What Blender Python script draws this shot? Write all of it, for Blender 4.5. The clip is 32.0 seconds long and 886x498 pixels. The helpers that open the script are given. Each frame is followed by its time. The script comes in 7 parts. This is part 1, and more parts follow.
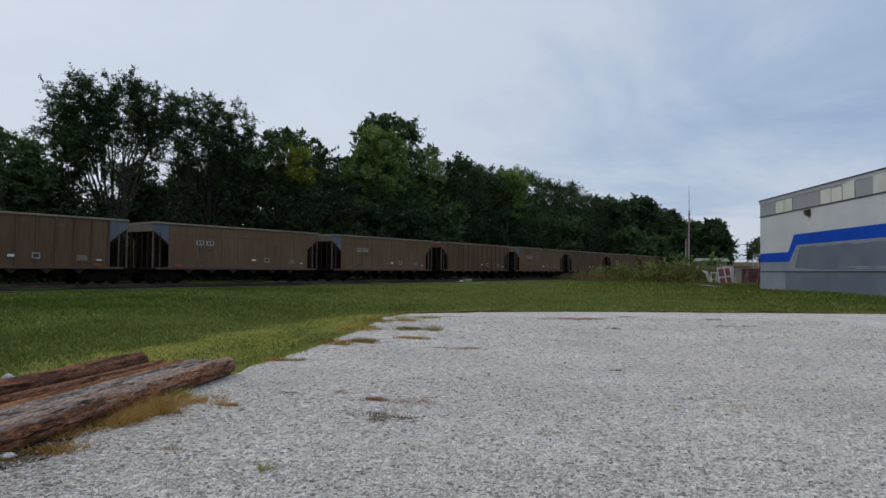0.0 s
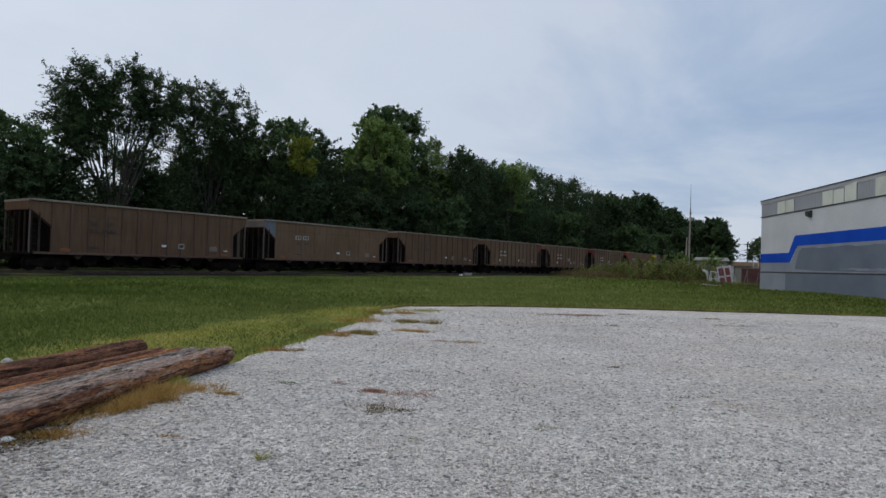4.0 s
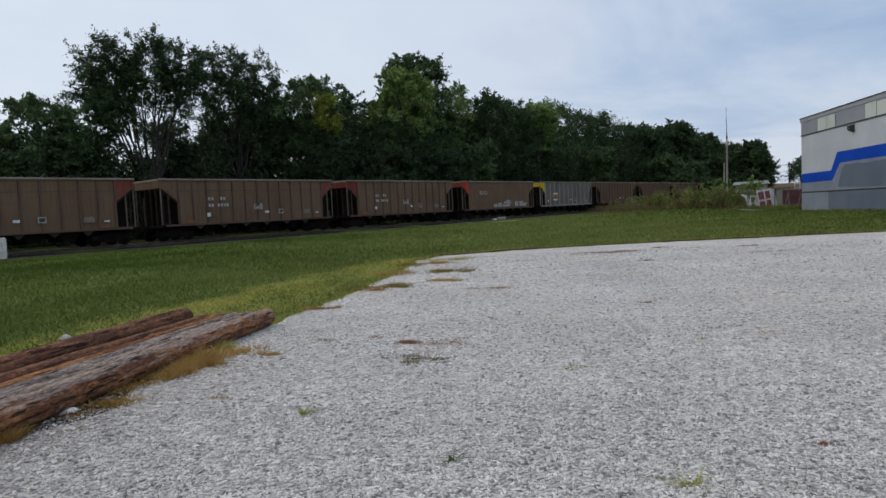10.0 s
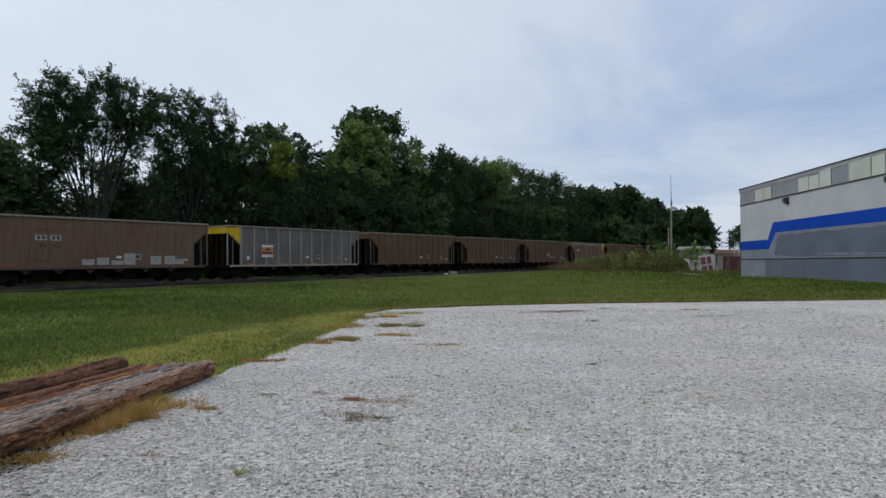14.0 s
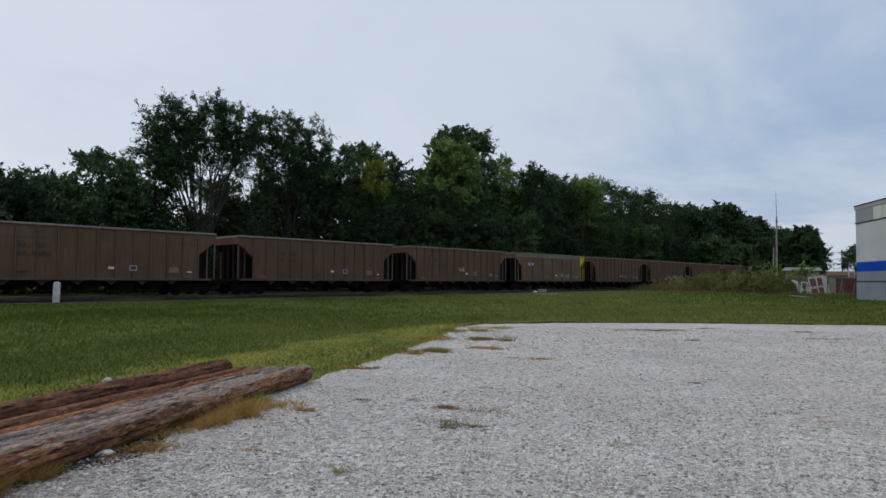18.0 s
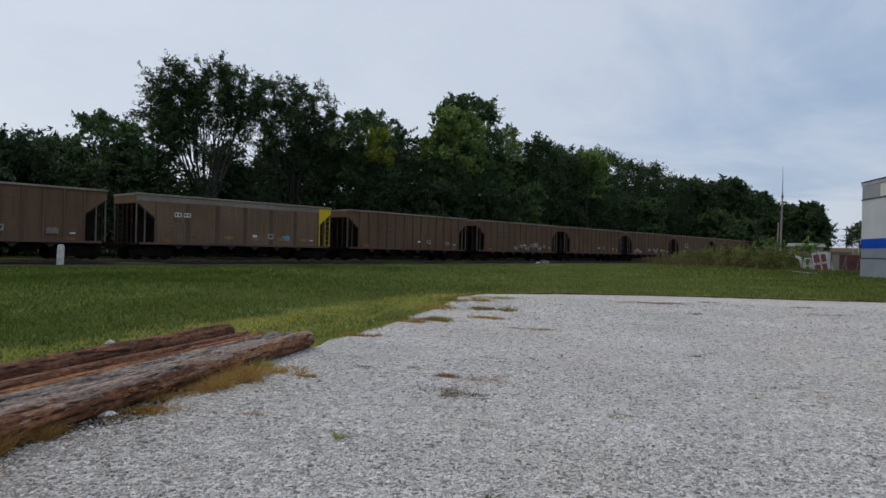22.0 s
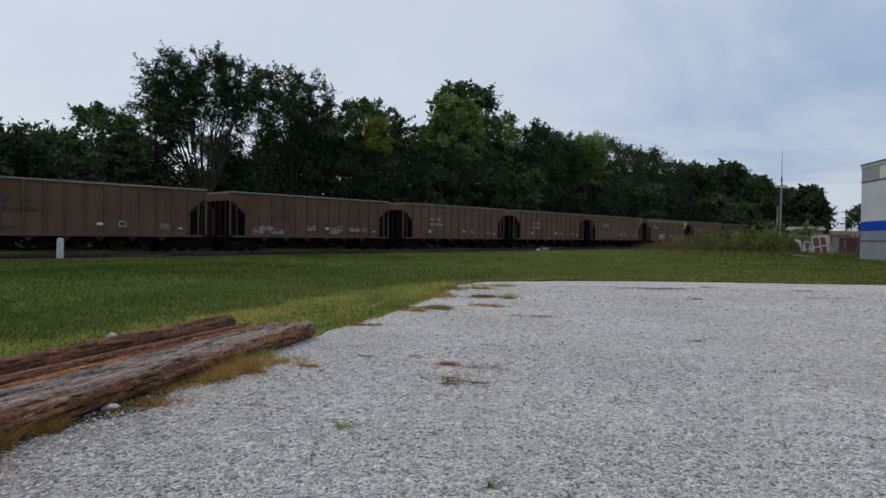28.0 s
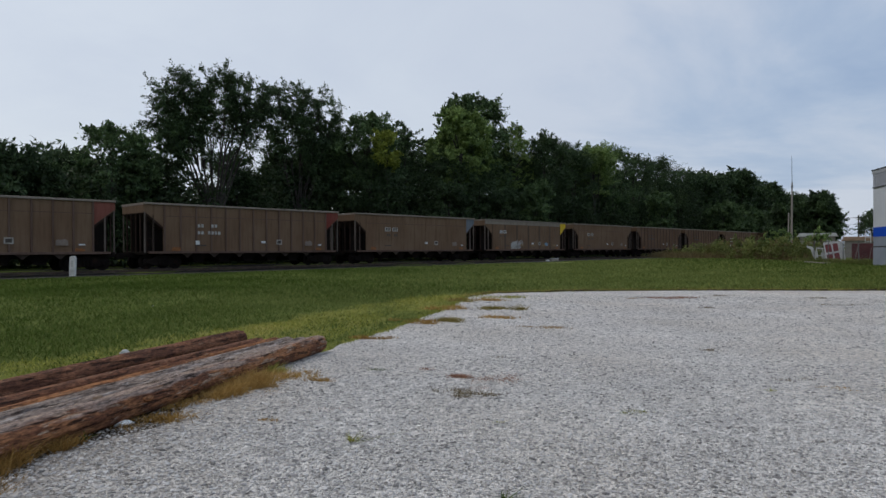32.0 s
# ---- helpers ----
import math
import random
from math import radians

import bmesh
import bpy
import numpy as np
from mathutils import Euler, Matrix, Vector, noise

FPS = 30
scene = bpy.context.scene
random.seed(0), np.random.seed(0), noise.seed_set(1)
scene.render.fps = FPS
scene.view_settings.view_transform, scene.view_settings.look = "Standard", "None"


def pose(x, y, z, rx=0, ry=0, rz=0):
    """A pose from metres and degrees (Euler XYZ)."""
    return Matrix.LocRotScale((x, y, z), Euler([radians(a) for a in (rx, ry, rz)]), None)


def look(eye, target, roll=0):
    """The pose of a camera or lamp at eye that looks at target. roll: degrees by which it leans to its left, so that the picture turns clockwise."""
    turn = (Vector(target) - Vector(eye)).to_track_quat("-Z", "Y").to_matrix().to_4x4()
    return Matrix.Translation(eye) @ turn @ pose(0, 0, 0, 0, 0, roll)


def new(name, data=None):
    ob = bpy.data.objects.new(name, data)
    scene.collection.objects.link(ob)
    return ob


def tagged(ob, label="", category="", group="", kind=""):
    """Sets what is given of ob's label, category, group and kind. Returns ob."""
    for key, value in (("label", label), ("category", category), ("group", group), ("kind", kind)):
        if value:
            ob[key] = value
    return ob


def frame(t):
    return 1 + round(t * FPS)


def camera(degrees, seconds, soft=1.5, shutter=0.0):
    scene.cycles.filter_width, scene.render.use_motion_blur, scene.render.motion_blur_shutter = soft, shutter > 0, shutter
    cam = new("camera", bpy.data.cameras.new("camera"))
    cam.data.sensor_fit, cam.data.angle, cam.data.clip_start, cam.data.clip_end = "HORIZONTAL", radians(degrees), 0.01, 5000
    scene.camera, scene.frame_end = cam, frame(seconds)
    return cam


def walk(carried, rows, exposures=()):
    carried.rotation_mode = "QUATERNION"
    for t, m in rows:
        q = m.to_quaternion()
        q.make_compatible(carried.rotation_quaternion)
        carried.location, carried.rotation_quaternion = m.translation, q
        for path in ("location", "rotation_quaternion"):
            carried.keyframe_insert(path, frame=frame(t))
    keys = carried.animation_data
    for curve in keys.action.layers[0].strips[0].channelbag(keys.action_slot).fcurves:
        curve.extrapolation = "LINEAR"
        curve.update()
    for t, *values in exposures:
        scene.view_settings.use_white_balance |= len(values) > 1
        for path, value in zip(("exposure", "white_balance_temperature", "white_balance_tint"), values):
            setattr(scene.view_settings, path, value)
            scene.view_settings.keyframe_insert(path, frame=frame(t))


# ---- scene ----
cam = camera(68.4, 32.0)
PATH = [
    (0, pose(-0.002, 0.015, 1.495, 91.99, -0.54, -0.01)),
    (0.5, pose(-0.002, 0.018, 1.494, 92.47, -1.05, 0.46)),
    (1, pose(-0.002, 0.015, 1.493, 92.26, -1.49, 0.33)),
    (1.5, pose(-0.005, 0.016, 1.494, 92.10, -1.85, 0.32)),
    (2, pose(-0.003, 0.020, 1.493, 91.99, -1.59, 0.13)),
    (2.5, pose(-0.011, 0.017, 1.494, 91.82, -1.89, 0.00)),
    (3, pose(-0.006, 0.024, 1.493, 91.73, -1.60, -0.06)),
    (3.5, pose(-0.007, 0.018, 1.493, 91.60, -1.69, 0.00)),
    (5.5, pose(-0.010, 0.022, 1.494, 91.01, -1.85, -0.09)),
    (6, pose(-0.006, 0.020, 1.495, 90.90, -1.93, -0.02)),
    (6.5, pose(-0.004, 0.022, 1.489, 90.45, -1.49, -0.05)),
    (7, pose(-0.010, 0.017, 1.498, 89.98, -1.91, -0.03)),
    (7.5, pose(0.005, 0.027, 1.496, 90.63, -3.14, 2.07)),
    (8, pose(-0.010, -0.079, 1.546, 90.07, -1.31, 2.94)),
    (8.5, pose(0.052, -0.119, 1.559, 89.06, -1.54, 2.83)),
    (9, pose(0.114, -0.145, 1.549, 87.76, 0.83, 3.18)),
    (9.5, pose(0.123, -0.113, 1.545, 86.29, 2.07, 2.86)),
    (10, pose(0.115, -0.104, 1.549, 86.77, 2.77, 2.99)),
    (10.5, pose(0.107, -0.069, 1.550, 88.11, 2.18, 3.24)),
    (11, pose(0.106, -0.119, 1.549, 89.24, 3.93, 2.09)),
    (11.5, pose(0.091, -0.088, 1.605, 89.33, 0.86, 2.08)),
    (12, pose(0.082, -0.094, 1.619, 90.44, -0.74, 1.07)),
    (12.5, pose(0.112, -0.131, 1.630, 90.62, -2.40, -0.59)),
    (13, pose(0.138, -0.103, 1.637, 91.68, 0.83, -0.88)),
    (13.5, pose(0.123, -0.150, 1.582, 91.21, 0.80, -2.16)),
    (14, pose(0.133, -0.118, 1.596, 91.29, 0.50, -1.22)),
    (14.5, pose(0.125, -0.066, 1.576, 91.33, 1.40, 0.55)),
    (15, pose(0.102, -0.059, 1.498, 93.84, -0.41, 0.75)),
    (15.5, pose(0.100, -0.028, 1.500, 92.84, 0.91, 3.60)),
    (17.5, pose(0.060, -0.017, 1.510, 92.46, -1.09, 5.32)),
    (18, pose(0.047, -0.059, 1.482, 92.89, -0.39, 6.49)),
    (18.5, pose(0.037, -0.029, 1.485, 91.01, -1.71, 7.19)),
    (19, pose(0.035, -0.010, 1.484, 90.60, -1.14, 6.62)),
    (19.5, pose(0.030, -0.014, 1.482, 90.90, -2.51, 6.37)),
    (20, pose(0.034, -0.015, 1.481, 90.86, -2.25, 6.05)),
    (20.5, pose(0.035, -0.022, 1.482, 91.02, -2.03, 6.49)),
    (21, pose(0.036, -0.028, 1.480, 90.90, -1.65, 6.79)),
    (21.5, pose(0.038, -0.016, 1.480, 90.41, -1.74, 6.58)),
    (22, pose(0.040, -0.014, 1.478, 90.20, -1.43, 6.74)),
    (22.5, pose(0.041, -0.012, 1.480, 90.37, -0.91, 6.91)),
    (23, pose(0.043, -0.022, 1.480, 90.58, -0.57, 7.04)),
    (23.5, pose(0.042, -0.025, 1.484, 90.03, -0.60, 7.10)),
    (24, pose(0.040, -0.014, 1.481, 89.90, -0.45, 7.29)),
    (24.5, pose(0.039, -0.019, 1.479, 89.84, -0.53, 7.26)),
    (25, pose(0.042, -0.018, 1.480, 89.74, -0.53, 7.23)),
    (25.5, pose(0.043, -0.017, 1.482, 89.56, -0.72, 7.16)),
    (27.5, pose(0.043, -0.019, 1.482, 89.17, -0.38, 6.71)),
    (28, pose(0.042, -0.016, 1.482, 89.17, -0.65, 6.71)),
    (28.5, pose(0.042, -0.016, 1.483, 89.17, -0.69, 6.70)),
    (29, pose(0.043, -0.021, 1.480, 89.19, -0.73, 6.75)),
    (29.5, pose(0.041, -0.015, 1.481, 89.19, -0.55, 6.82)),
    (30, pose(0.042, -0.003, 1.479, 89.18, -0.38, 6.87)),
    (30.5, pose(0.040, -0.007, 1.480, 90.05, 0.25, 7.11)),
    (31, pose(0.043, -0.017, 1.481, 90.46, 0.66, 7.46)),
    (31.5, pose(0.041, -0.024, 1.482, 90.45, 0.18, 7.51)),
    (32, pose(0.043, -0.024, 1.480, 90.25, 0.25, 7.53)),
]
EXPOSURES = [(0, 0.09), (6, 0.08), (7, 0.05), (9, 0.03), (10.0, 0.22), (12, 0.24), (14, 0.22), (15, 0.14), (18, 0.09), (25, 0.06), (32, 0.06)]
walk(cam, PATH, EXPOSURES)

# ---- world and light ----
SUN_EL, SUN_AZ = 48.0, -70.0          # degrees; azimuth from +y towards +x
world = bpy.data.worlds.new("sky")
scene.world = world
world.use_nodes = True


def nodes_of(tree):
    tree.nodes.clear()
    N = lambda kind, **kw: setup(tree.nodes.new("ShaderNode" + kind), kw)
    L = lambda a, b: tree.links.new(a, b)
    return N, L


def setup(node, kw):
    for k, v in kw.items():
        if k == "op":
            node.operation = v
        elif k == "ntype":
            node.noise_dimensions = v
        elif k == "feature":
            node.feature = v
        elif k == "blend":
            node.blend_type = v
        elif k == "attr":
            node.attribute_name = v
        elif k == "sky":
            node.sky_type = v
        elif k == "data":
            node.data_type = v
    return node


def ramp(node, stops):
    el = node.color_ramp.elements
    while len(el) > 1:
        el.remove(el[-1])
    for i, (pos, col) in enumerate(stops):
        e = el[0] if i == 0 else el.new(pos)
        e.position = pos
        e.color = (*col, 1) if len(col) == 3 else col
    return node


def build_sky():
    N, L = nodes_of(world.node_tree)
    sky = N("TexSky", sky="NISHITA")
    sky.sun_disc = False
    sky.sun_elevation, sky.sun_rotation = radians(SUN_EL), radians(SUN_AZ)
    sky.air_density, sky.dust_density = 1.2, 2.0
    dim = N("Mix", data="RGBA", blend="MULTIPLY")
    dim.inputs[0].default_value = 1
    dim.inputs[7].default_value = (0.10, 0.10, 0.10, 1)
    L(sky.outputs[0], dim.inputs[6])
    co = N("TexCoord")
    sep = N("SeparateXYZ")
    L(co.outputs["Generated"], sep.inputs[0])
    zc = N("Math", op="MAXIMUM")
    zc.inputs[1].default_value = 0.0
    L(sep.outputs[2], zc.inputs[0])
    za = N("Math", op="ADD")
    za.inputs[1].default_value = 0.16
    L(zc.outputs[0], za.inputs[0])
    xs, ys = N("Math", op="DIVIDE"), N("Math", op="DIVIDE")
    L(sep.outputs[0], xs.inputs[0]), L(za.outputs[0], xs.inputs[1])
    L(sep.outputs[1], ys.inputs[0]), L(za.outputs[0], ys.inputs[1])
    com = N("CombineXYZ")
    L(xs.outputs[0], com.inputs[0]), L(ys.outputs[0], com.inputs[1])
    n1 = N("TexNoise")
    n1.inputs["Scale"].default_value, n1.inputs["Detail"].default_value = 0.75, 7
    n1.inputs["Roughness"].default_value, n1.inputs["Distortion"].default_value = 0.58, 0.6
    L(com.outputs[0], n1.inputs["Vector"])
    # the cloud deck thins towards +x and thickens towards -x and overhead
    grad = N("Math", op="MULTIPLY_ADD")
    grad.inputs[1].default_value, grad.inputs[2].default_value = -0.36, 0.02
    L(sep.outputs[0], grad.inputs[0])
    up = N("Math", op="MULTIPLY_ADD")
    up.inputs[1].default_value = 0.25
    L(zc.outputs[0], up.inputs[0]), L(grad.outputs[0], up.inputs[2])
    # thin bright haze low over the horizon
    inv, low = N("Math", op="SUBTRACT"), N("Math", op="POWER")
    inv.inputs[0].default_value, low.inputs[1].default_value = 1.0, 9.0
    L(zc.outputs[0], inv.inputs[1]), L(inv.outputs[0], low.inputs[0])
    haze = N("Math", op="MULTIPLY_ADD")
    haze.inputs[1].default_value = 0.20
    L(low.outputs[0], haze.inputs[0]), L(up.outputs[0], haze.inputs[2])
    add = N("Math", op="ADD")
    L(n1.outputs[0], add.inputs[0]), L(haze.outputs[0], add.inputs[1])
    cr = ramp(N("ValToRGB"), [(0.22, (0.28, 0.385, 0.57)), (0.42, (0.40, 0.495, 0.65)), (0.58, (0.555, 0.615, 0.725)), (0.82, (0.62, 0.68, 0.77))])
    L(add.outputs[0], cr.inputs[0])
    mix = N("Mix", data="RGBA")
    mix.inputs[0].default_value = 0.88
    L(dim.outputs[2], mix.inputs[6]), L(cr.outputs[0], mix.inputs[7])
    bg = N("Background")
    bg.inputs[1].default_value = 1.0
    L(mix.outputs[2], bg.inputs[0])
    out = N("OutputWorld")
    L(bg.outputs[0], out.inputs[0])


build_sky()
sun = new("sun", bpy.data.lights.new("sun", "SUN"))
sun.data.energy, sun.data.angle, sun.data.color = 0.8, radians(25), (1, 0.90, 0.76)
_sd = Vector((math.sin(radians(SUN_AZ)) * math.cos(radians(SUN_EL)), math.cos(radians(SUN_AZ)) * math.cos(radians(SUN_EL)), math.sin(radians(SUN_EL))))
sun.matrix_world = look(_sd * 200, (0, 0, 0))


# ---- materials ----
def material(name, stops, rough=0.8, metal=0.0, scale=4.0, fine=40.0, fine_amount=0.35, bump=0.3, bump_scale=60.0, stretch=(1, 1, 1),
             island=0.0, objvar=0.0, spec=0.5, coords="Object", bump_dist=0.01, translucent=0.0):
    """A surface of two scales: a broad noise through a colour ramp and a fine grain, with relief."""
    m = bpy.data.materials.new(name)
    m.use_nodes = True
    N, L = nodes_of(m.node_tree)
    co = N("TexCoord")
    mp = N("Mapping")
    mp.inputs["Scale"].default_value = stretch
    L(co.outputs[coords], mp.inputs[0])
    n1, n2 = N("TexNoise"), N("TexNoise")
    for n, s, d in ((n1, scale, 6), (n2, fine, 3)):
        n.inputs["Scale"].default_value, n.inputs["Detail"].default_value = s, d
        L(mp.outputs[0], n.inputs["Vector"])
    cr = ramp(N("ValToRGB"), stops)
    fac = n1.outputs[0]
    if objvar:
        oi = N("ObjectInfo")
        ma = N("Math", op="MULTIPLY_ADD")
        ma.inputs[1].default_value = objvar
        L(oi.outputs["Random"], ma.inputs[0]), L(fac, ma.inputs[2])
        sb = N("Math", op="SUBTRACT")
        sb.inputs[1].default_value = objvar / 2
        L(ma.outputs[0], sb.inputs[0])
        fac = sb.outputs[0]
    if island:
        ge = N("NewGeometry")
        ma = N("Math", op="MULTIPLY_ADD")
        ma.inputs[1].default_value = island
        L(ge.outputs["Random Per Island"], ma.inputs[0]), L(fac, ma.inputs[2])
        sb = N("Math", op="SUBTRACT")
        sb.inputs[1].default_value = island / 2
        L(ma.outputs[0], sb.inputs[0])
        fac = sb.outputs[0]
    L(fac, cr.inputs[0])
    mx = N("Mix", data="RGBA", blend="OVERLAY")
    mx.inputs[0].default_value = fine_amount
    L(cr.outputs[0], mx.inputs[6]), L(n2.outputs[0], mx.inputs[7])
    b = N("BsdfPrincipled")
    b.inputs["Metallic"].default_value = metal
    b.inputs["Specular IOR Level"].default_value = spec
    L(mx.outputs[2], b.inputs["Base Color"])
    rr = N("MapRange")
    rr.inputs[3].default_value, rr.inputs[4].default_value = max(0, rough - 0.12), min(1, rough + 0.12)
    L(n2.outputs[0], rr.inputs[0]), L(rr.outputs[0], b.inputs["Roughness"])
    if bump:
        n3 = N("TexNoise")
        n3.inputs["Scale"].default_value, n3.inputs["Detail"].default_value = bump_scale, 4
        L(mp.outputs[0], n3.inputs["Vector"])
        bp = N("Bump")
        bp.inputs["Strength"].default_value, bp.inputs["Distance"].default_value = bump, bump_dist
        L(n3.outputs[0], bp.inputs["Height"]), L(bp.outputs[0], b.inputs["Normal"])
    out = N("OutputMaterial")
    if translucent:
        tr = N("BsdfTranslucent")
        L(mx.outputs[2], tr.inputs[0])
        ms = N("MixShader")
        ms.inputs[0].default_value = translucent
        L(b.outputs[0], ms.inputs[1]), L(tr.outputs[0], ms.inputs[2]), L(ms.outputs[0], out.inputs[0])
    else:
        L(b.outputs[0], out.inputs[0])
    return m


def two(a, b, lo=0.35, hi=0.65):
    return [(lo, a), (hi, b)]


def dusty(name, base, dust, rust=(0.11, 0.05, 0.025), rough=0.9, streak=0.5, rust_amount=0.25, metal=0.0):
    """Weathered rail-car paint: dust in broad clouds, streaks that run down, rust towards spots."""
    m = bpy.data.materials.new(name)
    m.use_nodes = True
    N, L = nodes_of(m.node_tree)
    co, oi = N("TexCoord"), N("ObjectInfo")
    off = N("VectorMath", op="ADD")
    sc = N("VectorMath", op="SCALE")
    sc.inputs["Scale"].default_value = 37.0
    cx = N("CombineXYZ")
    L(oi.outputs["Random"], cx.inputs[0]), L(oi.outputs["Random"], cx.inputs[1])
    L(cx.outputs[0], sc.inputs[0])
    L(co.outputs["Object"], off.inputs[0]), L(sc.outputs[0], off.inputs[1])
    mp = N("Mapping")
    mp.inputs["Scale"].default_value = (2.2, 2.2, 0.22)
    L(off.outputs[0], mp.inputs[0])
    n1, n2, n3 = N("TexNoise"), N("TexNoise"), N("TexNoise")
    n1.inputs["Scale"].default_value, n1.inputs["Detail"].default_value = 0.45, 6
    n2.inputs["Scale"].default_value, n2.inputs["Detail"].default_value = 3.0, 6
    n3.inputs["Scale"].default_value, n3.inputs["Detail"].default_value = 2.6, 8
    L(off.outputs[0], n1.inputs["Vector"]), L(mp.outputs[0], n2.inputs["Vector"]), L(off.outputs[0], n3.inputs["Vector"])
    m1, m2, m3 = N("Mix", data="RGBA"), N("Mix", data="RGBA"), N("Mix", data="RGBA")
    m1.inputs[6].default_value, m1.inputs[7].default_value = (*base, 1), (*dust, 1)
    r1 = N("MapRange")
    r1.inputs[1].default_value, r1.inputs[2].default_value = 0.3, 0.7
    L(n1.outputs[0], r1.inputs[0]), L(r1.outputs[0], m1.inputs[0])
    r2 = N("MapRange")
    r2.inputs[1].default_value, r2.inputs[2].default_value, r2.inputs[4].default_value = 0.45, 0.75, streak
    L(n2.outputs[0], r2.inputs[0]), L(r2.outputs[0], m2.inputs[0])
    L(m1.outputs[2], m2.inputs[6])
    m2.inputs[7].default_value = (*[c * 0.62 for c in base], 1)
    r3 = N("MapRange")
    r3.inputs[1].default_value, r3.inputs[2].default_value, r3.inputs[4].default_value = 0.58, 0.78, rust_amount
    L(n3.outputs[0], r3.inputs[0]), L(r3.outputs[0], m3.inputs[0])
    L(m2.outputs[2], m3.inputs[6])
    m3.inputs[7].default_value = (*rust, 1)
    b = N("BsdfPrincipled")
    b.inputs["Roughness"].default_value, b.inputs["Metallic"].default_value = rough, metal
    b.inputs["Specular IOR Level"].default_value = 0.08
    L(m3.outputs[2], b.inputs["Base Color"])
    bp = N("Bump")
    bp.inputs["Strength"].default_value, bp.inputs["Distance"].default_value = 0.25, 0.01
    L(n3.outputs[0], bp.inputs["Height"]), L(bp.outputs[0], b.inputs["Normal"])
    out = N("OutputMaterial")
    L(b.outputs[0], out.inputs[0])
    return m


M = {}
M["car_brown"] = dusty("car_brown", (0.132, 0.077, 0.046), (0.172, 0.108, 0.070))
M["car_taupe"] = dusty("car_taupe", (0.158, 0.097, 0.060), (0.200, 0.133, 0.086))
M["car_grey"] = dusty("car_grey", (0.150, 0.127, 0.110), (0.205, 0.178, 0.156), rust_amount=0.1)
M["car_chord"] = dusty("car_chord", (0.22, 0.185, 0.152), (0.30, 0.255, 0.212), rust_amount=0.3)
M["car_band"] = dusty("car_band", (0.098, 0.066, 0.048), (0.150, 0.104, 0.076), streak=0.7, rust_amount=0.45)
M["car_rib"] = dusty("car_rib", (0.112, 0.070, 0.054), (0.158, 0.107, 0.084))
M["car_ribgrey"] = dusty("car_ribgrey", (0.30, 0.27, 0.24), (0.40, 0.365, 0.33), rust_amount=0.1)
# coal-black steel, toned deeper for the shade under and inside the cars
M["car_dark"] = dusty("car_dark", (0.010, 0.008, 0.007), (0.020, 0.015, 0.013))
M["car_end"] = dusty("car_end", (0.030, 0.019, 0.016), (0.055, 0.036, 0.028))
M["car_post"] = dusty("car_post", (0.075, 0.055, 0.045), (0.115, 0.088, 0.074))
M["corner_steel"] = dusty("corner_steel", (0.125, 0.100, 0.085), (0.185, 0.152, 0.130))
M["car_red"] = dusty("car_red", (0.44, 0.042, 0.026), (0.46, 0.085, 0.055), rust_amount=0.15)
M["car_maroon"] = dusty("car_maroon", (0.17, 0.04, 0.032), (0.22, 0.085, 0.065), rust_amount=0.15)
M["car_yellow"] = dusty("car_yellow", (0.66, 0.43, 0.015), (0.70, 0.48, 0.05), rust_amount=0.12)
M["car_blue"] = dusty("car_blue", (0.135, 0.155, 0.190), (0.180, 0.197, 0.222), rust_amount=0.1)
M["paint_white"] = material("paint_white", two((0.55, 0.55, 0.53), (0.75, 0.75, 0.73)), rough=0.7, scale=6, fine=80, bump=0.05)
M["spray"] = material("spray_white", two((0.30, 0.28, 0.26), (0.44, 0.42, 0.39)), rough=0.85, scale=5, fine=60, bump=0.05)
M["white_stone"] = material("white_stone", two((0.74, 0.74, 0.72), (0.86, 0.86, 0.84)), rough=0.6, scale=8, fine=60, fine_amount=0.15, bump=0.1)
M["letter_white"] = material("letter_white", two((0.30, 0.28, 0.25), (0.50, 0.48, 0.44)), rough=0.8, scale=6, fine=60, fine_amount=0.3, bump=0.05)
M["paint_pale"] = material("paint_pale", two((0.30, 0.27, 0.23), (0.42, 0.39, 0.34)), rough=0.8, scale=5, fine=60, bump=0.05)
M["paint_black"] = material("paint_black", two((0.045, 0.035, 0.029), (0.075, 0.058, 0.047)), rough=0.7, scale=6, fine=80, bump=0.05)
M["paint_orange"] = material("paint_orange", two((0.45, 0.17, 0.03), (0.55, 0.24, 0.05)), rough=0.7, scale=4, fine=60, bump=0.05)
M["paint_sky"] = material("paint_sky", two((0.13, 0.235, 0.33), (0.18, 0.29, 0.38)), rough=0.7, scale=4, fine=60, bump=0.05)
M["faint_patch"] = material("faint_patch", two((0.19, 0.145, 0.115), (0.25, 0.20, 0.165)), rough=0.85, scale=4, fine=60, bump=0.05)
M["faint_yellow"] = material("faint_yellow", two((0.21, 0.13, 0.06), (0.27, 0.17, 0.07)), rough=0.85, scale=5, fine=60, bump=0.05)
M["rust_spot"] = material("rust_spot", two((0.20, 0.075, 0.025), (0.30, 0.12, 0.04)), rough=0.9, scale=8, fine=60, bump=0.1)
M["steel"] = material("rail_steel", two((0.10, 0.075, 0.06), (0.17, 0.12, 0.09)), rough=0.55, metal=0.6, scale=3, fine=50, bump=0.1)
M["tie"] = material("tie_wood", two((0.045, 0.038, 0.032), (0.09, 0.075, 0.06)), rough=0.9, scale=3, fine=40, bump=0.4, island=0.3)
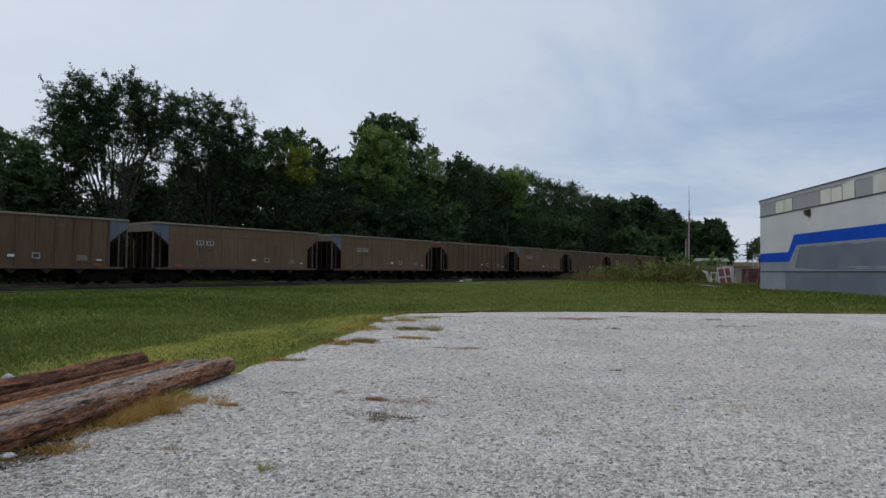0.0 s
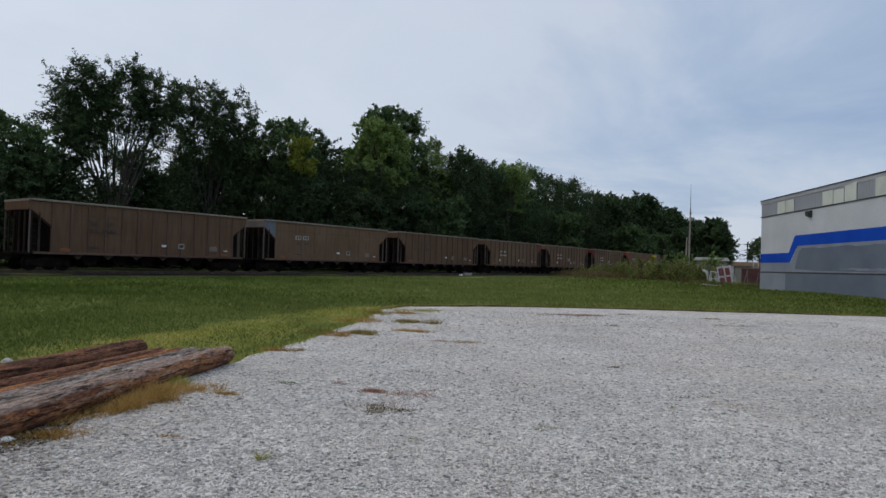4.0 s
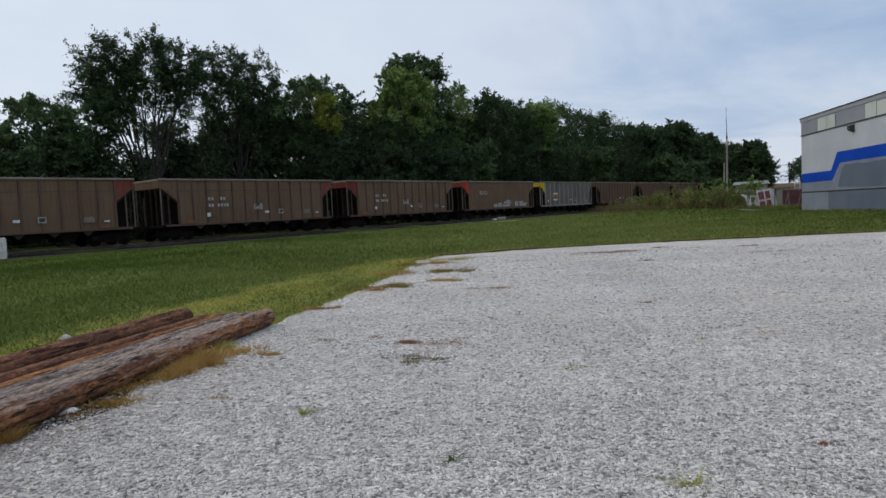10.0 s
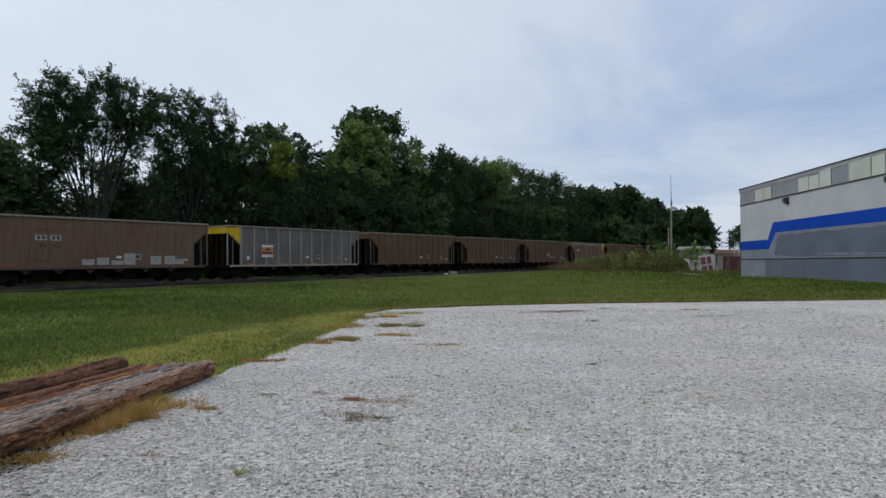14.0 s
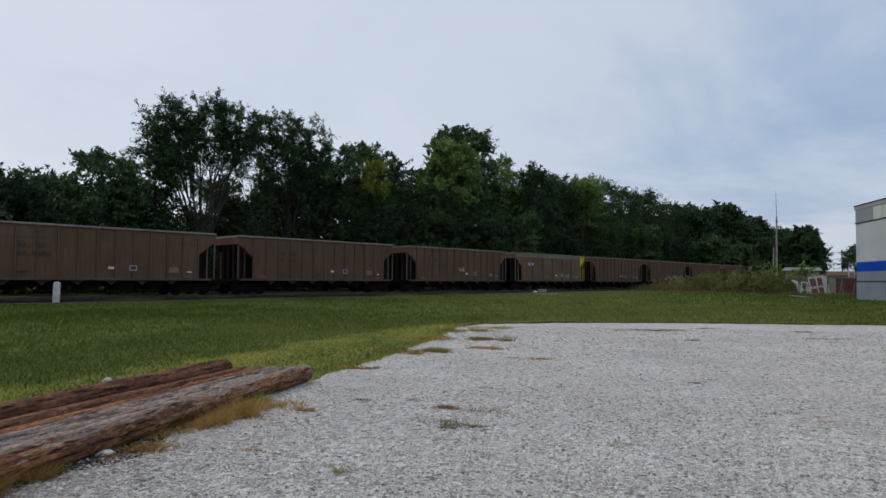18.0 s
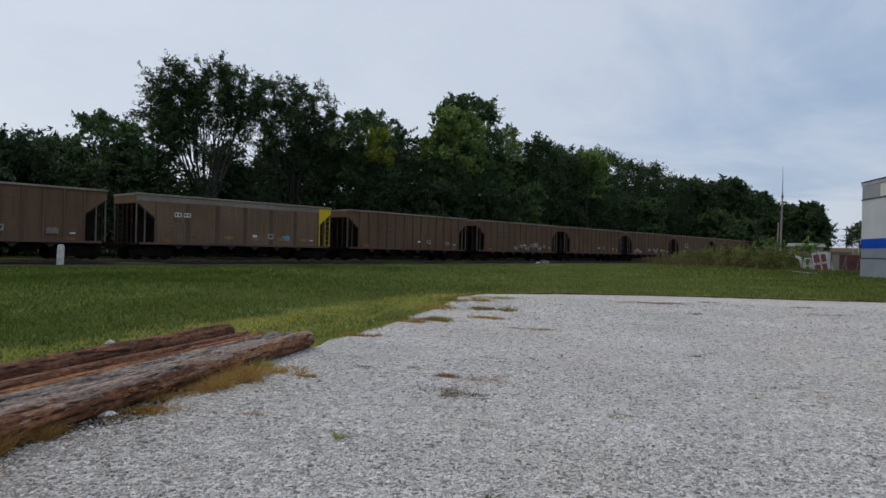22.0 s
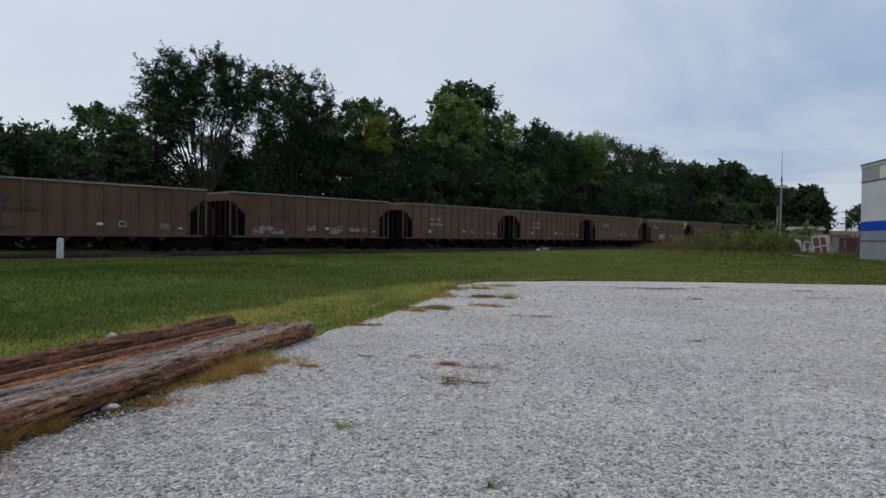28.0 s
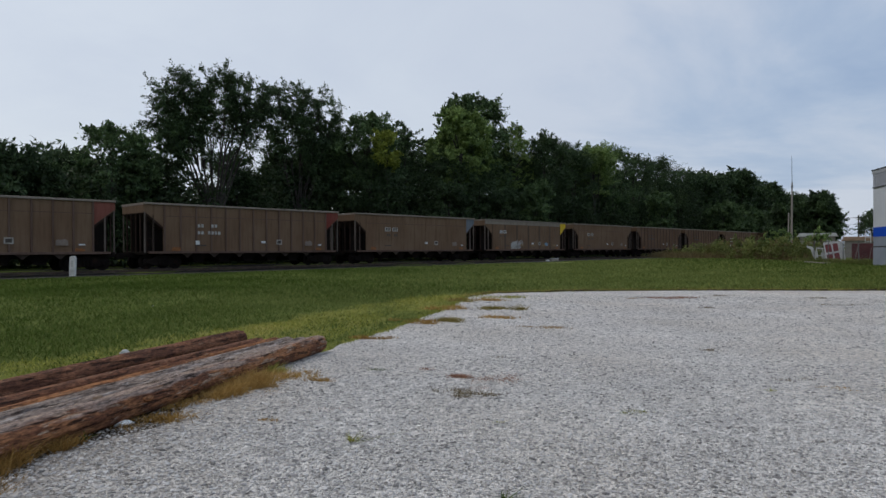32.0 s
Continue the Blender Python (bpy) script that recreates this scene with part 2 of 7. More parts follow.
# dark ballast stones, near-black to carry the shade of train and trees
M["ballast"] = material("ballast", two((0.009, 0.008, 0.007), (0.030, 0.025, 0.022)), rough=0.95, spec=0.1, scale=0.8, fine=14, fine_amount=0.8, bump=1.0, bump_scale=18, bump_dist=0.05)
M["shoulder"] = material("shoulder_gravel", two((0.055, 0.049, 0.042), (0.110, 0.098, 0.084)), rough=0.95, spec=0.1, scale=0.9, fine=11, fine_amount=0.7, bump=0.8, bump_scale=16, bump_dist=0.04)
# soil brown, dark enough to stand for shade at the step and pole
M["soil"] = material("shade_soil", two((0.030, 0.022, 0.014), (0.075, 0.055, 0.034)), rough=0.95, spec=0.1, scale=2.0, fine=18, bump=0.8, bump_scale=22, bump_dist=0.03)
# the darkest stones also stand for shaded gaps between stones
M["stone"] = material("lot_stone", [(0.12, (0.15, 0.143, 0.137)), (0.38, (0.37, 0.352, 0.338)), (0.85, (0.64, 0.611, 0.586))], rough=0.9, scale=6, fine=60, bump=0.3, bump_scale=80, island=0.75)
M["white_paint_wall"] = material("white_wall", two((0.42, 0.445, 0.50), (0.495, 0.52, 0.575)), rough=0.7, scale=0.35, fine=7, fine_amount=0.14, bump=0.25, bump_scale=22)
M["grey_wall"] = material("grey_wall", two((0.090, 0.115, 0.165), (0.115, 0.142, 0.195)), rough=0.75, scale=0.5, fine=9, fine_amount=0.16, bump=0.25, bump_scale=22)
M["grey_wall_light"] = material("grey_wall_light", two((0.165, 0.195, 0.250), (0.210, 0.240, 0.298)), rough=0.75, scale=0.6, fine=9, fine_amount=0.14, bump=0.25, bump_scale=22)
M["blue_wall"] = material("blue_wall", two((0.002, 0.048, 0.38), (0.004, 0.064, 0.46)), rough=0.8, spec=0.15, scale=0.6, fine=9, fine_amount=0.12, bump=0.2, bump_scale=22)
M["metal_grey"] = material("metal_grey", two((0.24, 0.255, 0.30), (0.29, 0.305, 0.35)), rough=0.6, scale=0.6, fine=12, fine_amount=0.12, bump=0.1, bump_scale=14)
M["metal_fascia"] = material("metal_fascia", two((0.28, 0.295, 0.335), (0.34, 0.355, 0.395)), rough=0.6, scale=0.6, fine=12, fine_amount=0.12, bump=0.1)
M["dark_trim"] = material("dark_trim", two((0.02, 0.02, 0.022), (0.04, 0.04, 0.042)), rough=0.6, scale=2, fine=30, bump=0.1)
M["panel_cream"] = material("panel_cream", two((0.45, 0.48, 0.445), (0.55, 0.58, 0.545)), rough=0.6, scale=0.8, fine=12, fine_amount=0.12, bump=0.08, objvar=0.5)
M["fixture"] = material("fixture_bronze", two((0.022, 0.02, 0.018), (0.04, 0.036, 0.032)), rough=0.5, scale=4, fine=30, bump=0.1)
M["roof"] = material("roof_membrane", two((0.35, 0.35, 0.35), (0.45, 0.45, 0.44)), rough=0.9, scale=0.4, fine=8, bump=0.2)
M["wood_end"] = material("pole_end", two((0.20, 0.125, 0.08), (0.34, 0.24, 0.16)), rough=0.9, scale=9, fine=50, bump=0.3)
M["bark"] = material("bark", two((0.022, 0.018, 0.015), (0.05, 0.042, 0.035)), rough=0.95, scale=4, fine=20, bump=0.6, bump_scale=12, bump_dist=0.03)
M["post_white"] = material("post_white", two((0.46, 0.44, 0.40), (0.70, 0.68, 0.64)), rough=0.85, scale=4, fine=30, fine_amount=0.4, bump=0.3, bump_scale=30)
M["weather_pole"] = material("weather_pole", two((0.22, 0.19, 0.17), (0.33, 0.29, 0.26)), rough=0.9, scale=3, fine=20, bump=0.3, stretch=(3, 3, 0.5))
M["faded_red"] = material("faded_red", two((0.135, 0.026, 0.034), (0.20, 0.046, 0.052)), rough=0.75, scale=1.5, fine=14, bump=0.2)
M["dull_red"] = material("dull_red", two((0.085, 0.026, 0.032), (0.145, 0.048, 0.052)), rough=0.85, scale=1.5, fine=14, bump=0.2)
M["off_white"] = material("off_white", two((0.40, 0.395, 0.39), (0.58, 0.575, 0.57)), rough=0.75, scale=1.5, fine=14, bump=0.2)
M["tan_roof"] = material("tan_roof", two((0.26, 0.16, 0.105), (0.34, 0.22, 0.15)), rough=0.85, scale=1, fine=10, bump=0.3)
M["shed_wall"] = material("shed_wall", two((0.22, 0.20, 0.18), (0.30, 0.28, 0.26)), rough=0.85, scale=1, fine=10, bump=0.2)
M["teal"] = material("teal_plastic", two((0.01, 0.24, 0.24), (0.02, 0.32, 0.31)), rough=0.5, scale=9, fine=60, bump=0.05)
M["wire"] = material("wire", two((0.05, 0.05, 0.05), (0.08, 0.08, 0.08)), rough=0.6, bump=0)
M["galv"] = material("galvanised", two((0.10, 0.10, 0.10), (0.16, 0.16, 0.16)), rough=0.6, metal=0.3, scale=5, bump=0.05)
M["window_glass"] = material("window_glass", two((0.03, 0.035, 0.04), (0.06, 0.065, 0.07)), rough=0.15, scale=1, bump=0)


def leaf_material(name, lo, mid, hi, spec=0.2, rough=0.65, island=0.55):
    return material(name, [(0.18, lo), (0.5, mid), (0.85, hi)], rough=rough, scale=0.35, fine=3.0, fine_amount=0.3, bump=0, island=island, spec=spec, translucent=0.22)


LEAF = {
    # brush under the trees: leaf green darkened to hold the trees' shade
    "brush": leaf_material("leaf_brush_shaded", (0.013, 0.024, 0.009), (0.024, 0.041, 0.015), (0.044, 0.068, 0.024)),
    "dark": leaf_material("leaf_dark", (0.019, 0.034, 0.015), (0.041, 0.071, 0.029), (0.088, 0.142, 0.052), 0.3),
    "mid": leaf_material("leaf_mid", (0.030, 0.052, 0.022), (0.068, 0.115, 0.044), (0.150, 0.225, 0.082), 0.3),
    "light": leaf_material("leaf_light", (0.058, 0.094, 0.029), (0.160, 0.238, 0.072), (0.335, 0.44, 0.138)),
    "yellow": leaf_material("leaf_yellow", (0.085, 0.110, 0.020), (0.205, 0.245, 0.040), (0.36, 0.40, 0.068)),
}
M["weed"] = leaf_material("weed_leaf", (0.070, 0.092, 0.026), (0.150, 0.175, 0.050), (0.260, 0.275, 0.085))
M["weed_dry"] = leaf_material("weed_dry", (0.10, 0.075, 0.035), (0.185, 0.140, 0.066), (0.27, 0.21, 0.10))
M["grass_green"] = leaf_material("grass_green", (0.049, 0.080, 0.016), (0.084, 0.124, 0.025), (0.134, 0.176, 0.042), 0.04, 0.9, 0.36)
M["grass_pale"] = leaf_material("grass_pale", (0.110, 0.141, 0.038), (0.170, 0.204, 0.059), (0.232, 0.258, 0.086), 0.04, 0.9, 0.3)
M["grass_yellow"] = leaf_material("grass_yellow", (0.168, 0.194, 0.037), (0.292, 0.302, 0.066), (0.45, 0.405, 0.12), 0.04, 0.9)
M["grass_dry"] = leaf_material("grass_dry", (0.23, 0.132, 0.042), (0.40, 0.245, 0.078), (0.53, 0.36, 0.135), 0.08, 0.9)
M["grass_olive"] = leaf_material("grass_olive", (0.15, 0.125, 0.036), (0.27, 0.215, 0.068), (0.40, 0.31, 0.115), 0.05, 0.9)
M["grass_rust"] = leaf_material("grass_rust", (0.22, 0.115, 0.075), (0.34, 0.185, 0.12), (0.44, 0.26, 0.17))


def ground_material():
    m = bpy.data.materials.new("lawn")
    m.use_nodes = True
    N, L = nodes_of(m.node_tree)
    co = N("TexCoord")
    at = N("Attribute", attr="dry")
    n1, n2, n3 = N("TexNoise"), N("TexNoise"), N("TexNoise")
    for n, s, d in ((n1, 0.22, 6), (n2, 2.2, 6), (n3, 26, 4)):
        n.inputs["Scale"].default_value, n.inputs["Detail"].default_value = s, d
        L(co.outputs["Object"], n.inputs["Vector"])
    a = ramp(N("ValToRGB"), [(0.36, (0.054, 0.073, 0.015)), (0.52, (0.094, 0.116, 0.024)), (0.68, (0.146, 0.162, 0.040))])
    b = ramp(N("ValToRGB"), [(0.36, (0.140, 0.158, 0.032)), (0.52, (0.265, 0.255, 0.062)), (0.68, (0.41, 0.335, 0.118))])
    f = N("Math", op="MULTIPLY_ADD")
    f.inputs[1].default_value = 0.5
    L(n2.outputs[0], f.inputs[0])
    h = N("Math", op="MULTIPLY")
    h.inputs[1].default_value = 0.5
    L(n1.outputs[0], h.inputs[0]), L(h.outputs[0], f.inputs[2])
    L(f.outputs[0], a.inputs[0]), L(f.outputs[0], b.inputs[0])
    c = ramp(N("ValToRGB"), [(0.36, (0.094, 0.122, 0.032)), (0.52, (0.152, 0.182, 0.054)), (0.68, (0.214, 0.234, 0.080))])
    L(f.outputs[0], c.inputs[0])
    pale, mp = N("Attribute", attr="pale"), N("Mix", data="RGBA")
    L(pale.outputs["Fac"], mp.inputs[0]), L(a.outputs[0], mp.inputs[6]), L(c.outputs[0], mp.inputs[7])
    mx = N("Mix", data="RGBA")
    L(at.outputs["Fac"], mx.inputs[0]), L(mp.outputs[2], mx.inputs[6]), L(b.outputs[0], mx.inputs[7])
    ov = N("Mix", data="RGBA", blend="OVERLAY")
    ov.inputs[0].default_value = 0.7
    L(mx.outputs[2], ov.inputs[6]), L(n3.outputs[0], ov.inputs[7])
    p = N("BsdfPrincipled")
    p.inputs["Roughness"].default_value = 0.9
    p.inputs["Specular IOR Level"].default_value = 0.03
    L(ov.outputs[2], p.inputs["Base Color"])
    bp = N("Bump")
    bp.inputs["Strength"].default_value, bp.inputs["Distance"].default_value = 0.9, 0.04
    L(n3.outputs[0], bp.inputs["Height"]), L(bp.outputs[0], p.inputs["Normal"])
    out = N("OutputMaterial")
    L(p.outputs[0], out.inputs[0])
    return m


def gravel_material():
    m = bpy.data.materials.new("crushed_stone")
    m.use_nodes = True
    N, L = nodes_of(m.node_tree)
    co = N("TexCoord")
    v = N("TexVoronoi")
    v.inputs["Scale"].default_value = 44
    v2 = N("TexVoronoi")
    v2.inputs["Scale"].default_value = 105
    n1, n2 = N("TexNoise"), N("TexNoise")
    n1.inputs["Scale"].default_value, n1.inputs["Detail"].default_value = 0.5, 8
    n2.inputs["Scale"].default_value, n2.inputs["Detail"].default_value = 13, 9
    for n in (v, v2, n1, n2):
        L(co.outputs["Object"], n.inputs["Vector"])
    sep = N("SeparateColor")
    L(v.outputs["Color"], sep.inputs[0])
    c = ramp(N("ValToRGB"), [(0.0, (0.33, 0.313, 0.296)), (0.22, (0.67, 0.638, 0.608)), (0.7, (0.84, 0.803, 0.767)), (1.0, (0.91, 0.87, 0.835))])
    L(sep.outputs[0], c.inputs[0])
    d = N("MapRange")
    d.inputs[1].default_value, d.inputs[2].default_value = 0.25, 0.75
    d.inputs[3].default_value, d.inputs[4].default_value = 0.84, 1.12
    L(n1.outputs[0], d.inputs[0])
    # noise that darkens the lot in spots, standing for shaded gaps
    d2 = N("MapRange")
    d2.inputs[1].default_value, d2.inputs[2].default_value = 0.34, 0.62
    d2.inputs[3].default_value, d2.inputs[4].default_value = 0.79, 1.15
    L(n2.outputs[0], d2.inputs[0])
    mu = N("Math", op="MULTIPLY")
    L(d.outputs[0], mu.inputs[0]), L(d2.outputs[0], mu.inputs[1])
    vs = N("VectorMath", op="SCALE")
    L(c.outputs[0], vs.inputs[0]), L(mu.outputs[0], vs.inputs["Scale"])
    p = N("BsdfPrincipled")
    n3 = N("TexNoise")
    n3.inputs["Scale"].default_value, n3.inputs["Detail"].default_value = 0.33, 5
    L(co.outputs["Object"], n3.inputs["Vector"])
    stain = ramp(N("ValToRGB"), [(0.42, (1, 1, 1)), (0.66, (0.965, 0.935, 0.895))])
    L(n3.outputs[0], stain.inputs[0])
    tint = N("Mix", data="RGBA", blend="MULTIPLY")
    tint.inputs[0].default_value = 1
    L(vs.outputs[0], tint.inputs[6]), L(stain.outputs[0], tint.inputs[7])
    # soil and bark dust trodden into the stones beside the poles
    sp = N("SeparateXYZ")
    L(co.outputs["Object"], sp.inputs[0])
    lean = N("Math", op="MULTIPLY_ADD")
    lean.inputs[1].default_value = -0.143
    L(sp.outputs[1], lean.inputs[0]), L(sp.outputs[0], lean.inputs[2])
    rag = N("Math", op="MULTIPLY_ADD")
    rag.inputs[1].default_value = 1.3
    L(n2.outputs[0], rag.inputs[0]), L(lean.outputs[0], rag.inputs[2])
    near = N("MapRange")
    near.inputs[1].default_value, near.inputs[2].default_value = -3.25, -1.5
    near.inputs[3].default_value, near.inputs[4].default_value = 1.0, 0.0
    L(rag.outputs[0], near.inputs[0])
    along = N("MapRange")
    along.inputs[1].default_value, along.inputs[2].default_value = 4.5, 8.0
    along.inputs[3].default_value, along.inputs[4].default_value = 1.0, 0.0
    L(sp.outputs[1], along.inputs[0])
    both = N("Math", op="MULTIPLY")
    L(near.outputs[0], both.inputs[0]), L(along.outputs[0], both.inputs[1])
    dirt = N("Mix", data="RGBA", blend="MULTIPLY")
    dirt.inputs[7].default_value = (0.60, 0.56, 0.515, 1)
    L(both.outputs[0], dirt.inputs[0]), L(tint.outputs[2], dirt.inputs[6])
    p.inputs["Roughness"].default_value = 0.92
    p.inputs["Specular IOR Level"].default_value = 0.25
    L(dirt.outputs[2], p.inputs["Base Color"])
    bp, bp2 = N("Bump"), N("Bump")
    bp.invert, bp2.invert = True, True
    bp.inputs["Strength"].default_value, bp.inputs["Distance"].default_value = 1.0, 0.03
    bp2.inputs["Strength"].default_value, bp2.inputs["Distance"].default_value = 0.8, 0.012
    L(v.outputs["Distance"], bp.inputs["Height"]), L(v2.outputs["Distance"], bp2.inputs["Height"])
    L(bp.outputs[0], bp2.inputs["Normal"]), L(bp2.outputs[0], p.inputs["Normal"])
    out = N("OutputMaterial")
    L(p.outputs[0], out.inputs[0])
    return m


def wood_material(name, main, second, crack, flake, flakes=0.5, grey_top=0.0, patch=0.5):
    """Old pole timber: two tones in long patches, pale flakes where the surface peels, dark checks along the grain."""
    m = bpy.data.materials.new(name)
    m.use_nodes = True
    N, L = nodes_of(m.node_tree)
    co, oi = N("TexCoord"), N("ObjectInfo")
    sc = N("VectorMath", op="SCALE")
    sc.inputs["Scale"].default_value = 23.0
    cx = N("CombineXYZ")
    L(oi.outputs["Random"], cx.inputs[1]), L(cx.outputs[0], sc.inputs[0])
    off = N("VectorMath", op="ADD")
    L(co.outputs["Object"], off.inputs[0]), L(sc.outputs[0], off.inputs[1])

    def grain(stretch, scale, detail, lo, hi, top=1.0):
        mp = N("Mapping")
        mp.inputs["Scale"].default_value = stretch
        L(off.outputs[0], mp.inputs[0])
        n = N("TexNoise")
        n.inputs["Scale"].default_value, n.inputs["Detail"].default_value = scale, detail
        n.inputs["Roughness"].default_value = 0.65
        L(mp.outputs[0], n.inputs["Vector"])
        r = N("MapRange")
        r.inputs[1].default_value, r.inputs[2].default_value, r.inputs[4].default_value = lo, hi, top
        L(n.outputs[0], r.inputs[0])
        return n, r
    n1, f1 = grain((3.6, 1.1, 3.6), 2.0, 8, patch - 0.07, patch + 0.07)
    n2, f2 = grain((9, 1.5, 9), 2.6, 6, 0.60 - 0.12 * flakes, 0.66 - 0.12 * flakes)
    n3, f3 = grain((13, 1.2, 13), 2.2, 7, 0.57, 0.63, 0.85)
    n4, f4 = grain((9, 2.2, 9), 7.0, 5, 0.3, 0.75)
    n5, f5 = grain((7, 0.7, 7), 1.6, 6, 0.3, 0.7, 0.12)
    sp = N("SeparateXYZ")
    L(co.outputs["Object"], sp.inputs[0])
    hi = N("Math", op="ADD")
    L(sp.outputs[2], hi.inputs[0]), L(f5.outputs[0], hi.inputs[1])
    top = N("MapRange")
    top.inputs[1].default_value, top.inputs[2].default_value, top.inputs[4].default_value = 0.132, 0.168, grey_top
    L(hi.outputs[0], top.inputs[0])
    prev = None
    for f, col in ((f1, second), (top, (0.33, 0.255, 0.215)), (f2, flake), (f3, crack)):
        mx = N("Mix", data="RGBA")
        if prev is None:
            mx.inputs[6].default_value = (*main, 1)
        else:
            L(prev.outputs[2], mx.inputs[6])
        mx.inputs[7].default_value = (*col, 1)
        L(f.outputs[0], mx.inputs[0])
        prev = mx
    ov = N("Mix", data="RGBA", blend="OVERLAY")
    ov.inputs[0].default_value = 0.75
    L(prev.outputs[2], ov.inputs[6]), L(f4.outputs[0], ov.inputs[7])
    b = N("BsdfPrincipled")
    b.inputs["Roughness"].default_value, b.inputs["Specular IOR Level"].default_value = 0.9, 0.25
    L(ov.outputs[2], b.inputs["Base Color"])
    bp, bq = N("Bump"), N("Bump")
    bp.invert = True
    bp.inputs["Strength"].default_value, bp.inputs["Distance"].default_value = 1.0, 0.02
    bq.inputs["Strength"].default_value, bq.inputs["Distance"].default_value = 0.8, 0.02
    L(f3.outputs[0], bp.inputs["Height"]), L(n4.outputs[0], bq.inputs["Height"])
    L(bp.outputs[0], bq.inputs["Normal"]), L(bq.outputs[0], b.inputs["Normal"])
    out = N("OutputMaterial")
    L(b.outputs[0], out.inputs[0])
    return m


M["wood_brown"] = wood_material("pole_brown", (0.255, 0.112, 0.060), (0.128, 0.055, 0.033), (0.024, 0.013, 0.009), (0.26, 0.14, 0.085), 0.2)
M["wood_orange"] = wood_material("pole_orange", (0.36, 0.150, 0.058), (0.185, 0.074, 0.036), (0.035, 0.018, 0.012), (0.36, 0.19, 0.10), 0.2)
M["wood_grey"] = wood_material("pole_grey", (0.325, 0.250, 0.205), (0.095, 0.068, 0.056), (0.045, 0.030, 0.024), (0.43, 0.37, 0.335), 0.5, 0.0, 0.56)
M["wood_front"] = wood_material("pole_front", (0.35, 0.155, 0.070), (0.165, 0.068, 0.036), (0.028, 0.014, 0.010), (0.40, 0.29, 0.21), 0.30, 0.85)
M["lawn"] = ground_material()
M["gravel"] = gravel_material()


# ---- mesh helpers ----
def part(name, bm, mat, parent=None, label=""):
    """Links a bmesh, or a mesh that is already there, as one object under its thing or part."""
    if isinstance(bm, bpy.types.Mesh):
        me = bm
    else:
        me = bpy.data.meshes.new(name)
        bm.to_mesh(me)
        bm.free()
    if not me.materials and mat:
        me.materials.append(mat)
    ob = new(name, me)
    if parent is not None:
        ob.parent = parent
    if label:
        tagged(ob, label)
    return ob


def at(ob, x, y, z, rx=0, ry=0, rz=0):
    ob.matrix_basis = pose(x, y, z, rx, ry, rz)
    return ob


def add_box(bm, x0, x1, y0, y1, z0, z1, bevel=0.0):
    vs = [bm.verts.new((x, y, z)) for x in (x0, x1) for y in (y0, y1) for z in (z0, z1)]
    fs = [bm.faces.new([vs[i] for i in f]) for f in ((0, 1, 3, 2), (4, 6, 7, 5), (0, 4, 5, 1), (2, 3, 7, 6), (0, 2, 6, 4), (1, 5, 7, 3))]
    if bevel:
        es = list({e for f in fs for e in f.edges})
        bmesh.ops.bevel(bm, geom=es, offset=bevel, segments=1, affect="EDGES")
    return vs


def box_bm(x0, x1, y0, y1, z0, z1, bevel=0.0):
    bm = bmesh.new()
    add_box(bm, x0, x1, y0, y1, z0, z1, bevel)
    return bm


def prism_bm(outline, y0, y1):
    """An outline in x and z, from y0 to y1."""
    bm = bmesh.new()
    add_prism(bm, outline, y0, y1)
    return bm


def add_prism(bm, outline, y0, y1):
    a = [bm.verts.new((x, y0, z)) for x, z in outline]
    b = [bm.verts.new((x, y1, z)) for x, z in outline]
    n = len(outline)
    bm.faces.new(a)
    bm.faces.new(b[::-1])
    for i in range(n):
        bm.faces.new((a[i], b[i], b[(i + 1) % n], a[(i + 1) % n]))
    bmesh.ops.recalc_face_normals(bm, faces=bm.faces[:])


def tube(bm, pts, radii, sides=8, caps=True):
    """A tube along points, tapered by the radii."""
    rings = []
    pts = [Vector(q) for q in pts]
    for i, q in enumerate(pts):
        d = (pts[min(i + 1, len(pts) - 1)] - pts[max(i - 1, 0)]).normalized()
        u = d.cross(Vector((0, 0, 1)))
        u = u.normalized() if u.length > 0.05 else Vector((1, 0, 0))
        w = u.cross(d).normalized()
        rings.append([bm.verts.new(q + radii[i] * (math.cos(k * math.tau / sides) * u + math.sin(k * math.tau / sides) * w)) for k in range(sides)])
    for a, b in zip(rings, rings[1:]):
        for k in range(sides):
            bm.faces.new((a[k], a[(k + 1) % sides], b[(k + 1) % sides], b[k]))
    if caps:
        bm.faces.new(rings[0][::-1])
        bm.faces.new(rings[-1])


def tube_bm(pts, radii, sides=8):
    bm = bmesh.new()
    tube(bm, pts, radii, sides)
    bmesh.ops.recalc_face_normals(bm, faces=bm.faces[:])
    return bm


def pydata(name, verts, faces, mat, smooth=False):
    me = bpy.data.meshes.new(name)
    v = np.asarray(verts, dtype=np.float32)
    f = np.asarray(faces, dtype=np.int32)
    k = f.shape[1]
    me.vertices.add(len(v))
    me.vertices.foreach_set("co", v.ravel())
    me.loops.add(f.size)
    me.loops.foreach_set("vertex_index", f.ravel())
    me.polygons.add(len(f))
    me.polygons.foreach_set("loop_start", np.arange(0, f.size, k, dtype=np.int32))
    me.polygons.foreach_set("loop_total", np.full(len(f), k, dtype=np.int32))
    me.update(calc_edges=True)
    me.materials.append(mat)
    return me


def empty(name, label, category, group="", kind=""):
    return tagged(new(name), label, category, group, kind)


# ---- the plan ----
TRACK_AZ = radians(34.685)
TD = Vector((math.sin(TRACK_AZ), math.cos(TRACK_AZ), 0))       # along the track, away from the lot
TN = Vector((-math.cos(TRACK_AZ), math.sin(TRACK_AZ), 0))      # across it, away from the lot
TRACK_TURN = 90 - 34.685
TRACK_P = 40.64                                                # centre line
RAIL_Z, GRADE = 0.43, 0.0035


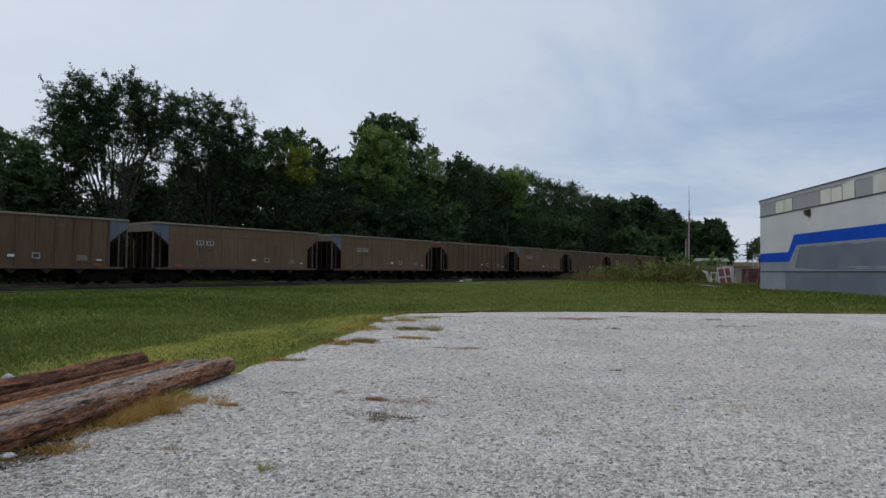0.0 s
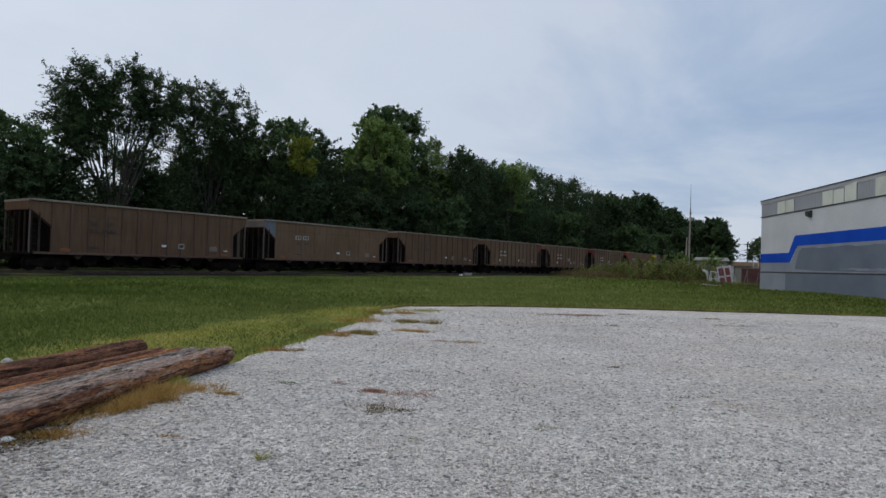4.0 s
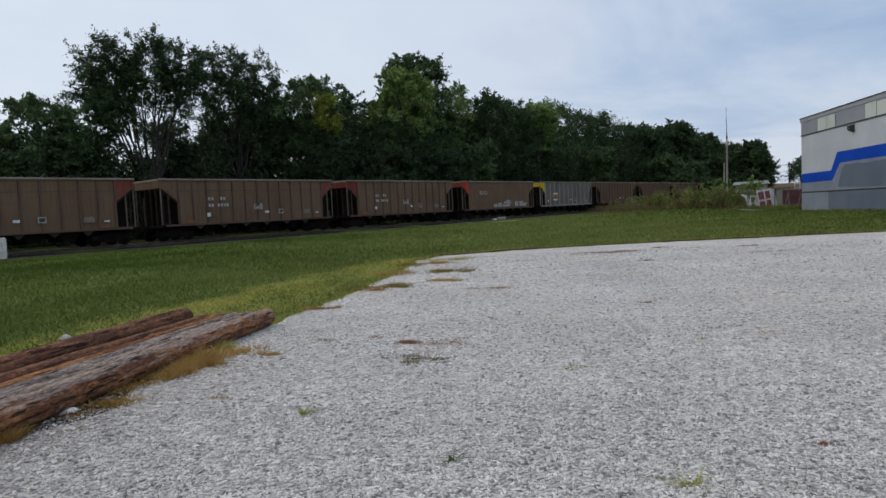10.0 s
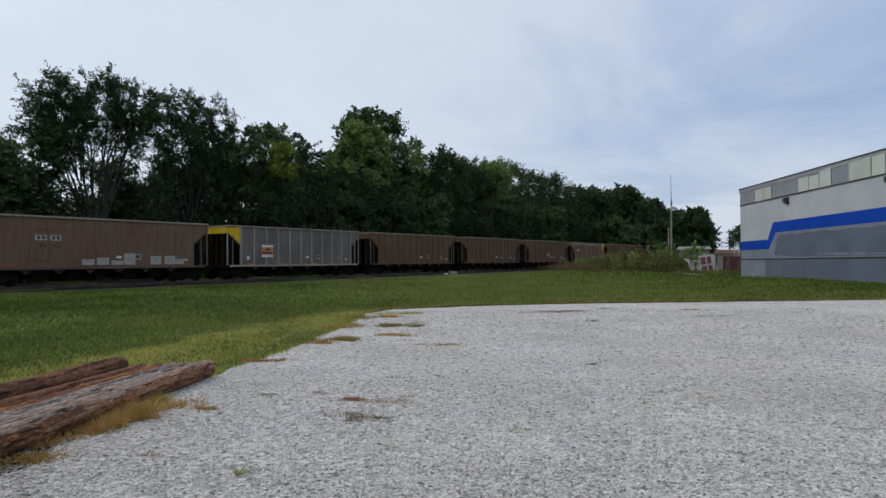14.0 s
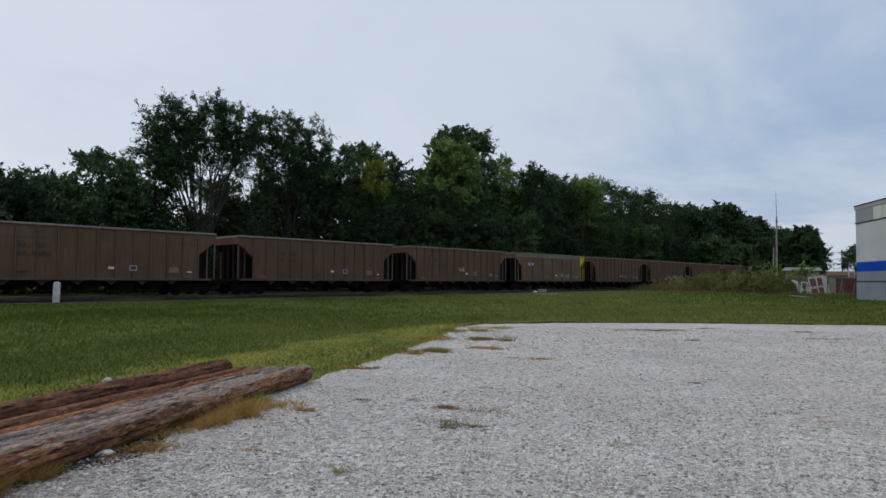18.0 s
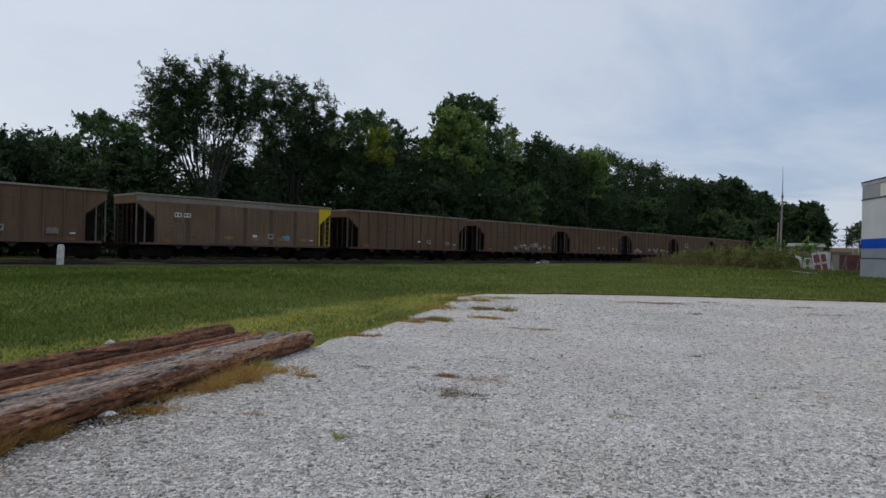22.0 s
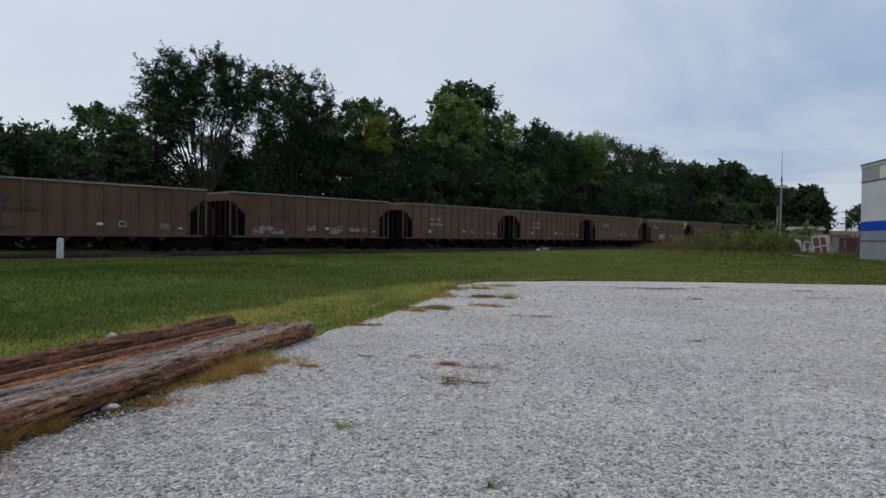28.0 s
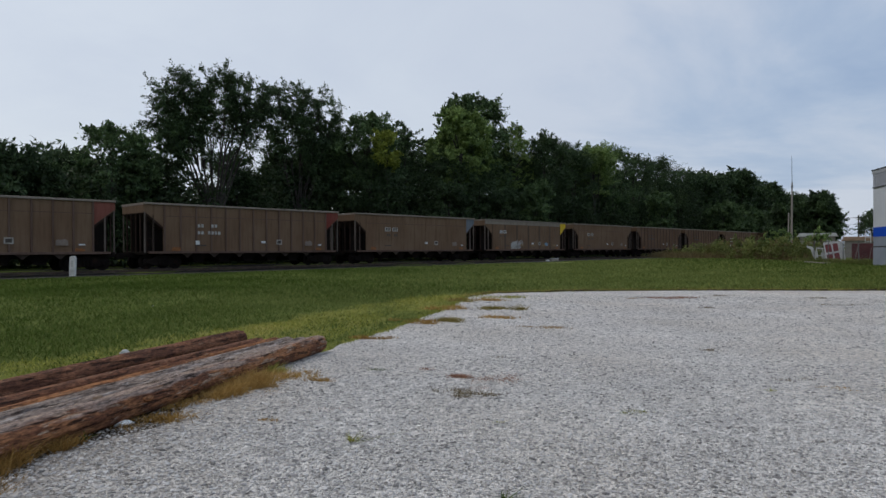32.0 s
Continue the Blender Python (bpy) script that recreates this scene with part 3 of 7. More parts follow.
def land(x, y):
    """The land's height: a plane that rises gently away from the lot, with a low bank along the warehouse."""
    y = min(y, 160.0)
    x = max(-120.0, min(x, 120.0))
    bank = max(0.0, min(1.0, (x - 13.0) / 11.0)) * max(0.0, 1 - ((y - 38.0) / 13.5) ** 2) * 0.22
    return -0.0043 * x + 0.0070 * max(y, -40.0) + bank


def on_track(s, p, z=None):
    q = TD * s + TN * p
    return Vector((q.x, q.y, land(q.x, q.y) if z is None else z))


rng = np.random.default_rng(7)

LOT = [(-5.0, -30), (-4.6, -6), (-4.3, 0), (-3.78, 3.0), (-3.58, 4.3), (-3.40, 5.4), (-3.18, 7.0), (-3.02, 8.3), (-2.80, 8.92), (-2.76, 9.5), (-2.62, 10.4), (-2.33, 11.5), (-2.08, 13.9),
       (-1.79, 16.8), (-1.80, 19.3), (-0.96, 20.7), (1.4, 21.8), (5.0, 22.7), (9.0, 23.15), (12.0, 23.4), (17.0, 23.85), (24.2, 24.5), (24.2, -30)]


def lot_outline():
    """The lot's edge, with the ragged line at which the grass creeps in."""
    out = []
    for (x0, y0), (x1, y1) in zip(LOT, LOT[1:] + LOT[:1]):
        n = max(1, int(math.hypot(x1 - x0, y1 - y0) / 0.16))
        if max(y0, y1) < 0 or max(x0, x1) > 24:
            n = 1
        for i in range(n):
            t = i / n
            x, y = x0 + (x1 - x0) * t, y0 + (y1 - y0) * t
            if n > 1:
                w = 0.20 if y > 15 else 0.11
                x += w * noise.noise((x * 1.1, y * 1.1, 3)) + 0.5 * w * noise.noise((x * 4, y * 4, 9))
                y += w * noise.noise((x * 1.1, y * 1.1, 13)) + 0.5 * w * noise.noise((x * 4, y * 4, 19))
            out.append((x, y))
    return out


LOT_EDGE = lot_outline()
_le = np.array(LOT_EDGE)


def inside_lot(x, y):
    """For arrays of places: whether each lies on the lot."""
    x, y = np.asarray(x), np.asarray(y)
    hit = np.zeros(x.shape, bool)
    for (x0, y0), (x1, y1) in zip(LOT_EDGE, LOT_EDGE[1:] + LOT_EDGE[:1]):
        if y0 != y1:
            c = ((y0 > y) != (y1 > y)) & (x < (x1 - x0) * (y - y0) / (y1 - y0) + x0)
            hit ^= c
    return hit


def lot_distance(x, y):
    x, y = np.asarray(x, float), np.asarray(y, float)
    best = np.full(x.shape, 1e9)
    for a, b in zip(LOT, LOT[1:] + LOT[:1]):
        a, b = np.array(a, float), np.array(b, float)
        ab = b - a
        t = np.clip(((x - a[0]) * ab[0] + (y - a[1]) * ab[1]) / (ab @ ab), 0, 1)
        best = np.minimum(best, np.hypot(x - a[0] - t * ab[0], y - a[1] - t * ab[1]))
    return best


def land_np(x, y):
    bank = np.clip((x - 13.0) / 11.0, 0, 1) * np.clip(1 - ((y - 38.0) / 13.5) ** 2, 0, 1) * 0.22
    return -0.0043 * np.clip(x, -120, 120) + 0.007 * np.clip(y, -40, 160) + bank


MOWN = ((-40.0, -14.0), (0.0, -9.0), (7.3, -7.0), (10.2, -6.1), (14.2, -4.8), (16.5, -4.25), (19.2, -3.6), (20.9, -1.2), (22.0, 1.6), (22.8, 5.0))


def dryness(x, y):
    """0 for the longer green grass, 1 for the short yellowed strip that is mown along the lot."""
    my, mx = zip(*MOWN)
    d = lot_distance(x, y)
    wob = 0.35 * np.sin(x * 1.9 + 2.0 * np.sin(y * 0.8)) * np.sin(y * 1.3 + x) + 0.2 * np.sin(y * 4.1 + 3 * np.sin(x * 2.2))
    strip = np.clip((x - np.interp(y, my, mx) + wob * 0.7) / 0.5, 0, 1) * np.clip((22.8 - y) / 1.0, 0, 1) * np.clip((5.0 - x) / 2.0, 0, 1)
    strip *= 0.62 + 0.22 * np.sin(x * 2.7 + 1.5 * np.sin(y * 0.9)) * np.sin(y * 0.7 + 0.8 * x)
    # fresh grass beside the stones past the poles' ends
    strip *= 1 - 0.85 * np.clip(1.3 - d / 0.7, 0, 1) * np.clip((y - 9.0) / 1.0, 0, 1) * np.clip((16.0 - y) / 2.0, 0, 1)
    fringe = 0.8 * np.clip(1.2 - d / (0.45 + 0.3 * np.sin(x * 1.3)), 0, 1) * (y > 19)
    field = (0.10 + 0.04 * np.sin(x * 0.35 + 1.0) * np.sin(y * 0.4)) * np.clip((x + 6.0) / 10.0, 0, 1)
    return np.maximum(np.maximum(strip, fringe), field)


def paleness(x, y):
    """0 for the deep green lawn beside the poles, 1 for the thinner, paler lawn towards the warehouse."""
    p = np.clip((x + 15.0 + 2.5 * np.sin(y * 0.45) + 1.5 * np.sin(y * 1.1 + x * 0.6)) / 15.0, 0, 1)
    return p * (1 - 0.7 * np.clip((x - 8.0) / 14.0, 0, 1))


def build_ground():
    # rows and columns: close near the lot, wide towards the horizon
    def axis(lo, hi, step):
        mid = list(np.arange(lo, hi + step / 2, step))
        out, w = [], step
        a = mid[-1]
        while a < 1600:
            w *= 1.35
            a += w
            out.append(a)
        low, w, a = [], step, mid[0]
        while a > -1600:
            w *= 1.35
            a -= w
            low.append(a)
        return np.array(low[::-1] + mid + out)
    xs, ys = axis(-34, 34, 0.5), axis(-4, 60, 0.5)
    X, Y = np.meshgrid(xs, ys)
    Z = land_np(X, Y)
    Z += np.where((np.hypot(X, Y) < 120), 0.02 * np.sin(X * 0.7 + 1.3 * np.sin(Y * 0.31)) * np.sin(Y * 0.55), 0) * (~inside_lot(X, Y))
    Z -= 0.015
    nx, ny = len(xs), len(ys)
    idx = np.arange(nx * ny).reshape(ny, nx)
    F = np.stack([idx[:-1, :-1], idx[:-1, 1:], idx[1:, 1:], idx[1:, :-1]], -1).reshape(-1, 4)
    me = pydata("ground", np.stack([X, Y, Z], -1).reshape(-1, 3), F, M["lawn"])
    a = me.attributes.new("dry", "FLOAT", "POINT")
    a.data.foreach_set("value", dryness(X, Y).ravel().astype(np.float32))
    a = me.attributes.new("pale", "FLOAT", "POINT")
    a.data.foreach_set("value", paleness(X, Y).ravel().astype(np.float32))
    tagged(new("ground", me), "mown green lawn with yellowed edge beside the gravel", "ground", kind="structure")
    bm = bmesh.new()
    vs = [bm.verts.new((x, y, land(x, y) + 0.012)) for x, y in LOT_EDGE]
    bm.faces.new(vs)
    bmesh.ops.triangulate(bm, faces=bm.faces[:])
    tagged(part("pavement", bm, M["gravel"]), "pale grey crushed-stone parking lot with a ragged grassy edge", "gravel lot", kind="structure")

    # low step whose soil brown is darkened to draw the edge's shadow line
    bm = bmesh.new()
    prev = None
    for x, y in LOT_EDGE:
        if y < 18.6 or x > 24.0:
            continue
        h = 0.055 + 0.03 * noise.noise((x * 0.9, y, 6)) + 0.015 * noise.noise((x * 5, y, 2))
        row = [bm.verts.new((x, y - 0.05, land(x, y) + 0.008)), bm.verts.new((x, y, land(x, y) + max(0.02, h))), bm.verts.new((x, y + 0.16, land(x, y) + max(0.02, h) * 0.8)), bm.verts.new((x, y + 0.5, land(x, y) - 0.03))]
        if prev:
            for k in range(3):
                bm.faces.new((prev[k], row[k], row[k + 1], prev[k + 1]))
        prev = row
    bmesh.ops.recalc_face_normals(bm, faces=bm.faces[:])
    tagged(part("soil_edge", bm, M["soil"]), "low soil step between lawn and gravel, darkened for its shadow line", "soil", kind="structure")


build_ground()


# ---- track ----
def build_track():
    s0, s1 = -150.0, 520.0
    def strip(outline, name, mat, lift=0.0):
        """An outline across the track (offset, height over the rail's top) swept along it."""
        bm = bmesh.new()
        n = 68
        rings = []
        for i in range(n + 1):
            s = s0 + (s1 - s0) * i / n
            rings.append([bm.verts.new(on_track(s, TRACK_P + o, RAIL_Z + GRADE * s + h)) for o, h in outline])
        for a, b in zip(rings, rings[1:]):
            for k in range(len(outline) - 1):
                bm.faces.new((a[k], a[k + 1], b[k + 1], b[k]))
        bmesh.ops.recalc_face_normals(bm, faces=bm.faces[:])
        return part(name, bm, mat)
    track = empty("railway_track", "single railway track with rusty rails on ballast darkened for shade", "railway track", kind="structure")
    # bed runs wide beyond the track, its dark colour standing for tree shade
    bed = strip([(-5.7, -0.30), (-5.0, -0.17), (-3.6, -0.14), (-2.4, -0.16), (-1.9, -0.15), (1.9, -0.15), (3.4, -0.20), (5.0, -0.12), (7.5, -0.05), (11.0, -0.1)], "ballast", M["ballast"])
    bed.parent = track
    bm = bmesh.new()
    rings = []
    for i in range(61):
        s = -20 + 180 * i / 60
        far = -5.3 + 1.7 * max(0.0, min(1.0, (s - 34) / 34)) + 0.15 * noise.noise((s * 0.4, 0, 2))
        near = -5.50 + 0.18 * noise.noise((s * 0.5, 5, 0))
        row = [on_track(s, TRACK_P + near - 0.25), on_track(s, TRACK_P + near), on_track(s, TRACK_P + (near + far) / 2), on_track(s, TRACK_P + far, RAIL_Z + GRADE * s - 0.125)]
        for q, up in zip(row, (-0.06, 0.012, 0.045)):
            q.z += up
        rings.append([bm.verts.new(q) for q in row])
    for a, b in zip(rings, rings[1:]):
        for k in range(3):
            bm.faces.new((a[k], a[k + 1], b[k + 1], b[k]))
    bmesh.ops.recalc_face_normals(bm, faces=bm.faces[:])
    part("gravel_shoulder", bm, M["shoulder"], track, "grey-brown fine gravel along the lawn")
    for o in (-0.755, 0.755):
        r = strip([(o - 0.075, -0.155), (o - 0.02, -0.12), (o - 0.036, -0.035), (o - 0.036, -0.003), (o + 0.036, -0.003), (o + 0.036, -0.035), (o + 0.02, -0.12), (o + 0.075, -0.155)], "rail", M["steel"])
        r.parent = track
    bm = bmesh.new()
    add_box(bm, -0.115, 0.115, -1.3, 1.3, -0.30, -0.125)
    me = bpy.data.meshes.new("tie")
    bm.to_mesh(me)
    bm.free()
    me.materials.append(M["tie"])
    V, F = np.array([v.co[:] for v in me.vertices]), np.array([p.vertices[:] for p in me.polygons])
    rest_v, rest_f, k = [], [], 0
    c, sn = math.cos(radians(TRACK_TURN)), math.sin(radians(TRACK_TURN))
    s = s0
    while s < s1:
        q = on_track(s, TRACK_P, RAIL_Z + GRADE * s)
        if 2 < s < 110:
            t = new("tie", me)
            t.parent = track
            t.matrix_basis = pose(q.x, q.y, q.z, 0, 0, TRACK_TURN)
        else:
            rest_v.append(V @ np.array([[c, sn, 0], [-sn, c, 0], [0, 0, 1]]) + np.array(q))
            rest_f.append(F + k * 8)
            k += 1
        s += 0.56
    t = new("ties_far", pydata("ties_far", np.concatenate(rest_v), np.concatenate(rest_f), M["tie"]))
    t.parent = track
    tagged(t, kind="stuff")


build_track()

# ---- the train: open-top coal hopper cars ----
PITCH = 16.2                 # from coupler to coupler
X0, X1 = 0.85, 15.40         # ends of the body
HALF = 1.60
TOP, SILL = 4.02, 1.06       # over the rail
_mesh = {}


def shared(key, make, mat):
    """One mesh for all alike pieces of one material."""
    k = (key, mat.name)
    if k not in _mesh:
        bm = make()
        me = bpy.data.meshes.new(key)
        bm.to_mesh(me)
        bm.free()
        me.materials.append(mat)
        _mesh[k] = me
    return _mesh[k]


def side_wall_bm():
    ins, cut, end_z = 1.14, 2.60, 3.44
    return prism_bm([(X0 + ins, SILL), (X1 - ins, SILL), (X1 - ins, cut), (X1 - 0.06, end_z), (X1, end_z + 0.02), (X1, TOP - 0.06), (X0, TOP - 0.06), (X0, end_z + 0.02), (X0 + 0.06, end_z), (X0 + ins, cut)], -0.03, 0.03)


def corner_bm():
    """The gusset at the top corner of a side, often in the road's own colour."""
    return prism_bm([(0.02, 3.96), (1.12, 3.96), (1.12, 2.63), (0.09, 3.46), (0.02, 3.48)], -0.004, 0.004)


def wheel_bm():
    bm = bmesh.new()
    prof = [(0.10, -0.07), (0.20, -0.03), (0.36, -0.02), (0.425, -0.06), (0.43, 0.05), (0.455, 0.07), (0.36, 0.07), (0.10, 0.05)]
    n = 14
    rings = [[bm.verts.new((r * math.cos(k * math.tau / n), o, r * math.sin(k * math.tau / n))) for r, o in prof] for k in range(n)]
    for k in range(n):
        a, b = rings[k], rings[(k + 1) % n]
        for i in range(len(prof) - 1):
            bm.faces.new((a[i], a[i + 1], b[i + 1], b[i]))
        bm.faces.new((a[-1], a[0], b[0], b[-1]))
    bmesh.ops.recalc_face_normals(bm, faces=bm.faces[:])
    return bm


def axle_bm():
    return tube_bm([(0, -0.95, 0), (0, -0.75, 0), (0, 0.75, 0), (0, 0.95, 0)], [0.07, 0.09, 0.09, 0.07], 8)


def side_frame_bm():
    bm = bmesh.new()
    add_prism(bm, [(-1.15, 0.34), (-1.05, 0.30), (-0.75, 0.34), (-0.45, 0.22), (0.45, 0.22), (0.75, 0.34), (1.05, 0.30), (1.15, 0.34), (1.15, 0.56), (1.0, 0.63), (0.62, 0.66), (0.40, 0.80), (-0.40, 0.80), (-0.62, 0.66), (-1.0, 0.63), (-1.15, 0.56)], -0.09, 0.09)
    for k in (-0.20, 0.0, 0.20):
        tube(bm, [(k, -0.13, 0.30), (k, -0.13, 0.62)], [0.075, 0.075], 8)
    for k in (-0.89, 0.89):
        tube(bm, [(k, -0.17, 0.46), (k, -0.08, 0.46)], [0.10, 0.13], 10)
    bmesh.ops.recalc_face_normals(bm, faces=bm.faces[:])
    return bm


def bolster_bm():
    return box_bm(-0.22, 0.22, -1.05, 1.05, 0.52, 0.86, 0.03)


def coupler_bm():
    bm = bmesh.new()
    add_box(bm, 0.14, 1.1, -0.09, 0.09, 0.76, 0.94)
    add_prism(bm, [(-0.06, 0.68), (0.16, 0.66), (0.22, 0.76), (0.22, 0.96), (0.14, 1.02), (-0.06, 1.0)], -0.15, 0.13)
    return bm


def slope_bm():
    """The end slope sheet, from the end's top inwards and down."""
    return prism_bm([(0.0, 3.46), (0.06, 3.46), (2.75, 1.25), (2.75, 1.16), (2.68, 1.16), (0.0, 3.38)], -1.54, 1.54)


def chute_bm():
    """One hopper pocket with its sloping doors."""
    bm = bmesh.new()
    top = [(-0.86, -1.25), (0.86, -1.25), (0.86, 1.25), (-0.86, 1.25)]
    bot = [(-0.30, -1.0), (0.30, -1.0), (0.30, 1.0), (-0.30, 1.0)]
    a = [bm.verts.new((x, y, 1.16)) for x, y in top]
    b = [bm.verts.new((x, y, 0.50)) for x, y in bot]
    bm.faces.new(a[::-1])
    bm.faces.new(b)
    for i in range(4):
        bm.faces.new((a[i], a[(i + 1) % 4], b[(i + 1) % 4], b[i]))
    add_box(bm, -0.34, 0.34, -1.08, 1.08, 0.40, 0.50)
    bmesh.ops.recalc_face_normals(bm, faces=bm.faces[:])
    return bm


def gusset_bm():
    """A crossridge gusset that hangs in a point between two pockets."""
    return prism_bm([(-0.40, 0.0), (-0.22, -0.10), (-0.06, -0.24), (0.0, -0.26), (0.06, -0.24), (0.22, -0.10), (0.40, 0.0)], -0.025, 0.025)


def ladder_bm():
    bm = bmesh.new()
    for k in range(6):
        add_box(bm, 0.0, 0.42, -0.012, 0.012, 1.15 + 0.36 * k, 1.172 + 0.36 * k)
    add_box(bm, 0.0, 0.035, -0.02, 0.02, 1.05, 3.30)
    add_box(bm, 0.39, 0.425, -0.02, 0.02, 1.05, 3.30)
    return bm


def sheet_marks(bm, x, z, chars, h=0.26, w=0.17, gap=0.07, backing=0):
    """Lettering as plain bars: one bar for each character, a gap for each blank."""
    for c in chars:
        if c != " ":
            add_box(bm, x, x + w, -0.006, 0.0, z, z + h)
        x += w + gap


def two_bars_bm(w, h, gap):
    bm = bmesh.new()
    sheet_marks(bm, 0.02, 0.0, "XX", h, w, gap)
    return bm


def scrawl_bm(seed, w, h):
    """Sprayed letters: thin strokes, up and down and across."""
    r = random.Random(seed)
    bm = bmesh.new()
    x = -w / 2
    while x < w / 2:
        a, t = r.uniform(0.5, 1.0) * h, r.uniform(0.045, 0.09)
        tilt = r.uniform(-0.10, 0.10)
        z = r.uniform(0, 0.15 * h)
        add_prism(bm, [(x, z), (x + t, z), (x + t + tilt, a), (x + tilt, a)], -0.004, 0.0)
        if r.random() < 0.6:
            zz = r.uniform(0.2, 0.8) * h
            add_prism(bm, [(x + t, zz), (x + t + r.uniform(0.08, 0.2), zz + 0.05), (x + t + 0.1, zz + 0.1), (x + t, zz + 0.06)], -0.004, 0.0)
        x += r.uniform(0.06, 0.13)
    return bm


def tick_bm():
    bm = bmesh.new()
    for k in range(9):
        add_box(bm, -0.13, 0.13, -0.006, 0.0, 1.25 + 0.25 * k, 1.275 + 0.25 * k)
    return bm


def patch_bm(seed, w, h):
    """A sprayed patch with an uneven outline."""
    r = random.Random(seed)
    n = 5
    top = [(-w / 2 + w * i / n, h * (0.55 + 0.45 * r.random())) for i in range(n + 1)]
    return prism_bm([(-w / 2, 0)] + [(w / 2, 0)] + top[::-1], -0.004, 0.0)


MATS = {"dk": ("car_brown", "car_rib", 12), "nd": ("car_taupe", "car_rib", 12), "bc": ("car_taupe", "car_taupe", 9), "ye": ("car_grey", "car_ribgrey", 10), "hy": ("car_taupe", "car_rib", 6)}
TEXT = {"dk": "brown open-top coal hopper car with ribbed dusty sides", "nd": "taupe ribbed coal hopper car with pale lettering", "bc": "brown smooth-sided coal hopper car with faint ribs",
        "ye": "grey ribbed aluminium coal hopper car with yellow end", "hy": "brown smooth coal hopper car with yellow ladder end"}
COLOR = {"r": "car_red", "m": "car_maroon", "y": "car_yellow", "b": "car_blue", "-": None}
COLOR_WORD = {"r": "bright red", "m": "dull red", "y": "yellow", "b": "pale blue"}


def hopper_car(kind, left="-", right="-", sprayed=0):
    """One car, its origin on the rail's top at its left coupler, x along the track and -y towards the lot."""
    words = TEXT[kind]
    if sprayed:
        words = "brown coal hopper car with white spray paint along its side"
    elif left != "-" and kind not in ("ye", "hy"):
        words = "dusty brown coal hopper car with a " + COLOR_WORD[left] + " corner"
    elif right != "-" and kind not in ("ye", "hy"):
        words = "dusty brown ribbed coal hopper car with a " + COLOR_WORD[right] + " corner"
    car = empty("hopper_car", words, "rail car", "cars of the coal train")
    body, rib, nribs = MATS[kind]
    body, rib = M[body], M[rib]
    chord = M["car_chord"]

    def put(name, key, make, mat, x=0, y=0, z=0, rx=0, ry=0, rz=0, parent=None, label=""):
        ob = part(name, shared(key, make, mat), None, parent or car, label)
        return at(ob, x, y, z, rx, ry, rz)

    for side in (-1, 1):
        put("side_wall", "side_wall", side_wall_bm, body, y=side * (HALF - 0.06))
        put("top_chord", "top_chord", lambda: box_bm(X0 - 0.03, X1 + 0.03, -0.09, 0.07, TOP - 0.12, TOP, 0.02), chord, y=side * (HALF - 0.03))
        put("side_sill", "side_sill", lambda: box_bm(X0 + 0.25, X1 - 0.25, -0.07, 0.07, SILL - 0.11, SILL + 0.03, 0.015), M["car_rib"] if kind != "ye" else rib, y=side * (HALF - 0.03))
        if kind == "hy":
            put("top_band", "top_band", lambda: box_bm(X0 + 0.02, X1 - 1.16, -0.02, 0.02, TOP - 0.46, TOP - 0.12, 0.006), chord, y=side * (HALF - 0.03))
        xa, xb = X0 + 1.20, X1 - 1.20
        for i in range(nribs + 1):
            depth = 0.085 if kind in ("dk", "nd", "ye") else 0.02
            x = xa + (xb - xa) * i / nribs
            if kind == "hy" and 0 < i < nribs:
                put("panel_seam", "panel_seam", lambda: box_bm(-0.14, 0.14, -0.008, 0.0, SILL + 0.03, TOP - 0.46), M["car_band"], x=x, y=side * (HALF - 0.03), rz=0 if side < 0 else 180)
            put("rib", "rib_%s" % kind, lambda: box_bm(-0.05, 0.05, -depth, 0.0, SILL + 0.03, TOP - (0.46 if kind == "hy" else 0.12), 0.012), rib if kind != "hy" else M["car_band"], x=x, y=side * (HALF - 0.03), rz=0 if side < 0 else 180)
        if kind in ("dk", "nd", "bc"):
            put("seam", "seam", lambda: box_bm(X0 + 1.1, X1 - 1.1, -0.012, 0.0, 3.22, 3.26), rib if kind != "bc" else M["car_rib"], y=side * (HALF - 0.03), z=0)
        for x in (X0 + 0.05, X0 + 0.55):
            put("corner_post", "corner_post", lambda: box_bm(-0.032, 0.032, -0.04, 0.04, SILL - 0.05, 3.50), M["corner_steel"] if kind != "ye" else rib, x=x, y=side * (HALF - 0.08))
        for x in (X1 - 0.05, X1 - 0.55):
            put("corner_post", "corner_post", lambda: box_bm(-0.032, 0.032, -0.04, 0.04, SILL - 0.05, 3.50), M["corner_steel"] if kind != "ye" else rib, x=x, y=side * (HALF - 0.08))
        for i in range(6):
            put("gusset", "gusset", gusset_bm, M["car_post"], x=3.60 + 1.80 * i, y=side * (HALF - 0.22), z=SILL - 0.10)
    put("ladder", "ladder", ladder_bm, M["car_yellow"] if kind == "hy" and not sprayed else M["car_end"], x=X1 - 0.55 if kind == "hy" else X0 + 0.12, y=-HALF + 0.02)
    put("ladder", "ladder", ladder_bm, M["car_post"], x=X1 - 0.55 if kind != "hy" else X0 + 0.12, y=HALF - 0.02)
    for end in (0, 1):
        col = COLOR[(left, right)[end]]
        x, turn = (X0, 0) if end == 0 else (X1, 180)
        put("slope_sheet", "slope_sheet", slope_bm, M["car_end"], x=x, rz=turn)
        put("end_chord", "end_chord", lambda: box_bm(-0.05, 0.05, -HALF + 0.06, HALF - 0.06, TOP - 0.14, TOP - 0.01), chord, x=x)
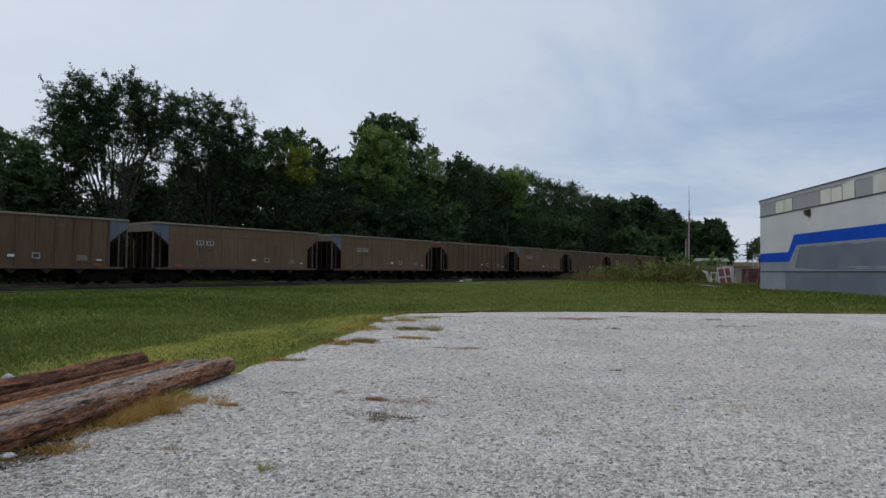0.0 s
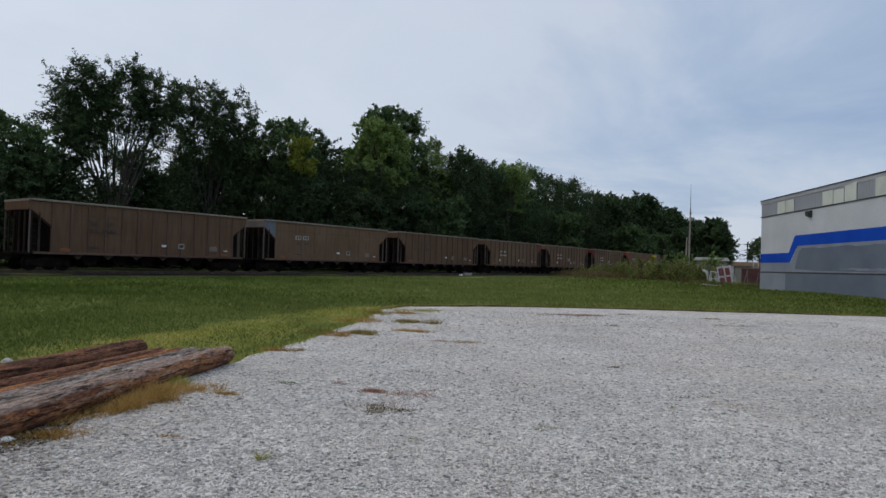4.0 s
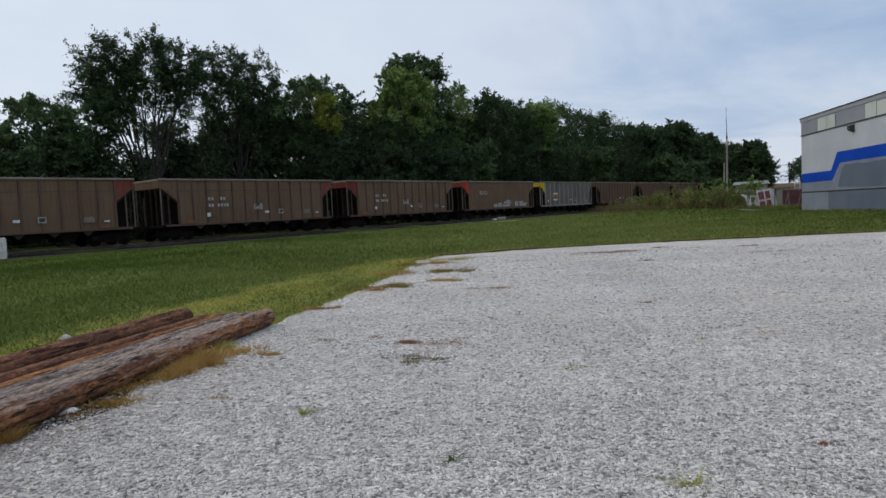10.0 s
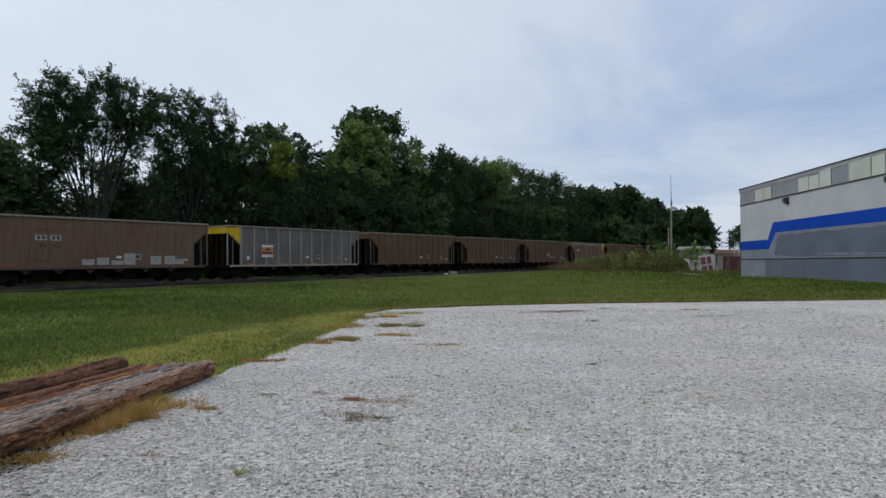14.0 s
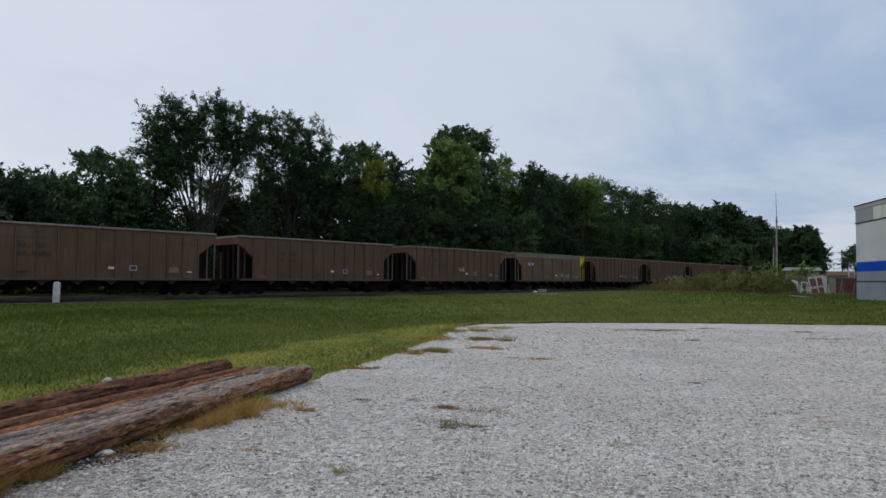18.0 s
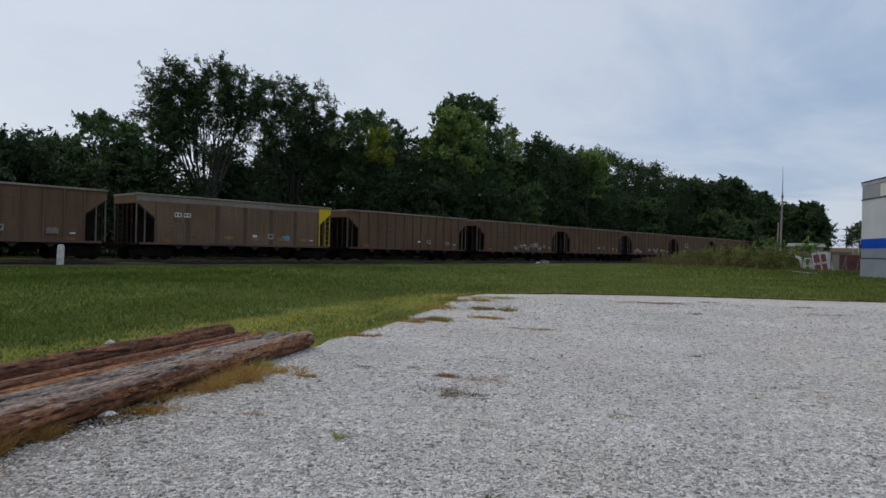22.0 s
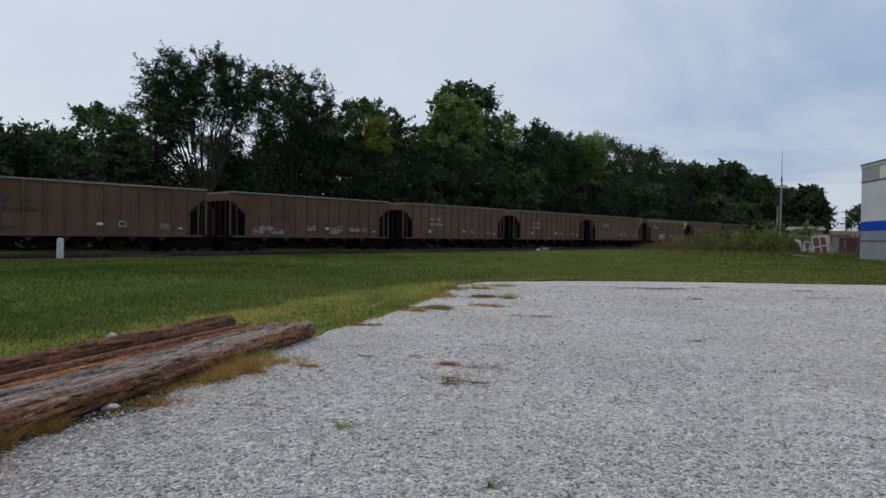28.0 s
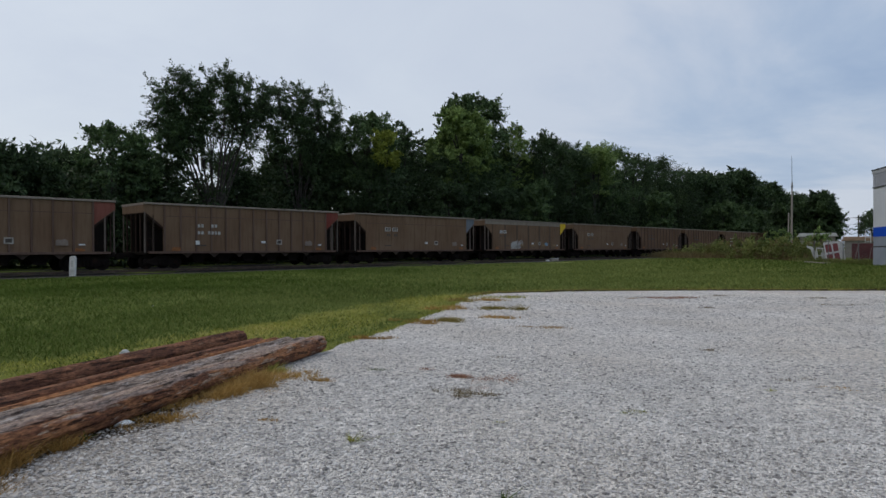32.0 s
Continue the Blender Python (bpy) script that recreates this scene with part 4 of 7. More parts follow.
        put("end_panel", "end_panel", lambda: box_bm(-0.02, 0.02, -HALF + 0.07, HALF - 0.07, 3.42, TOP - 0.14), M["car_maroon"] if col in ("car_red", "car_maroon") else (M[col] if col == "car_yellow" else (M["car_grey"] if col == "car_blue" else body)), x=x, label=(COLOR_WORD[(left, right)[end]] + " end panel") if col else "")
        for y in (-0.95, -0.32, 0.32, 0.95):
            put("end_post", "end_post", lambda: box_bm(-0.04, 0.04, -0.04, 0.04, SILL - 0.05, 3.45), M["car_end"], x=x + (0.03 if end == 0 else -0.03), y=y)
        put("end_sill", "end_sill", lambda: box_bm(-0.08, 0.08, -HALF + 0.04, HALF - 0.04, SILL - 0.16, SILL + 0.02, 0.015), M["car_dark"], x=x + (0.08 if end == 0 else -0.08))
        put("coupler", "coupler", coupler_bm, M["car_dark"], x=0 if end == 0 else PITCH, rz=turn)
        # near-black plates added to close the open end and make it look shaded
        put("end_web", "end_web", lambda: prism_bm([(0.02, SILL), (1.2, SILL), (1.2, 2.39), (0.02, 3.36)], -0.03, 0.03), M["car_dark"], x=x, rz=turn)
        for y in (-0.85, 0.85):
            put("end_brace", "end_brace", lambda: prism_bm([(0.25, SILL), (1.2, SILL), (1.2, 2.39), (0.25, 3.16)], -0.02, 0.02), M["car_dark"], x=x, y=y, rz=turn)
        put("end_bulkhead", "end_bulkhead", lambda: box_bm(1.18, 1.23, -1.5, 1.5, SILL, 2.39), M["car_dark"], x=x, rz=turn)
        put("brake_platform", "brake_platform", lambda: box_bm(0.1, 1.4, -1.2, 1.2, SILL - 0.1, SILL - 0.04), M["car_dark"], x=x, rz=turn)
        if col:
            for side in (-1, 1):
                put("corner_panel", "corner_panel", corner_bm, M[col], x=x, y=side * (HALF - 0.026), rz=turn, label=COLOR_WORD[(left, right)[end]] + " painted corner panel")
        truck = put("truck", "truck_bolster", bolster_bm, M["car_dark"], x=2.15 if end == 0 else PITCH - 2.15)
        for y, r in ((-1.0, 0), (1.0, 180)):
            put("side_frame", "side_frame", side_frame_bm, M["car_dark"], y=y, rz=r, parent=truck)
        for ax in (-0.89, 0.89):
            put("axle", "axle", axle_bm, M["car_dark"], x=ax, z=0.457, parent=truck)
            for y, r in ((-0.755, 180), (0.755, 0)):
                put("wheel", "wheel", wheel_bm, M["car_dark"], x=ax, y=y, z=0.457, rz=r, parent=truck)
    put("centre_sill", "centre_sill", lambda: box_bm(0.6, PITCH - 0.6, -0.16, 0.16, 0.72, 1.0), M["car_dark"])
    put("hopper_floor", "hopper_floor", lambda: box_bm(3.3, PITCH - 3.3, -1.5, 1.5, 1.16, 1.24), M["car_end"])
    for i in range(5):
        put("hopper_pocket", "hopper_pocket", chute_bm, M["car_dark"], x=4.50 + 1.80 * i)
    face = -HALF + 0.03 - 0.004

    def marks(name, key, make, mat, x, z, label="", lift=0.0):
        ob = part(name, shared(key, make, mat), None, car, label)
        if name in ("lettering", "spray_paint"):
            tagged(ob, kind="stuff")
        return at(ob, x, face - lift, z)

    def lettering():
        bm = bmesh.new()
        sheet_marks(bm, 0.0, 0.44, "XX  XX", 0.20, 0.16, 0.07)
        sheet_marks(bm, 0.0, 0.0, "XX XXXX" if kind != "bc" else "XX  XX", 0.20, 0.16, 0.07)
        return bm

    lift = 0.09 if kind in ("nd", "dk") else 0.012
    white = M["paint_white"]
    if kind == "nd":
        marks("lettering", "let_nd", lettering, M["letter_white"], 4.15, 2.15, "white lettering as bars", lift)
        marks("data_plate", "plate_a", lambda: box_bm(0, 0.26, -0.006, 0, 0, 0.26), white, 4.0, 1.50, "small white plate", lift)
    elif kind == "dk":
        marks("lettering", "let_dk", lettering, M["paint_black"], 4.15, 2.32, "worn black lettering as bars", lift)
    elif kind == "bc":
        marks("lettering_patch", "let_bc_a", lambda: box_bm(0, 0.62, -0.006, 0, 0, 0.32), M["paint_pale"], 4.0, 2.62, "pale lettering patch", lift)
        marks("lettering_patch", "let_bc_a", lambda: box_bm(0, 0.62, -0.006, 0, 0, 0.32), M["paint_pale"], 4.8, 2.62, "pale lettering patch", lift)
        for x in (4.10, 4.90):
            marks("lettering", "let_bc_in", lambda: two_bars_bm(0.15, 0.20, 0.10), M["paint_black"], x, 2.68, "worn lettering as bars", lift + 0.008)
            marks("lettering", "let_bc", lambda: two_bars_bm(0.13, 0.19, 0.10), M["paint_black"], x + 0.1, 2.22, "worn lettering as bars", lift)
    elif kind == "ye":
        sign = marks("sign", "sign_ye", lambda: box_bm(0, 1.15, -0.008, 0, 0, 0.60), M["paint_orange"], 3.95, 1.84, "faded orange and white sign", 0.09)
        at(part("sign_band", shared("sign_band", lambda: box_bm(0, 1.15, -0.006, 0, 0, 0.17), white), None, sign), 0, -0.009, -0.17)
        at(part("sign_band", shared("sign_band", lambda: box_bm(0, 1.15, -0.006, 0, 0, 0.17), white), None, sign), 0, -0.009, 0.60)
        at(part("sign_lettering", shared("sign_let", lambda: box_bm(0.10, 1.05, -0.006, 0, 0.08, 0.24), M["paint_black"]), None, sign), 0, -0.009, 0)
        at(part("sign_lettering", shared("sign_let2", lambda: box_bm(0.45, 0.85, -0.006, 0, 0.34, 0.52), M["paint_black"]), None, sign), 0, -0.009, 0)
        marks("data_plate", "plate_a", lambda: box_bm(0, 0.26, -0.006, 0, 0, 0.26), white, 2.6, 1.50, "small white plate", 0.012)
        for x in (2.6, 5.7, 8.0, 9.3, 11.3, 12.9):
            marks("yellow_stripe", "stripe", lambda: box_bm(0, 0.75, -0.006, 0, 0, 0.07), M["paint_orange"], x, SILL + 0.05, "", 0.09)
    elif kind == "hy":
        marks("lettering_patch", "let_hy_a", lambda: box_bm(0, 0.45, -0.006, 0, 0, 0.26), white, 3.2, 2.70, "white lettering patch", lift)
        marks("lettering_patch", "let_hy_a", lambda: box_bm(0, 0.45, -0.006, 0, 0, 0.26), white, 3.8, 2.70, "white lettering patch", lift)
        for x in (3.22, 3.82):
            marks("lettering", "let_hy_in", lambda: two_bars_bm(0.13, 0.16, 0.08), M["paint_black"], x, 2.75, "worn lettering as bars", lift + 0.008)
            marks("lettering", "let_hy", lambda: two_bars_bm(0.13, 0.17, 0.10), M["paint_black"], x, 2.36, "worn lettering as bars", lift)
        for i in range(6):
            x = X0 + 1.20 + (X1 - X0 - 2.40) * (i + 0.5) / 6
            tick = marks("tick_marks", "ticks", tick_bm, M["paint_black"], x, 0.0, "column of small dark tick marks", lift)
            tagged(tick, kind="stuff")
            if i > 1:
                marks("yellow_stripe", "stripe_hy", lambda: box_bm(0, 0.62, -0.006, 0, 0, 0.16), M["faint_yellow"], x - 0.5, 1.42, "worn yellow stripe", lift)
        if not sprayed:
            marks("yellow_end_post", "hy_post", lambda: box_bm(0, 0.10, -0.012, 0, SILL, 3.40), M["car_yellow"], X1 - 1.12, 0.0, "yellow post", lift)
    marks("consolidated_plate", "plate_b", lambda: box_bm(0, 0.44, -0.006, 0, 0, 0.34), M["paint_pale"], 9.9, 1.52, "pale plate", lift)
    marks("plate_lettering", "plate_c", lambda: box_bm(0.07, 0.37, -0.006, 0, 0.07, 0.27), M["paint_black"], 9.9, 1.52, "", lift + 0.008)
    marks("data_plate", "plate_d", lambda: box_bm(0, 0.34, -0.006, 0, 0, 0.15), white, 8.7, 1.60, "small white plate", lift)
    marks("data_lettering", "plate_e", lambda: box_bm(0, 0.7, -0.006, 0, 0, 0.07), M["paint_black"], 4.0, 1.42, "", lift)
    marks("blue_patch" if kind == "hy" else "rubbed_patch", "patch_s", lambda: patch_bm(3, 0.62, 0.42), M["paint_sky"] if kind == "hy" else M["faint_patch"], 12.6 if kind != "hy" else 11.4, 1.44, "faded blue paint patch" if kind == "hy" else "faint rubbed paint patch", lift)
    marks("rust_mark", "rust_a", lambda: patch_bm(5, 0.55, 0.24), M["rust_spot"], 2.75, 1.12, "orange rust mark", lift)
    marks("rust_mark", "rust_b", lambda: patch_bm(8, 0.5, 0.2), M["rust_spot"], 13.5, 1.12, "orange rust mark", lift)
    marks("reflector", "refl", lambda: box_bm(0, 0.30, -0.006, 0, 0, 0.08), white, X1 - 1.95, 1.45, "", lift)
    if sprayed == 5:
        marks("spray_patch", "spray_blob", lambda: patch_bm(14, 1.6, 0.85), M["letter_white"], 5.8, 1.14, "pale grey spray-painted block", lift)
    if sprayed:
        r = random.Random(sprayed)
        for i, x in enumerate({1: (8.1,), 2: (7.2, 8.2, 9.2, 10.9, 11.6), 3: (2.9, 3.6, 4.5, 7.4, 9.6, 11.6), 4: (6.6, 7.5, 8.4, 9.2, 11.0, 12.0, 12.7), 5: (6.2, 6.6)}[sprayed]):
            key = r.randrange(6)
            w, h = 0.5 + 0.12 * key, 0.35 + 0.12 * ((key * 5) % 4)
            marks("spray_paint", ("spray%d" if sprayed != 4 else "block%d") % key, lambda: scrawl_bm(20 + key, w + 0.1, h) if sprayed != 4 else box_bm(0, 0.75, -0.006, 0, 0, 0.26 + 0.09 * key), M["spray"] if sprayed != 4 else M["paint_pale"], x, (1.85 if sprayed == 1 else 1.20) + 0.25 * (i % 2 if sprayed != 4 else 0), "white spray-painted scrawl", lift)
    return car


# order of the cars along the train; the first stands ahead of the view when the clip begins
TRAIN = [("dk",), ("dk",), ("nd",), ("dk", "-", "b"), ("bc", "b"), ("bc", "b"), ("dk",), ("bc", "b"), ("dk",), ("nd", "-", "m"), ("nd", "-", "m", 1), ("nd", "m", "-", 1), ("bc", "r", "-", 4), ("ye", "y"),
         ("dk",), ("dk",), ("dk", "-", "-", 1), ("hy", "-", "y"), ("dk",), ("dk", "-", "-", 2), ("dk",), ("dk", "-", "-", 3), ("nd", "-", "m"), ("nd", "-", "m"), ("bc", "-", "b"), ("hy", "-", "y", 5),
         ("bc",), ("dk",), ("dk",), ("nd",), ("dk",), ("dk",), ("dk",), ("dk",)]
FIRST = 4                     # the car whose left top corner stands at S_START at the start
S_START = 23.95
cars = [hopper_car(*spec) for spec in TRAIN]
# way that the train has gone (metres) at each time
GONE = [(0, 0.2), (3, 30.0), (6, 59.7), (10, 99.4), (15, 148.7), (19, 188.2), (23, 227.5), (28, 276.3), (32, 315.0)]


def car_pose(i, gone):
    s = S_START - X0 + (i - FIRST) * PITCH - gone
    q = on_track(s, TRACK_P, RAIL_Z + GRADE * s)
    return pose(q.x, q.y, q.z, 0, -math.degrees(GRADE), TRACK_TURN)


def motions():
    for i, c in enumerate(cars):
        walk(c, [(t, car_pose(i, g)) for t, g in GONE])


# ---- the warehouse ----
WALL_AZ = 4.2
WALL_AT = Vector((26.15, 53.7, 0))
K = 0.963                      # the wall's measures below are scaled by this


def build_warehouse():
    """Local x runs along the wall from its far corner towards the lot's front, -y is outwards to the lot, z is up from the lot's level."""
    h = empty("warehouse", "white and grey warehouse with blue stripe and painted-over windows", "building")
    h.matrix_basis = pose(WALL_AT.x, WALL_AT.y, 0, 0, 0, -90 - WALL_AZ)
    length, depth = 36.0, 30.0
    z0 = lambda z: 1.55 + (z - 1.55) * K
    base, line, b0, b1, b2, b3 = -0.2, z0(1.71), z0(2.52), z0(3.27), z0(3.76), z0(4.56)
    band, win_t, top = z0(6.37), z0(7.40), z0(7.80)
    xa, xb = 5.45 * K, 6.6 * K

    def slab(name, outline, mat, y0, y1, label=""):
        return part(name, prism_bm(outline, y0, y1), mat, h, label)

    # block wall, then its paint in fields, each a little proud of the wall
    slab("wall", [(0, base), (length, base), (length, band), (0, band)], M["white_paint_wall"], 0.0, 0.25, "white painted wall")
    slab("wall_plinth", [(0.0, base), (length, base), (length, line - 0.03), (0.0, line - 0.03)], M["grey_wall"], -0.035, 0.0, "grey painted base course")
    slab("plinth_patch", [(0.0, base), (4.8 * K, base), (4.8 * K, line - 0.03), (0.0, line - 0.03)], M["grey_wall_light"], -0.039, -0.035, "lighter grey paint patch")
    slab("shadow_joint", [(0, line - 0.03), (length, line - 0.03), (length, line + 0.07), (0, line + 0.07)], M["dark_trim"], -0.038, 0.0, "dark horizontal joint")
    slab("grey_field", [(0, line + 0.05), (length, line + 0.05), (length, b2), (xb + 0.1, b2), (xa + 0.1, b0), (0, b0)], M["grey_wall_light"], -0.008, 0.0, "light grey painted field")
    r = random.Random(4)
    xs = [6.9 * K + (length - 6.9 * K) * i / 60 for i in range(61)]
    ragged = [(x, b2 - 0.16 - 0.10 * r.random() - (0.25 if i == 0 else 0)) for i, x in enumerate(xs)]
    slab("dark_grey_field", [(6.3 * K, line + 0.30), (10.5 * K, line + 0.16), (length, line + 0.10), (length, b2 - 0.2)] + ragged[::-1][1:], M["grey_wall"], -0.012, -0.008, "rolled-on darker grey paint with a ragged edge")
    slab("blue_stripe", [(0, b0), (xa, b0), (xb + 0.05, b2), (length, b2), (length, b3), (xb - 0.35, b3), (xa - 0.2, b1), (0, b1)], M["blue_wall"], -0.012, 0.0, "blue stripe that steps up along the wall")
    slab("belt", [(-0.03, band), (length, band), (length, band + 0.05), (-0.03, band + 0.05)], M["dark_trim"], -0.07, 0.25, "dark flashing")
    slab("clerestory", [(0, band + 0.05), (length, band + 0.05), (length, top - 0.28), (0, top - 0.28)], M["metal_grey"], 0.0, 0.22, "grey metal cladding")
    x = 0.4
    while x < length:
        if not any(a - 0.1 < x / K < b + 0.1 for a, b in ((3.2, 6.06), (10.35, 14.6), (16.6, 20.2), (24.0, 28.2), (31, 34))):
            at(part("cladding_rib", shared("cladding_rib", lambda: box_bm(-0.02, 0.02, -0.008, 0.0, band + 0.05, top - 0.28), M["metal_grey"]), None, h), x, 0, 0)
        x += 0.305
    slab("fascia", [(-0.12, top - 0.30), (length, top - 0.30), (length, top - 0.03), (-0.12, top - 0.03)], M["metal_fascia"], -0.03, 0.22, "light grey metal fascia")
    slab("coping", [(-0.15, top - 0.03), (length, top - 0.03), (length, top + 0.03), (-0.15, top + 0.03)], M["dark_trim"], -0.07, 0.30, "dark roof edge")
    for a, b, up, tilt in ((3.2, 4.60, 0, 0), (4.66, 6.06, 0, 0), (10.35, 11.74, 0.02, 0.02), (11.82, 13.12, -0.03, 0), (13.22, 14.6, 0.10, 0.10), (16.65, 18.85, 0.14, 0.05), (18.97, 20.2, 0.16, 0), (24.0, 25.4, 0, 0), (25.45, 26.8, 0.08, 0), (26.85, 28.2, 0, 0), (31.0, 32.4, 0.1, 0), (32.45, 34.0, 0.1, 0)):
        y = -0.042
        w = part("window", prism_bm([(a * K, band + 0.06), (b * K, band + 0.06), (b * K, win_t - 0.02 + up + tilt), (a * K, win_t - 0.02 + up)], y, 0.0), M["panel_cream"], h, "painted-over pale window panel")
        part("window_frame", box_bm(b * K + 0.004, b * K + 0.034, y - 0.006, 0.0, band + 0.06, win_t - 0.02 + up), M["metal_grey"], w)
    r = random.Random(9)
    for x0, x1, z in ((12.2, 17.5, 0.30), (14.0, 21.0, 0.22), (19.5, 27.0, 0.27)):
        lo = [(x0 + (x1 - x0) * i / 14, line + z - 0.03 * r.random()) for i in range(15)]
        hi = [(x0 + (x1 - x0) * i / 14, line + z + 0.03 + 0.05 * r.random()) for i in range(15)]
        slab("roller_mark", lo + hi[::-1], M["grey_wall_light"], -0.015, -0.012, "pale roller stroke")
    slab("back_wall", [(0, base), (length, base), (length, top), (0, top)], M["grey_wall_light"], depth - 0.25, depth)
    for x in (0.0, length - 0.25):
        part("end_wall", box_bm(x, x + 0.25, 0.25, depth - 0.25, base, top - 0.1), M["grey_wall_light"], h)
    part("roof", box_bm(-0.1, length, 0.2, depth, top - 0.12, top - 0.02), M["roof"], h)
    for x in (8.4, 20.45, 32.5):
        wall_light(x * K, h)


def wall_light(x, house):
    """A bronze wall pack: a box with a sloping glass front."""
    zc = 1.55 + (6.0 - 1.55) * K
    m = house.matrix_basis @ pose(x, -0.012, zc)
    w = empty("wall_light", "dark bronze wall-pack lamp, unlit, on the white wall", "wall lamp", "wall lamps of the warehouse")
    w.matrix_basis = m
    bm = bmesh.new()
    for v in (0,):
        a = [bm.verts.new((vx, vy, vz)) for vx, vy, vz in ((0, 0, -0.22), (0.46, 0, -0.22), (0.46, 0, 0.25), (0, 0, 0.25), (0.02, -0.20, -0.16), (0.44, -0.20, -0.16), (0.44, -0.30, 0.20), (0.02, -0.30, 0.20))]
        for f in ((0, 3, 2, 1), (4, 5, 6, 7), (0, 1, 5, 4), (1, 2, 6, 5), (2, 3, 7, 6), (3, 0, 4, 7)):
            bm.faces.new([a[i] for i in f])
    bmesh.ops.recalc_face_normals(bm, faces=bm.faces[:])
    bmesh.ops.bevel(bm, geom=bm.edges[:], offset=0.02, segments=1, affect="EDGES")
    part("housing", bm, M["fixture"], w)
    bm = bmesh.new()
    a = [bm.verts.new(q) for q in ((0.05, -0.215, -0.14), (0.41, -0.215, -0.14), (0.41, -0.30, 0.06), (0.05, -0.30, 0.06))]
    bm.faces.new(a)
    r = bmesh.ops.extrude_face_region(bm, geom=bm.faces[:])
    bmesh.ops.translate(bm, verts=[v for v in r["geom"] if isinstance(v, bmesh.types.BMVert)], vec=(0, -0.03, -0.01))
    bmesh.ops.recalc_face_normals(bm, faces=bm.faces[:])
    part("lens", bm, M["galv"], w, "ribbed glass lens")


build_warehouse()


# ---- trees ----
def leaf_cards(centres, axes, sizes, r):
    """Pointed leaf sprays at the given places, each roughly along its twig."""
    n = len(centres)
    a = axes + r.normal(size=(n, 3)) * 0.62
    a /= np.linalg.norm(a, axis=1)[:, None]
    b = np.cross(r.normal(size=(n, 3)) * 0.75 + np.array([0, 0, 0.8]), a)
    b /= np.linalg.norm(b, axis=1)[:, None] + 1e-6
    s = sizes[:, None]
    w = (0.32 + 0.3 * r.random(n))[:, None]
    v = np.empty((n, 3, 3))
    v[:, 0] = centres - a * s * 0.8 - b * s * w * 1.1
    v[:, 1] = centres - a * s * 0.8 + b * s * w * 1.1
    v[:, 2] = centres + a * s * 1.2
    f = np.arange(n * 3).reshape(n, 3)
    return v.reshape(-1, 3), f


def unit(v):
    return v / np.linalg.norm(v, axis=-1, keepdims=True)


def crown_points(clumps, per, r, leaves=13):
    """Places for leaves: each clump is a bunch of twigs that reach out and up from its heart, with the leaves along them."""
    out, axes = [], []
    for (cx, cy, cz, rx, rz) in clumps:
        nt = max(4, int(per * max(0.4, rx * rx * 0.6) / leaves))
        d = unit(r.normal(size=(nt, 3)) + np.array([0, 0, 0.30]))
        base = r.normal(size=(nt, 3)) * 0.30
        ln = 0.55 + 0.75 * r.random((nt, 1))
        f = 0.15 + 0.85 * r.random((nt, leaves))
        q = base[:, None] + d[:, None] * (ln * f)[:, :, None] + r.normal(size=(nt, leaves, 3)) * 0.13
        q[:, :, 2] -= 0.16 * f * f * ln
        out.append((np.array([cx, cy, cz]) + q * np.array([rx, rx, rz * 1.15])).reshape(-1, 3))
        axes.append(np.repeat(d, leaves, axis=0))
    return np.concatenate(out), np.concatenate(axes)


TREE_WORD = {"dark": "dark green", "mid": "green", "light": "light green", "yellow": "yellowing green"}


